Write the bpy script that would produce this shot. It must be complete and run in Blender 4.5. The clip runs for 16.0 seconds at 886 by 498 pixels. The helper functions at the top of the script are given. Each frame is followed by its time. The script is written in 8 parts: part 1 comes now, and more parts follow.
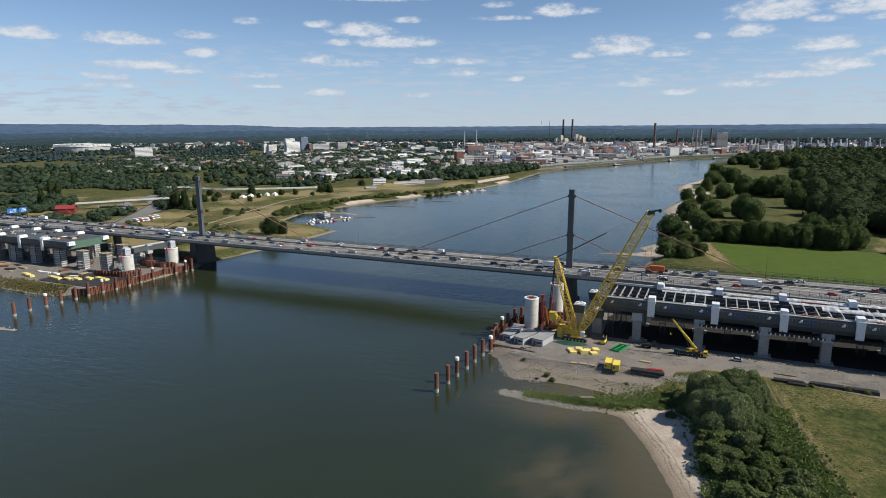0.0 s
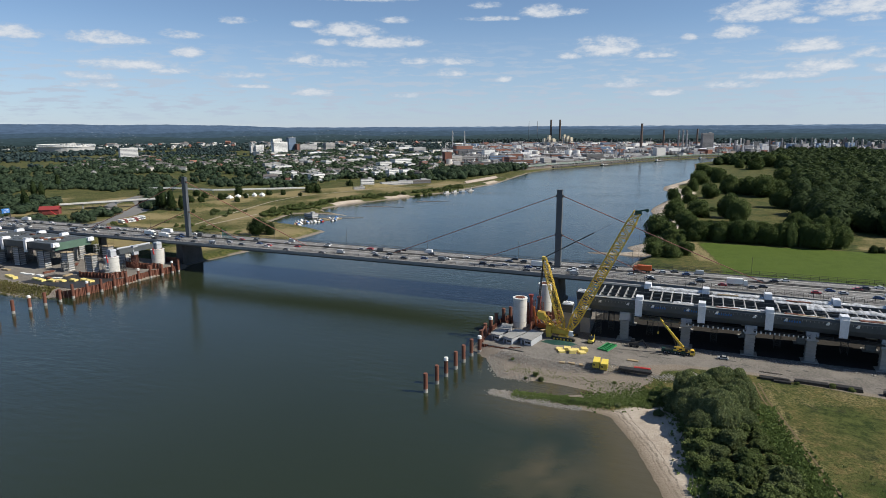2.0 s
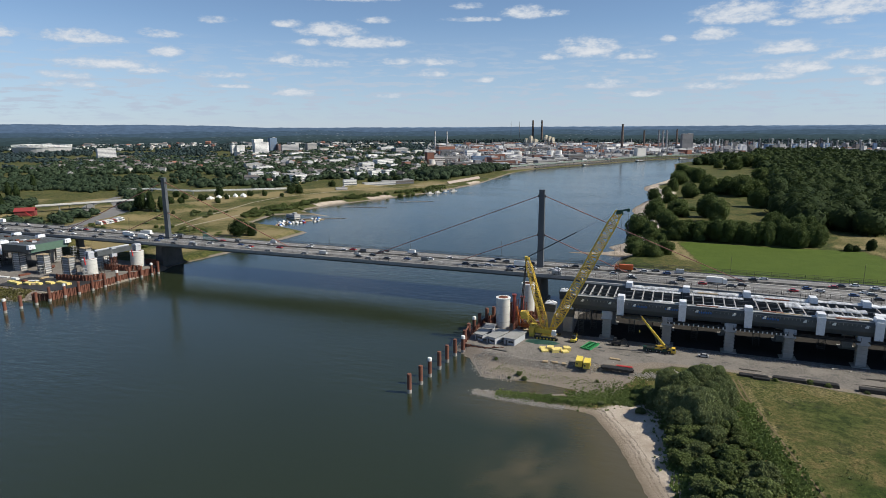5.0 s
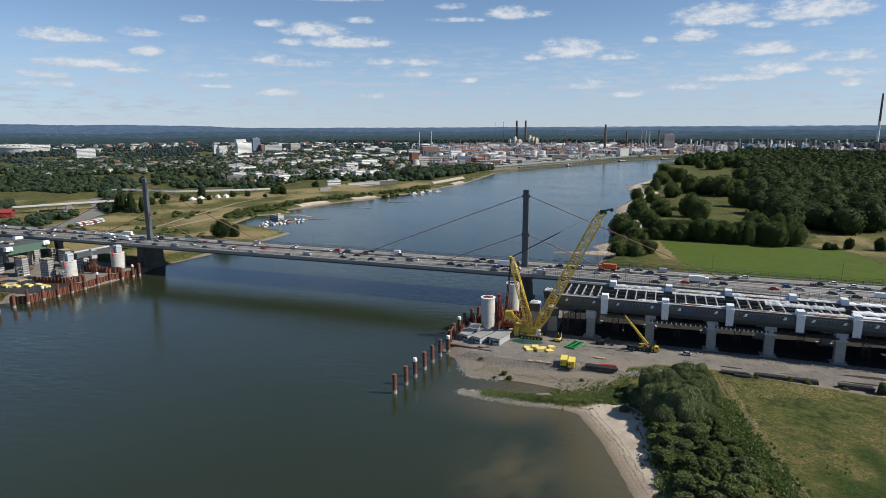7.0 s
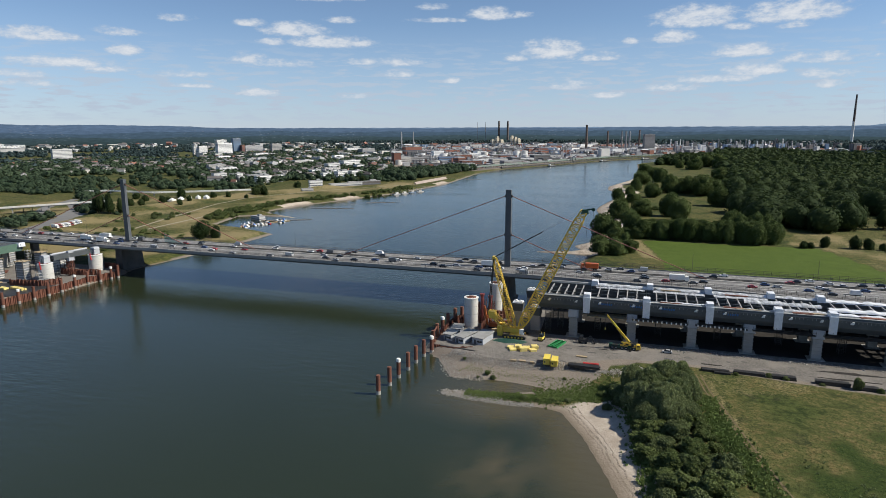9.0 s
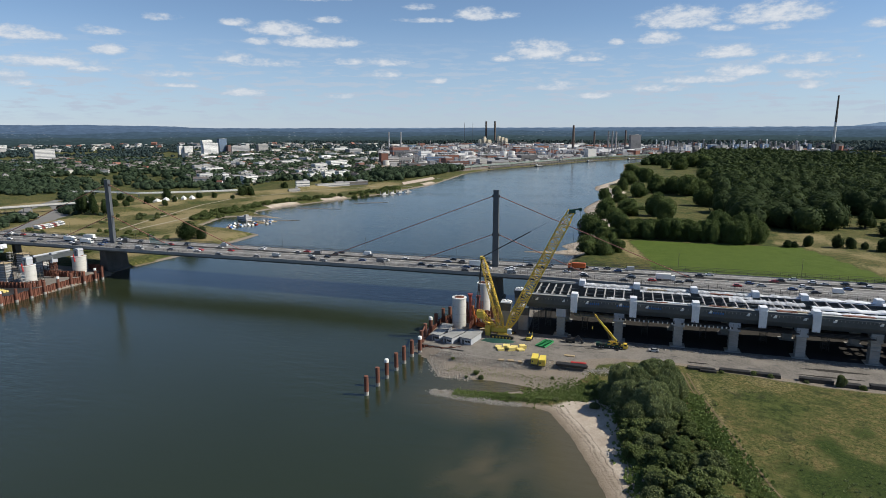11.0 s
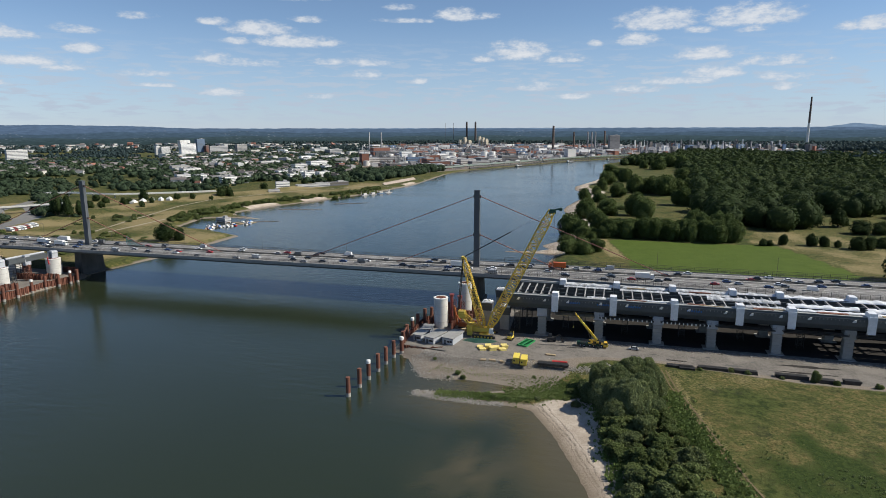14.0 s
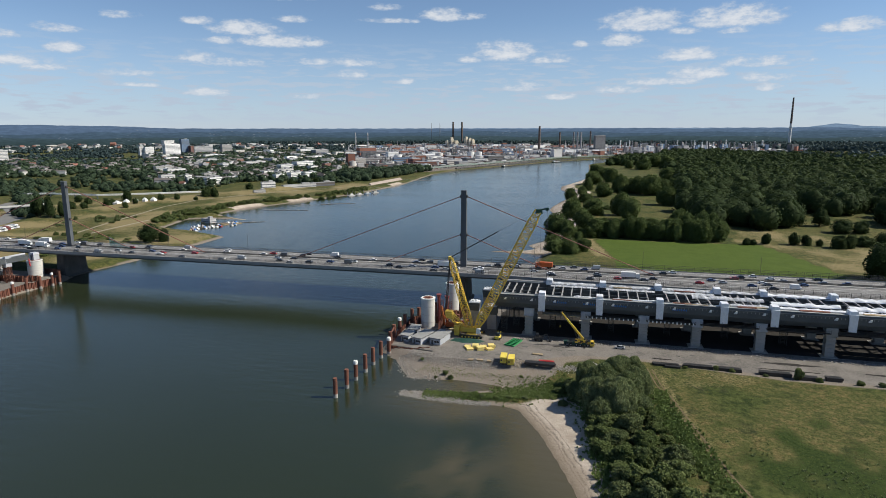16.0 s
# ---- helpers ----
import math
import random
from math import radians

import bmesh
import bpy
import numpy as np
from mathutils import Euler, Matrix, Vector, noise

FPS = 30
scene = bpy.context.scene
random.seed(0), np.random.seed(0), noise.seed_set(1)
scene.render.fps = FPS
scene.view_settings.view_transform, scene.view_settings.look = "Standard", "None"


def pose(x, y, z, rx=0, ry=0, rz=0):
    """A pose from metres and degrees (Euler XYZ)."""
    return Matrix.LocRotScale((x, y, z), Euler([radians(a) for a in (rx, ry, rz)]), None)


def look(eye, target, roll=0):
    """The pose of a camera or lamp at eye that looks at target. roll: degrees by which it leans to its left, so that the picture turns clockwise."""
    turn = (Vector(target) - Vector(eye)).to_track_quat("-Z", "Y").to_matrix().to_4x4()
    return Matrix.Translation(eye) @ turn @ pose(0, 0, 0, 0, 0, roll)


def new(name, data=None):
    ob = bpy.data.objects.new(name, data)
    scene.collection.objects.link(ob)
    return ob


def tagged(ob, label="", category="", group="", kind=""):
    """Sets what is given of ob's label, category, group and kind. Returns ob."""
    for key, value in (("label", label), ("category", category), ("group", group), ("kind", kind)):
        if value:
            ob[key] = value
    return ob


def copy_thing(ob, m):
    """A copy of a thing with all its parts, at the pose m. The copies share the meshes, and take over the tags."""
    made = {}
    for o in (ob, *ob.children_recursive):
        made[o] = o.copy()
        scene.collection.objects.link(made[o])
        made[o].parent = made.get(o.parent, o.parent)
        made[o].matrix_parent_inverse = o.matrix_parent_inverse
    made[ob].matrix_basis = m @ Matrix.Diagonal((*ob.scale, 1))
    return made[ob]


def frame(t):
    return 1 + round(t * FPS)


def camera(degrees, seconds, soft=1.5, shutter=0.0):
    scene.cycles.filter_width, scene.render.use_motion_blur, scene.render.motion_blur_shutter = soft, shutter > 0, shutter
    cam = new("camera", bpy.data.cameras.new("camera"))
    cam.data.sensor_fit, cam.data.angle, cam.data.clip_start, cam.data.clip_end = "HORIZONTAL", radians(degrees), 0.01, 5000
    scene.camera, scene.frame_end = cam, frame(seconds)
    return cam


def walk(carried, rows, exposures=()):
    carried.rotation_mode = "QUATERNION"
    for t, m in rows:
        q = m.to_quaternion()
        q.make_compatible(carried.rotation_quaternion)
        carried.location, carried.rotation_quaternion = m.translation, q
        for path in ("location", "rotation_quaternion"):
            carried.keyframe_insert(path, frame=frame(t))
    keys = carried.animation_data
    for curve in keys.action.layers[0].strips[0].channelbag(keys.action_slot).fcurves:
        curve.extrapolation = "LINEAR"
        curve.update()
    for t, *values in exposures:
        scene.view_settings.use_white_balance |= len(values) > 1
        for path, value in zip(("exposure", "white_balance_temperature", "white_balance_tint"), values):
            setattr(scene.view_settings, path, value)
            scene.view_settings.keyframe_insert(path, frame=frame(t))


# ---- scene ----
# The world's x axis runs along the old bridge, y across it, away from the camera; the origin lies under the west pylon at water level.
cam = camera(71.8, 16.0, soft=0.5)
YAWS = ((0, 0), (0.5, -0.27), (1, -0.55), (1.5, -0.82), (2, -1.10), (2.5, -1.38), (3, -1.66), (3.5, -1.94), (4, -2.21),
        (6.5, -3.73), (7, -4.19), (7.5, -4.64), (8, -5.06), (8.5, -5.45), (9, -5.82), (11.5, -7.27), (12, -7.57),
        (12.5, -7.87), (13, -8.18), (13.5, -8.48), (14, -8.78), (14.5, -9.09), (15, -9.41), (15.5, -9.71), (16, -10.03))
ROWS = []
for t, yaw in YAWS:
    k = t / 16
    ROWS.append((t, pose(74.4 - 0.3 * k, -346.3 - 0.24 * k, 100 - 0.3 * k, 90 - 11.18 + 0.16 * k, 0, 24.086 + yaw)
                 @ pose(0, 0, 0, 0, 0, -0.36 + 0.24 * k)))
walk(cam, ROWS, exposures=((0, 0.22), (16, 0.22)))

# ---- sky and sun ----
SUN_AZ, SUN_EL = 11.0, 42.0          # degrees from the x axis, and above the horizon
CLOUDS = ((140.6, 7.11, 2.2, 0.49), (135.0, 7.68, 1.3, 0.34), (134.7, 6.29, 1.0, 0.47), (130.8, 8.95, 1.1, 0.26), (124.8, 8.89, 1.2, 0.32), (121.3, 8.46, 2.3, 0.6), (123.0, 7.4, 1.0, 0.28), (118.3, 7.51, 3.1, 0.51),
          (117.1, 9.34, 1.1, 0.28), (109.1, 10.51, 1.0, 0.27), (108.6, 9.4, 2.0, 0.2), (103.9, 9.9, 1.6, 0.55), (98.4, 6.79, 2.3, 0.85), (94.5, 6.12, 1.6, 0.37), (92.0, 7.27, 0.6, 0.27), (88.5, 7.5, 1.5, 0.49),
          (86.8, 8.97, 2.7, 0.86), (83.5, 8.03, 1.0, 0.34), (79.7, 8.84, 2.9, 0.89), (79.6, 7.94, 0.9, 0.37), (82.8, 6.18, 2.2, 0.52), (77.7, 5.29, 2.9, 0.37), (125.2, 6.0, 1.2, 0.42), (111.7, 5.9, 1.3, 0.38))
SMALL_CLOUDS = ((101.6, 6.15, 0.9, 0.29), (101.2, 9.74, 0.7, 0.28), (82.2, 4.64, 2.0, 0.57), (77.2, 4.15, 1.8, 0.41), (76.9, 3.34, 0.9, 0.34), (84.7, 4.03, 2.9, 0.36), (88.5, 3.38, 2.0, 0.32), (97.0, 3.81, 1.5, 0.43),
                (93.6, 2.88, 1.7, 0.28), (112.2, 4.93, 1.2, 0.34), (114.5, 5.89, 2.0, 0.29), (122.6, 5.69, 2.2, 0.33), (107.4, 4.28, 0.7, 0.29), (116.3, 2.95, 1.0, 0.25), (124.7, 3.14, 1.5, 0.38), (131.0, 4.56, 2.5, 0.27),
                (139.1, 5.22, 3.5, 0.42), (142.1, 4.25, 1.6, 0.29), (136.4, 4.82, 1.6, 0.31), (141.9, 3.52, 2.2, 0.25), (129.7, 3.68, 1.4, 0.18), (120.0, 11.3, 4.0, 0.5), (71.5, 7.6, 1.8, 0.5), (147.0, 7.2, 1.6, 0.5))


def make_sky():
    world = bpy.data.worlds.new("sky")
    scene.world = world
    world.use_nodes = True
    tree = world.node_tree
    tree.nodes.clear()
    add, link = tree.nodes.new, tree.links.new

    def calc(op, a, b=None, c=None, clamp=False):
        n = add("ShaderNodeMath")
        n.operation, n.use_clamp = op, clamp
        for i, v in enumerate((a, b, c)):
            if v is None:
                continue
            if isinstance(v, (int, float)):
                n.inputs[i].default_value = v
            else:
                link(v, n.inputs[i])
        return n.outputs[0]

    sky = add("ShaderNodeTexSky")
    sky.sky_type, sky.sun_disc = "NISHITA", False
    sky.sun_elevation, sky.sun_rotation = radians(SUN_EL), radians(90 - SUN_AZ)
    sky.air_density, sky.dust_density, sky.ozone_density, sky.altitude = 0.8, 0.0, 4.0, 600
    coord = add("ShaderNodeTexCoord")
    sep = add("ShaderNodeSeparateXYZ")
    link(coord.outputs["Generated"], sep.inputs[0])
    x, y, z = sep.outputs
    az = calc("MULTIPLY", calc("ARCTAN2", y, x), 180 / math.pi)
    el = calc("MULTIPLY", calc("ARCSINE", z), 180 / math.pi)
    
    def field(scale, detail, rough, vec):
        n = add("ShaderNodeTexNoise")
        n.inputs["Scale"].default_value, n.inputs["Detail"].default_value, n.inputs["Roughness"].default_value = scale, detail, rough
        link(vec, n.inputs["Vector"])
        return n.outputs[0]

    tall = add("ShaderNodeCombineXYZ")
    link(az, tall.inputs[0])
    link(calc("MULTIPLY", el, 2.2), tall.inputs[1])
    puff = field(0.75, 5, 0.55, tall.outputs[0])
    wisp = field(2.6, 6, 0.62, tall.outputs[0])
    best = None
    for i, (a, e, w, h) in enumerate(CLOUDS + SMALL_CLOUDS):
        thick = 1.0 if h > 0.45 else (0.85, 0.7, 0.8, 0.6)[i % 4]
        # flat-bottomed heaps: below the middle the outline falls off faster
        u = calc("MULTIPLY", calc("SUBTRACT", az, a), 0.72 / w)
        v = calc("MULTIPLY", calc("SUBTRACT", el, e - h * 0.25), 0.68 / h)
        v = calc("MAXIMUM", v, calc("MULTIPLY", v, -1.9))
        d = calc("SUBTRACT", 1, calc("ADD", calc("MULTIPLY", u, u), calc("MULTIPLY", v, v)))
        d = calc("MULTIPLY", d, thick)
        best = d if best is None else calc("MAXIMUM", best, d)
    heap = calc("MULTIPLY_ADD", calc("SUBTRACT", puff, 0.5), 2.4, calc("MULTIPLY_ADD", calc("SUBTRACT", wisp, 0.5), 1.0, calc("ADD", calc("MAXIMUM", best, -1.2), 0.0)))
    ramp = add("ShaderNodeMapRange")
    ramp.interpolation_type = "SMOOTHSTEP"
    ramp.inputs["From Min"].default_value, ramp.inputs["From Max"].default_value = -0.25, 1.0
    link(heap, ramp.inputs["Value"])
    # many small flat clouds low over the horizon
    row = add("ShaderNodeCombineXYZ")
    link(calc("MULTIPLY", az, 0.42), row.inputs[0])
    link(calc("MULTIPLY", el, 2.4), row.inputs[1])
    thin = add("ShaderNodeMapRange")
    thin.interpolation_type = "SMOOTHSTEP"
    thin.inputs["From Min"].default_value, thin.inputs["From Max"].default_value = 0.47, 0.62
    link(field(1.0, 6, 0.55, row.outputs[0]), thin.inputs["Value"])
    low = add("ShaderNodeMapRange")
    low.inputs["From Min"].default_value, low.inputs["From Max"].default_value = 8.0, 3.0
    link(el, low.inputs["Value"])
    lift = add("ShaderNodeMapRange")
    lift.inputs["From Min"].default_value, lift.inputs["From Max"].default_value = 0.2, 1.6
    link(el, lift.inputs["Value"])
    veil = calc("MULTIPLY", calc("MULTIPLY", thin.outputs[0], calc("MULTIPLY", low.outputs[0], lift.outputs[0])), 0.9)
    cover = calc("MAXIMUM", calc("MULTIPLY", ramp.outputs[0], 0.9), veil, clamp=True)
    body = add("ShaderNodeMix")
    body.data_type = "RGBA"
    body.inputs[6].default_value, body.inputs[7].default_value = (5.6, 6.6, 8.0, 1), (9.4, 9.6, 9.9, 1)
    link(calc("MULTIPLY_ADD", calc("SUBTRACT", heap, 0.1), 0.75, 0.0, clamp=True), body.inputs[0])
    # bluish haze low over the horizon
    haze = add("ShaderNodeMapRange")
    haze.inputs["From Min"].default_value, haze.inputs["From Max"].default_value = 9.0, -1.0
    haze.inputs["To Max"].default_value = 0.75
    link(el, haze.inputs["Value"])
    hazy = add("ShaderNodeMix")
    hazy.data_type = "RGBA"
    hazy.inputs[7].default_value = (4.15, 5.4, 7.7, 1)
    link(haze.outputs[0], hazy.inputs[0])
    clear = add("ShaderNodeMix")
    clear.data_type, clear.blend_type = "RGBA", "MULTIPLY"
    clear.inputs[0].default_value, clear.inputs[7].default_value = 1.0, (1.42, 1.36, 1.30, 1)
    link(sky.outputs[0], clear.inputs[6])
    link(clear.outputs[2], hazy.inputs[6])
    mix = add("ShaderNodeMix")
    mix.data_type = "RGBA"
    link(cover, mix.inputs[0])
    link(hazy.outputs[2], mix.inputs[6])
    link(body.outputs[2], mix.inputs[7])
    back = add("ShaderNodeBackground")
    back.inputs["Strength"].default_value = 0.072
    link(mix.outputs[2], back.inputs[0])
    out = add("ShaderNodeOutputWorld")
    link(back.outputs[0], out.inputs[0])


make_sky()
sun = new("sun", bpy.data.lights.new("sun", "SUN"))
sun.data.energy, sun.data.angle, sun.data.color = 5.0, radians(0.53), (1.0, 0.94, 0.82)
sun.matrix_world = look((0, 0, 0), (-math.cos(radians(SUN_AZ)), -math.sin(radians(SUN_AZ)), -math.tan(radians(SUN_EL))))


# ---- materials ----
def material(name, colour, other=None, rough=0.8, metal=0.0, scale=0.5, fine=6.0, bump=0.0, spread=0.0, spec=0.4, mixmid=0.5):
    """Two colours mixed by coarse and fine noise, a bump from the fine one, and a spread of brightness from thing to thing."""
    m = bpy.data.materials.new(name)
    m.use_nodes = True
    tree = m.node_tree
    add, link = tree.nodes.new, tree.links.new
    shader = tree.nodes["Principled BSDF"]
    shader.inputs["Roughness"].default_value, shader.inputs["Metallic"].default_value = rough, metal
    shader.inputs["Specular IOR Level"].default_value = spec
    coord = add("ShaderNodeTexCoord")
    geo = add("ShaderNodeNewGeometry")
    n1, n2 = add("ShaderNodeTexNoise"), add("ShaderNodeTexNoise")
    for n, s, d in ((n1, scale, 4), (n2, fine, 5)):
        n.inputs["Scale"].default_value, n.inputs["Detail"].default_value, n.inputs["Roughness"].default_value = s, d, 0.6
        link(geo.outputs["Position"], n.inputs["Vector"])
    both = add("ShaderNodeMath")
    both.operation = "MULTIPLY_ADD"
    both.inputs[1].default_value = 0.55
    link(n1.outputs[0], both.inputs[0])
    half = add("ShaderNodeMath")
    half.operation = "MULTIPLY"
    half.inputs[1].default_value = 0.45
    link(n2.outputs[0], half.inputs[0])
    link(half.outputs[0], both.inputs[2])
    span = add("ShaderNodeMapRange")
    span.inputs["From Min"].default_value, span.inputs["From Max"].default_value = mixmid - 0.17, mixmid + 0.17
    link(both.outputs[0], span.inputs["Value"])
    mix = add("ShaderNodeMix")
    mix.data_type = "RGBA"
    link(span.outputs[0], mix.inputs[0])
    other = other or tuple(c * 0.72 for c in colour)
    mix.inputs[6].default_value, mix.inputs[7].default_value = (*other, 1), (*colour, 1)
    result = mix.outputs[2]
    if spread:
        info = add("ShaderNodeObjectInfo")
        hue = add("ShaderNodeHueSaturation")
        val = add("ShaderNodeMapRange")
        val.inputs["To Min"].default_value, val.inputs["To Max"].default_value = 1 - spread, 1 + spread
        link(info.outputs["Random"], val.inputs["Value"])
        link(val.outputs[0], hue.inputs["Value"])
        link(result, hue.inputs["Color"])
        result = hue.outputs[0]
    link(result, shader.inputs["Base Color"])
    if bump:
        b = add("ShaderNodeBump")
        b.inputs["Strength"].default_value, b.inputs["Distance"].default_value = bump, 0.5 / fine
        link(n2.outputs[0], b.inputs["Height"])
        link(b.outputs[0], shader.inputs["Normal"])
    return m


def leaf_material(name, dark, light, speckle=0.28, thinness=0.3):
    """Leaves: colour varies from clump to clump and from tree to tree, with some light let through."""
    m = bpy.data.materials.new(name)
    m.use_nodes = True
    tree = m.node_tree
    add, link = tree.nodes.new, tree.links.new
    shader = tree.nodes["Principled BSDF"]
    geo, info = add("ShaderNodeNewGeometry"), add("ShaderNodeObjectInfo")
    big = add("ShaderNodeTexNoise")
    big.inputs["Scale"].default_value, big.inputs["Detail"].default_value = 0.045, 3
    link(geo.outputs["Position"], big.inputs["Vector"])
    total = add("ShaderNodeMath")
    total.operation = "MULTIPLY_ADD"
    total.inputs[1].default_value = speckle
    link(geo.outputs["Random Per Island"], total.inputs[0])
    tone = add("ShaderNodeMath")
    tone.operation = "MULTIPLY_ADD"
    tone.inputs[1].default_value = 0.25
    link(info.outputs["Random"], tone.inputs[0])
    shift = add("ShaderNodeMath")
    shift.operation = "MULTIPLY_ADD"
    shift.inputs[1].default_value, shift.inputs[2].default_value = 1.3, -0.5
    link(big.outputs[0], shift.inputs[0])
    link(shift.outputs[0], tone.inputs[2])
    link(tone.outputs[0], total.inputs[2])
    mix = add("ShaderNodeMix")
    mix.data_type = "RGBA"
    mix.clamp_factor = True
    mix.inputs[6].default_value, mix.inputs[7].default_value = (*dark, 1), (*light, 1)
    link(total.outputs[0], mix.inputs[0])
    link(mix.outputs[2], shader.inputs["Base Color"])
    shader.inputs["Roughness"].default_value, shader.inputs["Specular IOR Level"].default_value = 0.75, 0.08
    thin = add("ShaderNodeBsdfTranslucent")
    link(mix.outputs[2], thin.inputs["Color"])
    blend = add("ShaderNodeMixShader")
    blend.inputs[0].default_value = thinness
    link(shader.outputs[0], blend.inputs[1])
    link(thin.outputs[0], blend.inputs[2])
    link(blend.outputs[0], tree.nodes["Material Output"].inputs["Surface"])
    return m


concrete = material("concrete", (0.36, 0.35, 0.33), (0.24, 0.235, 0.22), scale=0.25, fine=3, bump=0.2, spread=0.1)
pale_concrete = material("pale_concrete", (0.62, 0.61, 0.58), (0.46, 0.45, 0.42), scale=0.3, fine=4, bump=0.15)
dark_concrete = material("dark_concrete", (0.12, 0.115, 0.11), (0.06, 0.058, 0.055), scale=0.2, fine=2, bump=0.2)
asphalt = material("asphalt", (0.205, 0.198, 0.19), (0.15, 0.146, 0.14), scale=0.08, fine=1.5, bump=0.1)
pylon_paint = material("pylon_paint", (0.105, 0.115, 0.125), (0.075, 0.082, 0.09), rough=0.5, scale=0.2, fine=2)
girder_paint = material("girder_paint", (0.085, 0.095, 0.10), (0.055, 0.062, 0.066), rough=0.5, scale=0.3, fine=3, bump=0.1)
fascia_paint = material("fascia_paint", (0.33, 0.33, 0.32), (0.22, 0.22, 0.21), rough=0.7, scale=0.15, fine=1.5)
rail_grey = material("rail_grey", (0.095, 0.092, 0.085), rough=0.6, metal=0.3)
cable_red = material("cable_red", (0.38, 0.17, 0.13), (0.28, 0.11, 0.085), rough=0.6)
white_paint = material("white_paint", (0.78, 0.78, 0.76), (0.66, 0.66, 0.63), rough=0.5, scale=0.4, fine=3)
white_sheet = material("white_sheet", (0.80, 0.81, 0.83), (0.60, 0.62, 0.65), rough=0.35, scale=0.6, fine=2.5, bump=0.6)
rust = material("rust", (0.20, 0.075, 0.045), (0.09, 0.04, 0.03), rough=0.85, scale=0.4, fine=4, bump=0.3, spread=0.15)
crane_yellow = material("crane_yellow", (0.76, 0.53, 0.08), (0.60, 0.40, 0.06), rough=0.45, scale=0.5, fine=5)
bright_yellow = material("bright_yellow", (0.78, 0.62, 0.10), (0.64, 0.50, 0.09), rough=0.5)
timber = material("timber", (0.42, 0.33, 0.20), (0.27, 0.20, 0.12), rough=0.8, scale=1, fine=8)
green_paint = material("green_paint", (0.04, 0.30, 0.10), (0.03, 0.20, 0.07), rough=0.5)
dark_green_sheet = material("dark_green_sheet", (0.02, 0.075, 0.055), (0.015, 0.05, 0.04), rough=0.6, bump=0.3)
red_paint = material("red_paint", (0.42, 0.03, 0.03), (0.30, 0.02, 0.02), rough=0.5)
blue_paint = material("blue_paint", (0.02, 0.16, 0.50), rough=0.5)
black_rubber = material("black_rubber", (0.02, 0.02, 0.02), rough=0.9)
dark_steel = material("dark_steel", (0.06, 0.06, 0.062), (0.04, 0.038, 0.036), rough=0.5, metal=0.4, scale=0.6, fine=5)
hut_grey = material("hut_grey", (0.42, 0.44, 0.47), (0.33, 0.345, 0.37), rough=0.5)
glass_dark = material("glass_dark", (0.03, 0.04, 0.05), rough=0.08, spec=0.6)
stone = material("stone", (0.36, 0.34, 0.31), (0.20, 0.186, 0.168), rough=0.9, scale=0.7, fine=4, bump=0.3)
bark = material("bark", (0.09, 0.07, 0.05), rough=0.95, fine=8, bump=0.4)
leaves_willow = leaf_material("leaves_willow", (0.085, 0.120, 0.048), (0.25, 0.285, 0.14), 0.6, 0.35)
leaves_forest = leaf_material("leaves_forest", (0.026, 0.044, 0.016), (0.068, 0.094, 0.034), 0.15, 0.25)
# town leaves, with a little bluish haze painted into the colour
leaves_town = leaf_material("leaves_town", (0.030, 0.052, 0.031), (0.084, 0.116, 0.066), 0.2, 0.25)
# far leaves: the blue of distance haze is mixed into the green
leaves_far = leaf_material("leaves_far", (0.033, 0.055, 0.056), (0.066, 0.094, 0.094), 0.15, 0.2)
wall_white = material("wall_white", (0.80, 0.79, 0.77), (0.70, 0.69, 0.67), scale=0.1, fine=0.8, spread=0.2)
wall_pale = material("wall_pale", (0.50, 0.48, 0.45), (0.38, 0.37, 0.35), scale=0.1, fine=0.8, spread=0.3)
wall_grey = material("wall_grey", (0.42, 0.42, 0.42), (0.33, 0.33, 0.33), scale=0.1, fine=0.8, spread=0.25)
wall_brick = material("wall_brick", (0.27, 0.12, 0.085), (0.19, 0.085, 0.06), scale=0.1, fine=1, spread=0.25)
roof_dark = material("roof_dark", (0.15, 0.135, 0.13), (0.09, 0.082, 0.08), scale=0.1, fine=1, spread=0.3)
roof_red = material("roof_red", (0.25, 0.115, 0.085), (0.17, 0.085, 0.065), scale=0.1, fine=1, spread=0.25)
roof_flat = material("roof_flat", (0.36, 0.36, 0.36), (0.25, 0.25, 0.25), scale=0.05, fine=0.6, spread=0.25)
gravel_path = material("gravel_path", (0.34, 0.30, 0.23), (0.26, 0.22, 0.16), rough=0.95, fine=3)
# near-black: painted shade under viaduct and approach, and the mud patches
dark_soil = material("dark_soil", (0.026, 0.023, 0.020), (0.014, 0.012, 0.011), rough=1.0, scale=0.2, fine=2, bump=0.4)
formwork_yellow = material("formwork_yellow", (0.80, 0.66, 0.24), (0.66, 0.53, 0.18), rough=0.7, scale=1.0, fine=5)
glass_far = material("glass_far", (0.15, 0.16, 0.18), (0.10, 0.11, 0.125), rough=0.3)
tube_red = material("tube_red", (0.24, 0.05, 0.045), (0.16, 0.04, 0.035), rough=0.6, scale=0.5, fine=4)


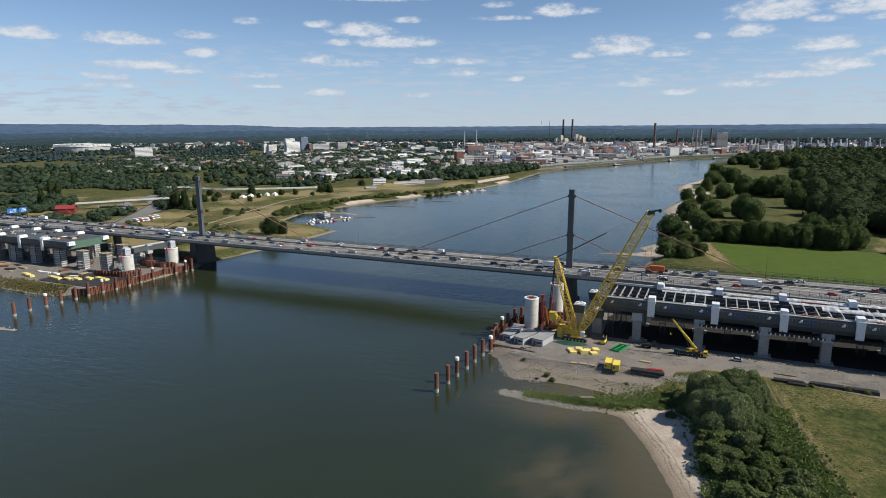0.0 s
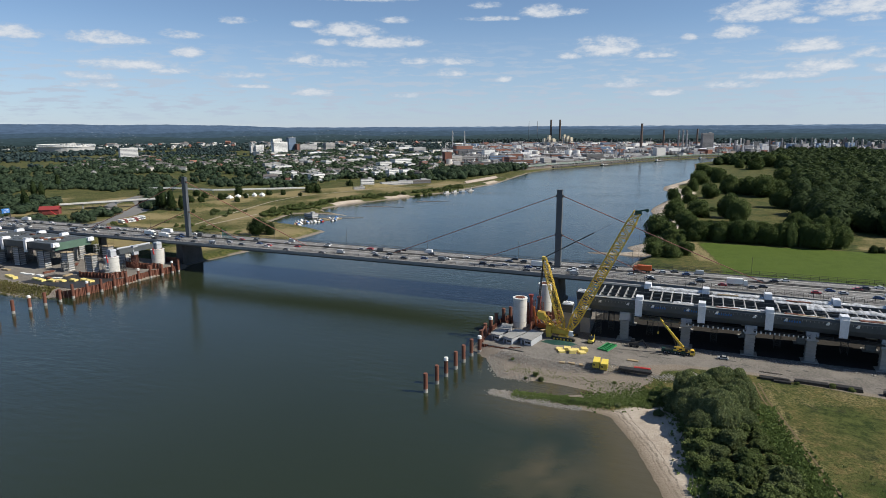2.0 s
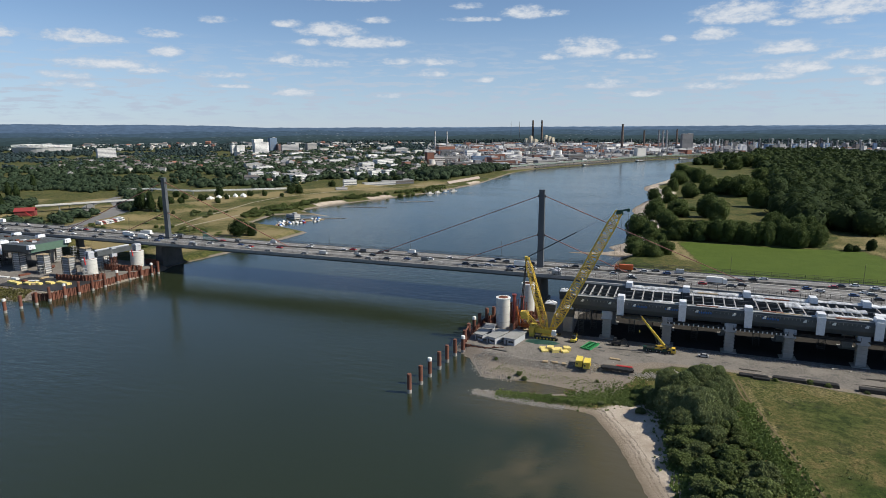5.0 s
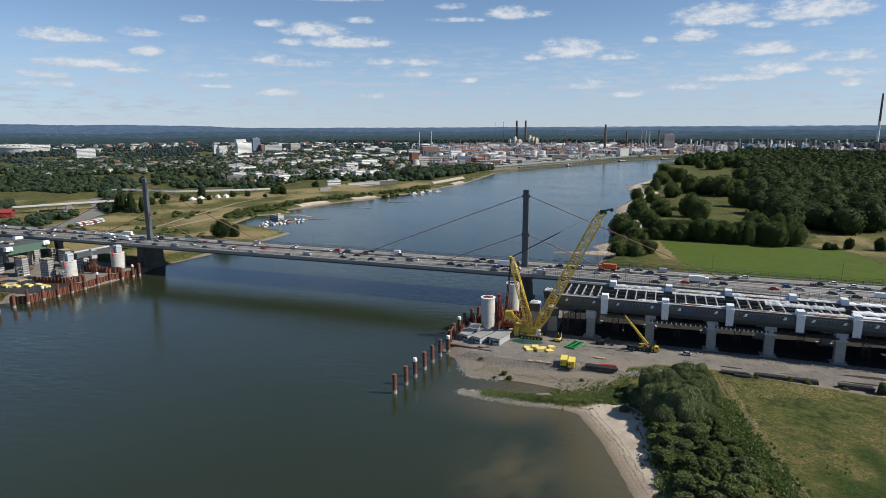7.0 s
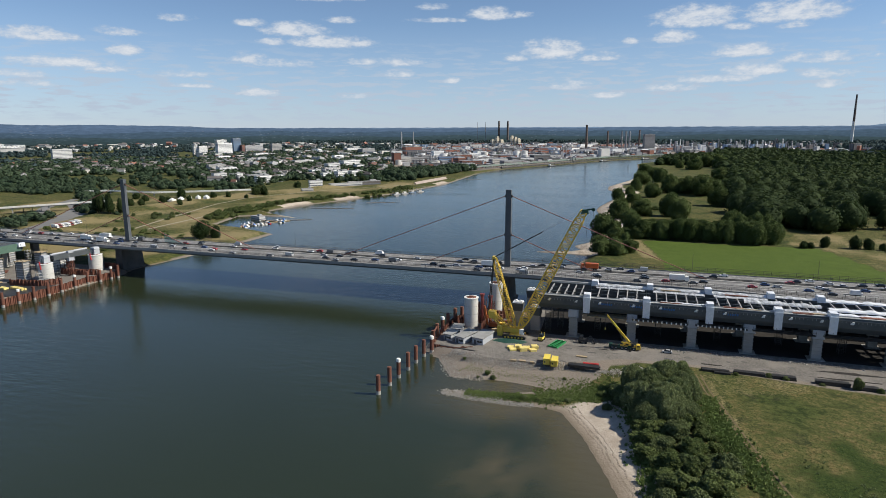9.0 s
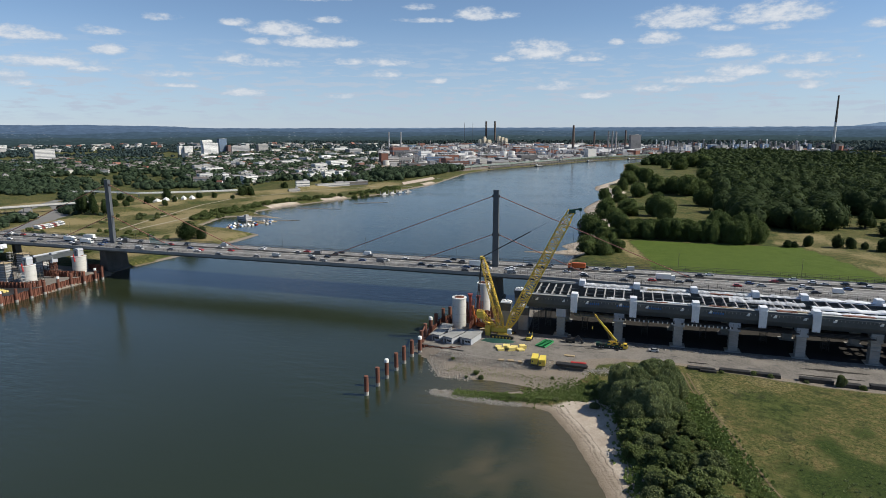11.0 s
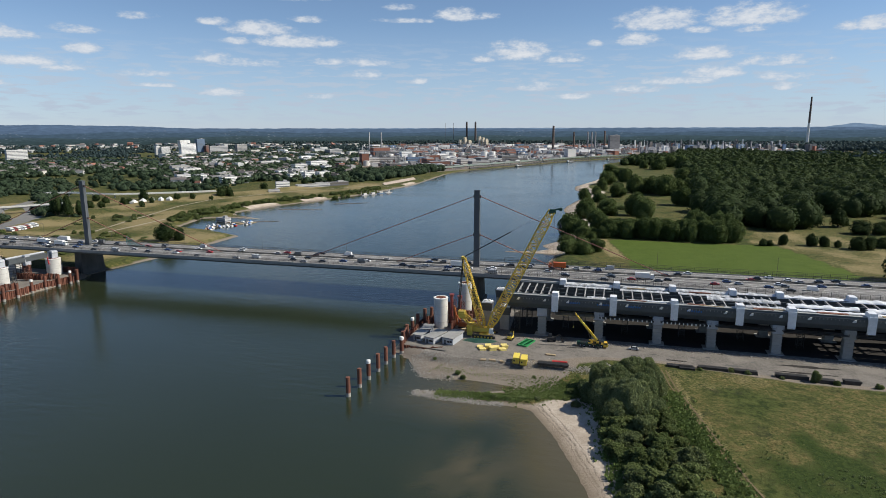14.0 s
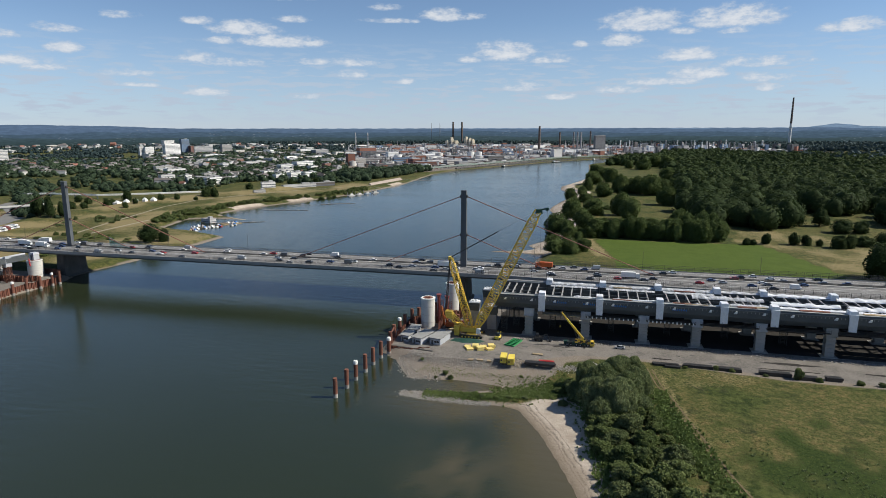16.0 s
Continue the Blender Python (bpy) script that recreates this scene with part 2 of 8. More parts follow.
def film_material(name):
    """Thin clear plastic film, cloudy where it folds."""
    m = bpy.data.materials.new(name)
    m.use_nodes = True
    tree = m.node_tree
    add, link = tree.nodes.new, tree.links.new
    shader = tree.nodes["Principled BSDF"]
    shader.inputs["Base Color"].default_value = (0.80, 0.82, 0.85, 1)
    shader.inputs["Roughness"].default_value = 0.3
    geo, folds = add("ShaderNodeNewGeometry"), add("ShaderNodeTexNoise")
    stretch = add("ShaderNodeMapping")
    stretch.inputs["Scale"].default_value = (0.9, 0.22, 0.8)
    link(geo.outputs["Position"], stretch.inputs["Vector"])
    link(stretch.outputs[0], folds.inputs["Vector"])
    folds.inputs["Scale"].default_value, folds.inputs["Detail"].default_value, folds.inputs["Roughness"].default_value = 1.0, 6, 0.65
    dense = add("ShaderNodeMapRange")
    dense.inputs["From Min"].default_value, dense.inputs["From Max"].default_value = 0.35, 0.7
    dense.inputs["To Min"].default_value, dense.inputs["To Max"].default_value = 0.3, 0.85
    link(folds.outputs[0], dense.inputs["Value"])
    clear, mix = add("ShaderNodeBsdfTransparent"), add("ShaderNodeMixShader")
    link(dense.outputs[0], mix.inputs[0])
    link(clear.outputs[0], mix.inputs[1])
    link(shader.outputs[0], mix.inputs[2])
    b = add("ShaderNodeBump")
    b.inputs["Strength"].default_value, b.inputs["Distance"].default_value = 0.45, 0.3
    link(folds.outputs[0], b.inputs["Height"])
    link(b.outputs[0], shader.inputs["Normal"])
    link(mix.outputs[0], tree.nodes["Material Output"].inputs["Surface"])
    return m


plastic_film = film_material("plastic_film")


# ---- building blocks ----
class Shape:
    """A mesh in the making: corners and faces."""

    def __init__(self):
        self.v, self.f = [], []

    def add(self, corners, faces):
        k = len(self.v)
        self.v += [tuple(c) for c in corners]
        self.f += [tuple(i + k for i in f) for f in faces]
        return self

    def box(self, x, y, z, sx, sy, sz, turn=0.0, top=(1, 1), shift=(0, 0)):
        """A block standing on (x, y, z); top: how far its upper face narrows; shift: how far that face leans."""
        c, s = math.cos(radians(turn)), math.sin(radians(turn))
        pts = []
        for dz, kx, ky, ox, oy in ((0, 1, 1, 0, 0), (sz, top[0], top[1], *shift)):
            for ux, uy in ((-1, -1), (1, -1), (1, 1), (-1, 1)):
                a, b = ux * sx / 2 * kx + ox, uy * sy / 2 * ky + oy
                pts.append((x + a * c - b * s, y + a * s + b * c, z + dz))
        return self.add(pts, ((3, 2, 1, 0), (4, 5, 6, 7), (0, 1, 5, 4), (1, 2, 6, 5), (2, 3, 7, 6), (3, 0, 4, 7)))

    def slab(self, x0, x1, y0, y1, z0, z1):
        return self.box((x0 + x1) / 2, (y0 + y1) / 2, z0, x1 - x0, y1 - y0, z1 - z0)

    def cyl(self, x, y, z0, z1, r0, r1=None, n=16):
        r1 = r0 if r1 is None else r1
        ring = [(math.cos(2 * math.pi * i / n), math.sin(2 * math.pi * i / n)) for i in range(n)]
        pts = [(x + r0 * a, y + r0 * b, z0) for a, b in ring] + [(x + r1 * a, y + r1 * b, z1) for a, b in ring]
        faces = [(i, (i + 1) % n, n + (i + 1) % n, n + i) for i in range(n)]
        return self.add(pts, faces + [tuple(range(n - 1, -1, -1)), tuple(range(n, 2 * n))])

    def tube(self, p, q, r, n=6, r1=None):
        p, q = Vector(p), Vector(q)
        d = (q - p).normalized()
        a = d.orthogonal().normalized()
        b = d.cross(a)
        r1 = r if r1 is None else r1
        ring = [a * math.cos(2 * math.pi * i / n) + b * math.sin(2 * math.pi * i / n) for i in range(n)]
        return self.add([p + o * r for o in ring] + [q + o * r1 for o in ring],
                        [(i, (i + 1) % n, n + (i + 1) % n, n + i) for i in range(n)] + [tuple(range(n - 1, -1, -1)), tuple(range(n, 2 * n))])

    def beam(self, p, q, w, h):
        """A rectangular bar from p to q, w wide and h high."""
        p, q = Vector(p), Vector(q)
        d = (q - p).normalized()
        side = d.cross(Vector((0, 0, 1)))
        side = side.normalized() if side.length > 1e-3 else Vector((1, 0, 0))
        up = side.cross(d)
        pts = [e + side * (u * w / 2) + up * (v * h / 2) for e in (p, q) for u, v in ((-1, -1), (1, -1), (1, 1), (-1, 1))]
        return self.add(pts, ((3, 2, 1, 0), (4, 5, 6, 7), (0, 1, 5, 4), (1, 2, 6, 5), (2, 3, 7, 6), (3, 0, 4, 7)))

    def along_x(self, profile, stations):
        """Sweep a closed (y, z) outline through stations of (x, y shift, z shift, y scale)."""
        n, pts, faces = len(profile), [], []
        for x, oy, oz, ky in stations:
            pts += [(x, y * ky + oy, z + oz) for y, z in profile]
        for k in range(len(stations) - 1):
            faces += [(k * n + i, k * n + (i + 1) % n, (k + 1) * n + (i + 1) % n, (k + 1) * n + i) for i in range(n)]
        return self.add(pts, faces + [tuple(range(n - 1, -1, -1)), tuple(range((len(stations) - 1) * n, len(stations) * n))])

    def prism(self, outline, z0, z1):
        n = len(outline)
        return self.add([(x, y, z0) for x, y in outline] + [(x, y, z1) for x, y in outline],
                        [(i, (i + 1) % n, n + (i + 1) % n, n + i) for i in range(n)] + [tuple(range(n - 1, -1, -1)), tuple(range(n, 2 * n))])

    def mesh(self, name, mat, smooth=False):
        me = bpy.data.meshes.new(name)
        me.from_pydata(self.v, [], self.f)
        me.materials.append(mat)
        bm = bmesh.new()
        bm.from_mesh(me)
        bmesh.ops.recalc_face_normals(bm, faces=bm.faces)
        bm.to_mesh(me)
        bm.free()
        if smooth:
            me.shade_smooth()
        return me


def fast_mesh(name, verts, faces, mat, smooth=False):
    """A mesh from arrays of corners and of equal-sided faces."""
    me = bpy.data.meshes.new(name)
    n, k = faces.shape
    me.vertices.add(len(verts))
    me.vertices.foreach_set("co", np.asarray(verts, dtype=np.float32).ravel())
    me.loops.add(n * k)
    me.loops.foreach_set("vertex_index", np.asarray(faces, dtype=np.int32).ravel())
    me.polygons.add(n)
    me.polygons.foreach_set("loop_start", np.arange(0, n * k, k, dtype=np.int32))
    me.polygons.foreach_set("loop_total", np.full(n, k, dtype=np.int32))
    me.update(calc_edges=True)
    me.validate()
    if mat:
        me.materials.append(mat)
    if smooth:
        me.shade_smooth()
    return me


def thing(name, label, category, group="", at=None, kind=""):
    """An empty at a thing's base that holds its parts."""
    ob = new(name)
    ob.empty_display_size = 0.5
    if at is not None:
        ob.matrix_world = at
    return tagged(ob, label, category, group, kind)


def part(name, shape, mat, parent=None, label="", smooth=False):
    ob = new(name, shape.mesh(name, mat, smooth) if isinstance(shape, Shape) else shape)
    if parent is not None:
        ob.parent = parent
    return tagged(ob, label)


def single(name, shape, mat, label, category="", kind="", group="", smooth=False, at=None):
    """A thing that is one mesh."""
    ob = part(name, shape, mat, smooth=smooth)
    if at is not None:
        ob.matrix_world = at
    return tagged(ob, label, category, group, kind)


# ---- the lie of the land ----
EAST_BANK = ((-420, -5000), (-430, -900), (-440, -420), (-400, -205), (-380, -140), (-345, -112), (-308, -114), (-283, -108), (-279, -86), (-277, -27), (-275, 15),
             (-271, 43), (-266, 123), (-267, 160), (-306, 178), (-360, 192), (-377, 254), (-350, 268), (-296, 262), (-350, 285),
             (-368, 303), (-362, 357), (-326, 458), (-294, 556), (-273, 725), (-288, 1026), (-268, 1158), (-166, 1391), (-39, 1682), (174, 1950), (600, 2250), (1500, 2500), (4900, 2600))
WEST_BANK = ((4900, 2420), (1500, 2300), (600, 2020), (220, 1800), (110, 1640), (50, 1480), (60, 1000), (44, 900), (14, 760), (16, 700), (44, 640), (20, 470), (18, 430), (40, 318),
             (32, 210), (18, 182), (30, 162), (-9, 152), (-9, 147), (34, 146), (30, 110), (22, 50), (20, 0), (12, -28), (-10, -42), (-16, -60), (-14, -94), (-3, -112),
             (3, -121), (25, -119), (44, -121), (28, -130), (5, -133), (4, -137), (19, -139), (38, -138), (50, -140), (60, -157), (70, -182), (84, -225), (110, -330), (150, -560), (200, -1200), (240, -5000))
PLATFORM = ((-14, -92), (-16, -62), (-8, -40), (10, -30), (30, -20), (330, -10), (330, -92), (150, -92), (98, -84), (70, -86), (48, -97), (30, -102), (10, -102), (-4, -98))
BEACH = ((36, -136), (50, -136), (72, -126), (80, -140), (78, -165), (92, -205), (105, -260), (80, -300), (60, -200))
CROP = ((74, 207), (83, 165), (90, 130), (92, 28), (262, 28), (238, 110), (221, 177), (210, 211), (188, 213), (136, 209), (98, 212))
DRY_FIELD = ((209, 214), (221, 177), (236, 120), (262, 110), (290, 150), (296, 225), (275, 300), (209, 294), (188, 222))
EAST_SITE = ((-700, -100), (-420, -112), (-330, -103), (-283, -100), (-276, -88), (-274, -27), (-277, -15), (-700, -15))
WORKS = ((-598, 1224), (-445, 1118), (-328, 1067), (-290, 1220), (-190, 1478), (-70, 1890), (150, 2146), (222, 3100), (-306, 3400), (-931, 3300), (-1200, 2800), (-962, 2074))
EAST_LAND = ((-2200, -60), (-300, 15), (-276, 60), (-274, 150), (-330, 175), (-400, 240), (-395, 330), (-350, 450), (-330, 560), (-318, 720), (-350, 740), (-420, 640), (-520, 480), (-640, 330), (-900, 200))


def outline_distance(px, py, outline):
    """Signed distance from points to a closed outline, positive inside."""
    inside = np.zeros(px.shape, bool)
    best = np.full(px.shape, 1e9)
    pts = np.array(outline, float)
    for (ax, ay), (bx, by) in zip(pts, np.roll(pts, -1, 0)):
        dx, dy = bx - ax, by - ay
        k = np.clip(((px - ax) * dx + (py - ay) * dy) / (dx * dx + dy * dy + 1e-9), 0, 1)
        best = np.minimum(best, np.hypot(px - ax - k * dx, py - ay - k * dy))
        crosses = (ay > py) != (by > py)
        with np.errstate(divide="ignore", invalid="ignore"):
            inside ^= crosses & (px < (bx - ax) * (py - ay) / (by - ay + 1e-12) + ax)
    return np.where(inside, best, -best)


def step(a, b, x):
    k = np.clip((x - a) / (b - a), 0, 1)
    return k * k * (3 - 2 * k)


def ripple(x, y, size, seed=0):
    """Soft pseudo-random swell in -1..1."""
    r = np.random.RandomState(seed)
    total = 0
    for i in range(6):
        a, ph, k = r.uniform(0, 2 * np.pi), r.uniform(0, 6.28), r.uniform(0.6, 1.8)
        total = total + np.sin((x * np.cos(a) + y * np.sin(a)) * k * 2 * np.pi / size + ph)
    return total / 3.0


def land_height(x, y):
    wob = ripple(x, y, 17, 3) * 1.2 + ripple(x, y, 60, 4) * 1.5
    shore = -outline_distance(x, y, EAST_BANK + WEST_BANK)
    beach = outline_distance(x, y, BEACH)
    shore = shore + wob * step(-6, 10, shore) * 0.6
    sandy = step(-6, 6, beach)
    width = 11 + 24 * sandy
    z = np.where(shore > 0, 0.07 * np.minimum(shore, 9) + 2.6 * step(2, width, shore), np.maximum(-4, shore * 0.12))
    plat = outline_distance(x, y, PLATFORM)
    low = (x > -20) & (x < 75) & (y < -78) & (y > -132)
    z = np.where(low & (shore > 0), np.minimum(z, 0.07 * np.minimum(shore, 9) + 0.02 * np.clip(shore, 0, 30) + 0.4 * step(40, 75, x)), z)
    k = step(-5, 0, plat)
    z = np.where(plat > -5, np.maximum(z, 0.6) * (1 - k) + 2.55 * k, z)
    site = outline_distance(x, y, EAST_SITE)
    k = step(-4, 0, site)
    z = np.where(site > -4, z * (1 - k) + 3.15 * k, z)
    z = z + ripple(x, y, 130, 5) * 0.25 * step(15, 60, shore) * (1 - step(-8, 0, plat)) * (1 - step(-8, 0, site))
    # the dike on the east bank
    z = z + np.where((x < -280) & (y > 20) & (y < 1000), 3.5 * (1 - step(4, 22, np.abs(shore - 150))), 0)
    return z


def spaced(stops):
    out = []
    for a, b, s in stops:
        out += list(np.arange(a, b, s))
    return np.array(out + [stops[-1][1]], float)


GRID = {}


def ground_at(x, y):
    """Height of the ground, read from its grid."""
    xs, ys, gz = GRID["x"], GRID["y"], GRID["z"]
    i = int(min(max(np.searchsorted(xs, x) - 1, 0), len(xs) - 2))
    j = int(min(max(np.searchsorted(ys, y) - 1, 0), len(ys) - 2))
    u, v = (x - xs[i]) / (xs[i + 1] - xs[i]), (y - ys[j]) / (ys[j + 1] - ys[j])
    return float((gz[j, i] * (1 - u) + gz[j, i + 1] * u) * (1 - v) + (gz[j + 1, i] * (1 - u) + gz[j + 1, i + 1] * u) * v)


def make_land():
    xs = spaced(((-4900, -2000, 100), (-2000, -900, 50), (-900, -450, 18), (-450, -250, 4), (-250, -30, 14), (-30, 190, 2.5), (190, 420, 6), (420, 900, 20), (900, 4900, 100)))
    ys = spaced(((-900, -380, 65), (-380, -220, 8), (-220, -20, 2.5), (-20, 340, 6), (340, 900, 14), (900, 2200, 32), (2200, 4900, 100)))
    gx, gy = np.meshgrid(xs, ys)
    gz = land_height(gx, gy)
    GRID["x"], GRID["y"], GRID["z"] = xs, ys, gz
    nx, ny = len(xs), len(ys)
    i = (np.arange(ny - 1)[:, None] * nx + np.arange(nx - 1)[None, :]).ravel()
    faces = np.stack((i, i + 1, i + nx + 1, i + nx), 1)
    verts = np.stack((gx.ravel(), gy.ravel(), gz.ravel()), 1)
    me = fast_mesh("ground", verts, faces, ground_material(), smooth=True)
    x, y = gx.ravel(), gy.ravel()
    shore = -outline_distance(x, y, EAST_BANK + WEST_BANK)
    far_bars = (y > 140) & (x > -60) & (x < 140) & (y < 1000)
    beach = outline_distance(x, y, BEACH)
    sand = np.maximum(step(-4, 3, beach), far_bars * (1 - step(14, 34, shore)) * 0.9)
    sand = np.maximum(sand, ((x < -250) & (((y > 335) & (y < 385)) | ((y > 425) & (y < 480)) | ((y > 690) & (y < 760)))) * (1 - step(10, 22, shore)))
    plat = outline_distance(x, y, PLATFORM)
    site = outline_distance(x, y, EAST_SITE)
    low = ((x > -20) & (x < 62 + 0.25 * (y + 100)) & (y < -88) & (y > -127)) * 1.0
    gravel = np.maximum(np.maximum(step(-9, 1, plat), step(-5, 1, site)), low)
    gravel = np.maximum(gravel, (1 - step(0.5, 3.5, shore)) * (y < 140) * (x > -30) * (x < 45))
    gravel = np.maximum(gravel, (1 - step(8, 18, shore)) * (x < -240) * (y < -12) * (y > -400))
    gravel = np.maximum(gravel, (1 - step(3, 8, shore)) * (x < -240) * (y > 30) * (y < 1000) * 0.7)
    gravel = np.maximum(gravel, np.maximum(step(-60, 0, outline_distance(x, y, WORKS)), ((x > 150) & (x < 1100) & (y > 2080) & (y < 3200)) * 1.0))
    paved = np.maximum(step(-1, 2, plat), step(-2, 3, site) * 0.6)
    crop = step(-2, 2, outline_distance(x, y, CROP))
    east = outline_distance(x, y, EAST_LAND)
    dry = np.maximum(step(-25, 15, east) * (0.46 + 0.36 * ripple(x, y, 110, 9)), step(-4, 4, outline_distance(x, y, DRY_FIELD)) * (0.46 + 0.16 * ripple(x, y, 50, 12)) * (1 - crop))
    dry = np.maximum(dry, (1 - step(0.8, 3, np.abs(x - 100.2 - (-y - 103) * 0.22 - ripple(x, y, 60, 2) * 0.8))) * (y < -95) * (y > -330) * 0.5)
    dry = np.maximum(dry, step(-6, 5, outline_distance(x, y, ((98, -92), (150, -93), (136, -106), (104, -118)))) * 0.42)
    dry = np.maximum(dry, step(-5, 4, outline_distance(x, y, ((64, 214), (62, 190), (68, 160), (76, 132), (90, 126), (86, 168), (76, 210)))) * 0.62 * (1 - crop))
    # greener grass, its colour also darkened to stand in for lens vignetting
    lush = step(-50, 30, outline_distance(x, y, ((118, -158), (150, -150), (190, -165), (300, -160), (300, -300), (120, -300)))) * 0.72 + 0.3 * ripple(x, y, 26, 21)
    for key, values in (("sand", sand), ("gravel", gravel), ("paved", paved), ("crop", crop), ("dry", dry), ("lush", lush), ("shore", np.clip(shore / 20, 0, 1))):
        a = me.attributes.new(key, "FLOAT", "POINT")
        a.data.foreach_set("value", np.clip(values, 0, 1).astype(np.float32))
    ob = new("ground", me)
    tagged(ob, "grassy river banks with sandy beaches and gravel work yards", "ground", kind="structure")
    # water
    wx = spaced(((-4900, -600, 400), (-600, -40, 20), (-40, 130, 4), (130, 700, 60), (700, 4900, 400)))
    wy = spaced(((-900, -320, 60), (-320, -80, 4), (-80, 400, 20), (400, 2800, 80), (2800, 4900, 400)))
    gx, gy = np.meshgrid(wx, wy)
    nx, ny = len(wx), len(wy)
    i = (np.arange(ny - 1)[:, None] * nx + np.arange(nx - 1)[None, :]).ravel()
    me = fast_mesh("river_water", np.stack((gx.ravel(), gy.ravel(), 0 * gx.ravel()), 1), np.stack((i, i + 1, i + nx + 1, i + nx), 1), water_material())
    x, y = gx.ravel(), gy.ravel()
    off = outline_distance(x, y, EAST_BANK + WEST_BANK)
    off = off + ripple(x, y, 45, 7) * 3
    silt = (1 - step(0, 26, off)) * step(-60, 10, outline_distance(x, y, ((30, -300), (30, -110), (120, -110), (120, -300))))
    blob = np.maximum(np.exp(-((x - 38 - ripple(x, y, 30, 5) * 4) / 13) ** 2 - ((y + 184) / 15) ** 2), np.exp(-((x - 56) / 15) ** 2 - ((y + 176) / 11) ** 2))
    silt = np.maximum(silt, 0.9 * blob * (0.7 + 0.5 * ripple(x, y, 14, 6)))
    a = me.attributes.new("silt", "FLOAT", "POINT")
    a.data.foreach_set("value", silt.astype(np.float32))
    tagged(new("river_water", me), "murky green river water with small wind ripples", "water", kind="structure")


def ground_material():
    m = bpy.data.materials.new("ground")
    m.use_nodes = True
    tree = m.node_tree
    add, link = tree.nodes.new, tree.links.new
    shader = tree.nodes["Principled BSDF"]
    shader.inputs["Roughness"].default_value, shader.inputs["Specular IOR Level"].default_value = 0.95, 0.15
    geo = add("ShaderNodeNewGeometry")

    def field(scale, detail=5, rough=0.6):
        n = add("ShaderNodeTexNoise")
        n.inputs["Scale"].default_value, n.inputs["Detail"].default_value, n.inputs["Roughness"].default_value = scale, detail, rough
        link(geo.outputs["Position"], n.inputs["Vector"])
        return n.outputs[0]

    def blend(fac, a, b):
        n = add("ShaderNodeMix")
        n.data_type = "RGBA"
        for v, k in ((fac, 0), (a, 6), (b, 7)):
            if isinstance(v, tuple):
                n.inputs[k].default_value = (*v, 1)
            else:
                link(v, n.inputs[k])
        return n.outputs[2]

    def ramp(v, lo, hi):
        n = add("ShaderNodeMapRange")
        n.inputs["From Min"].default_value, n.inputs["From Max"].default_value = lo, hi
        link(v, n.inputs["Value"])
        return n.outputs[0]

    fine, mid, wide, grit = field(1.1, 8, 0.75), field(0.12, 6), field(0.03, 5), field(5, 5, 0.7)

    def mask(key, soft=0.35):
        n = add("ShaderNodeAttribute")
        n.attribute_name = key
        s = add("ShaderNodeMath")
        s.operation = "MULTIPLY_ADD"
        s.inputs[1].default_value, s.inputs[2].default_value = soft, -soft / 2
        link(mid, s.inputs[0])
        s2 = add("ShaderNodeMath")
        s2.operation = "MULTIPLY_ADD"
        s2.inputs[1].default_value = soft * 1.4
        link(fine, s2.inputs[0])
        s3 = add("ShaderNodeMath")
        s3.operation = "SUBTRACT"
        s3.inputs[1].default_value = soft * 0.7
        link(s2.outputs[0], s3.inputs[0])
        link(s.outputs[0], s2.inputs[2])
        t2 = add("ShaderNodeMath")
        t2.operation = "ADD"
        link(n.outputs["Fac"], t2.inputs[0])
        link(s3.outputs[0], t2.inputs[1])
        return ramp(t2.outputs[0], 0.38, 0.62)

    patch = field(0.28, 7, 0.7)
    grass = blend(ramp(fine, 0.40, 0.60), (0.034, 0.046, 0.011), (0.104, 0.104, 0.034))
    grass = blend(ramp(patch, 0.47, 0.62), grass, blend(ramp(fine, 0.40, 0.60), (0.065, 0.055, 0.018), (0.185, 0.150, 0.062)))
    grass = blend(ramp(wide, 0.48, 0.6), grass, blend(ramp(patch, 0.42, 0.58), (0.022, 0.036, 0.008), (0.075, 0.088, 0.024)))
    grass = blend(ramp(mid, 0.56, 0.68), grass, blend(ramp(fine, 0.40, 0.60), (0.020, 0.030, 0.010), (0.050, 0.055, 0.020)))
    # lusher green, painted darker as well for the lens's edge falloff
    grass = blend(mask("lush", 0.5), grass, blend(ramp(fine, 0.38, 0.62), (0.014, 0.029, 0.005), (0.046, 0.066, 0.014)))
    dry = blend(ramp(fine, 0.35, 0.65), (0.175, 0.145, 0.068), (0.255, 0.205, 0.105))
    crop = blend(ramp(mid, 0.35, 0.65), (0.060, 0.092, 0.014), (0.074, 0.108, 0.018))
    sand = blend(ramp(fine, 0.3, 0.7), (0.42, 0.355, 0.29), (0.54, 0.47, 0.39))
    sand = blend(ramp(mid, 0.42, 0.62), sand, (0.36, 0.30, 0.24))
    drift = add("ShaderNodeAttribute")
    drift.attribute_name = "shore"
    bent = add("ShaderNodeMath")
    bent.operation = "MULTIPLY_ADD"
    bent.inputs[1].default_value = 0.22
    link(mid, bent.inputs[0])
    link(drift.outputs["Fac"], bent.inputs[2])
    for line, wide in ((0.27, 0.012), (0.335, 0.02), (0.42, 0.012)):
        off = add("ShaderNodeMath")
        off.operation = "COMPARE"
        off.inputs[1].default_value, off.inputs[2].default_value = line, wide
        link(bent.outputs[0], off.inputs[0])
        sand = blend(off.outputs[0], sand, blend(ramp(fine, 0.42, 0.58), sand, (0.15, 0.125, 0.10)))
    gravel = blend(ramp(grit, 0.35, 0.65), (0.14, 0.118, 0.095), (0.28, 0.24, 0.20))
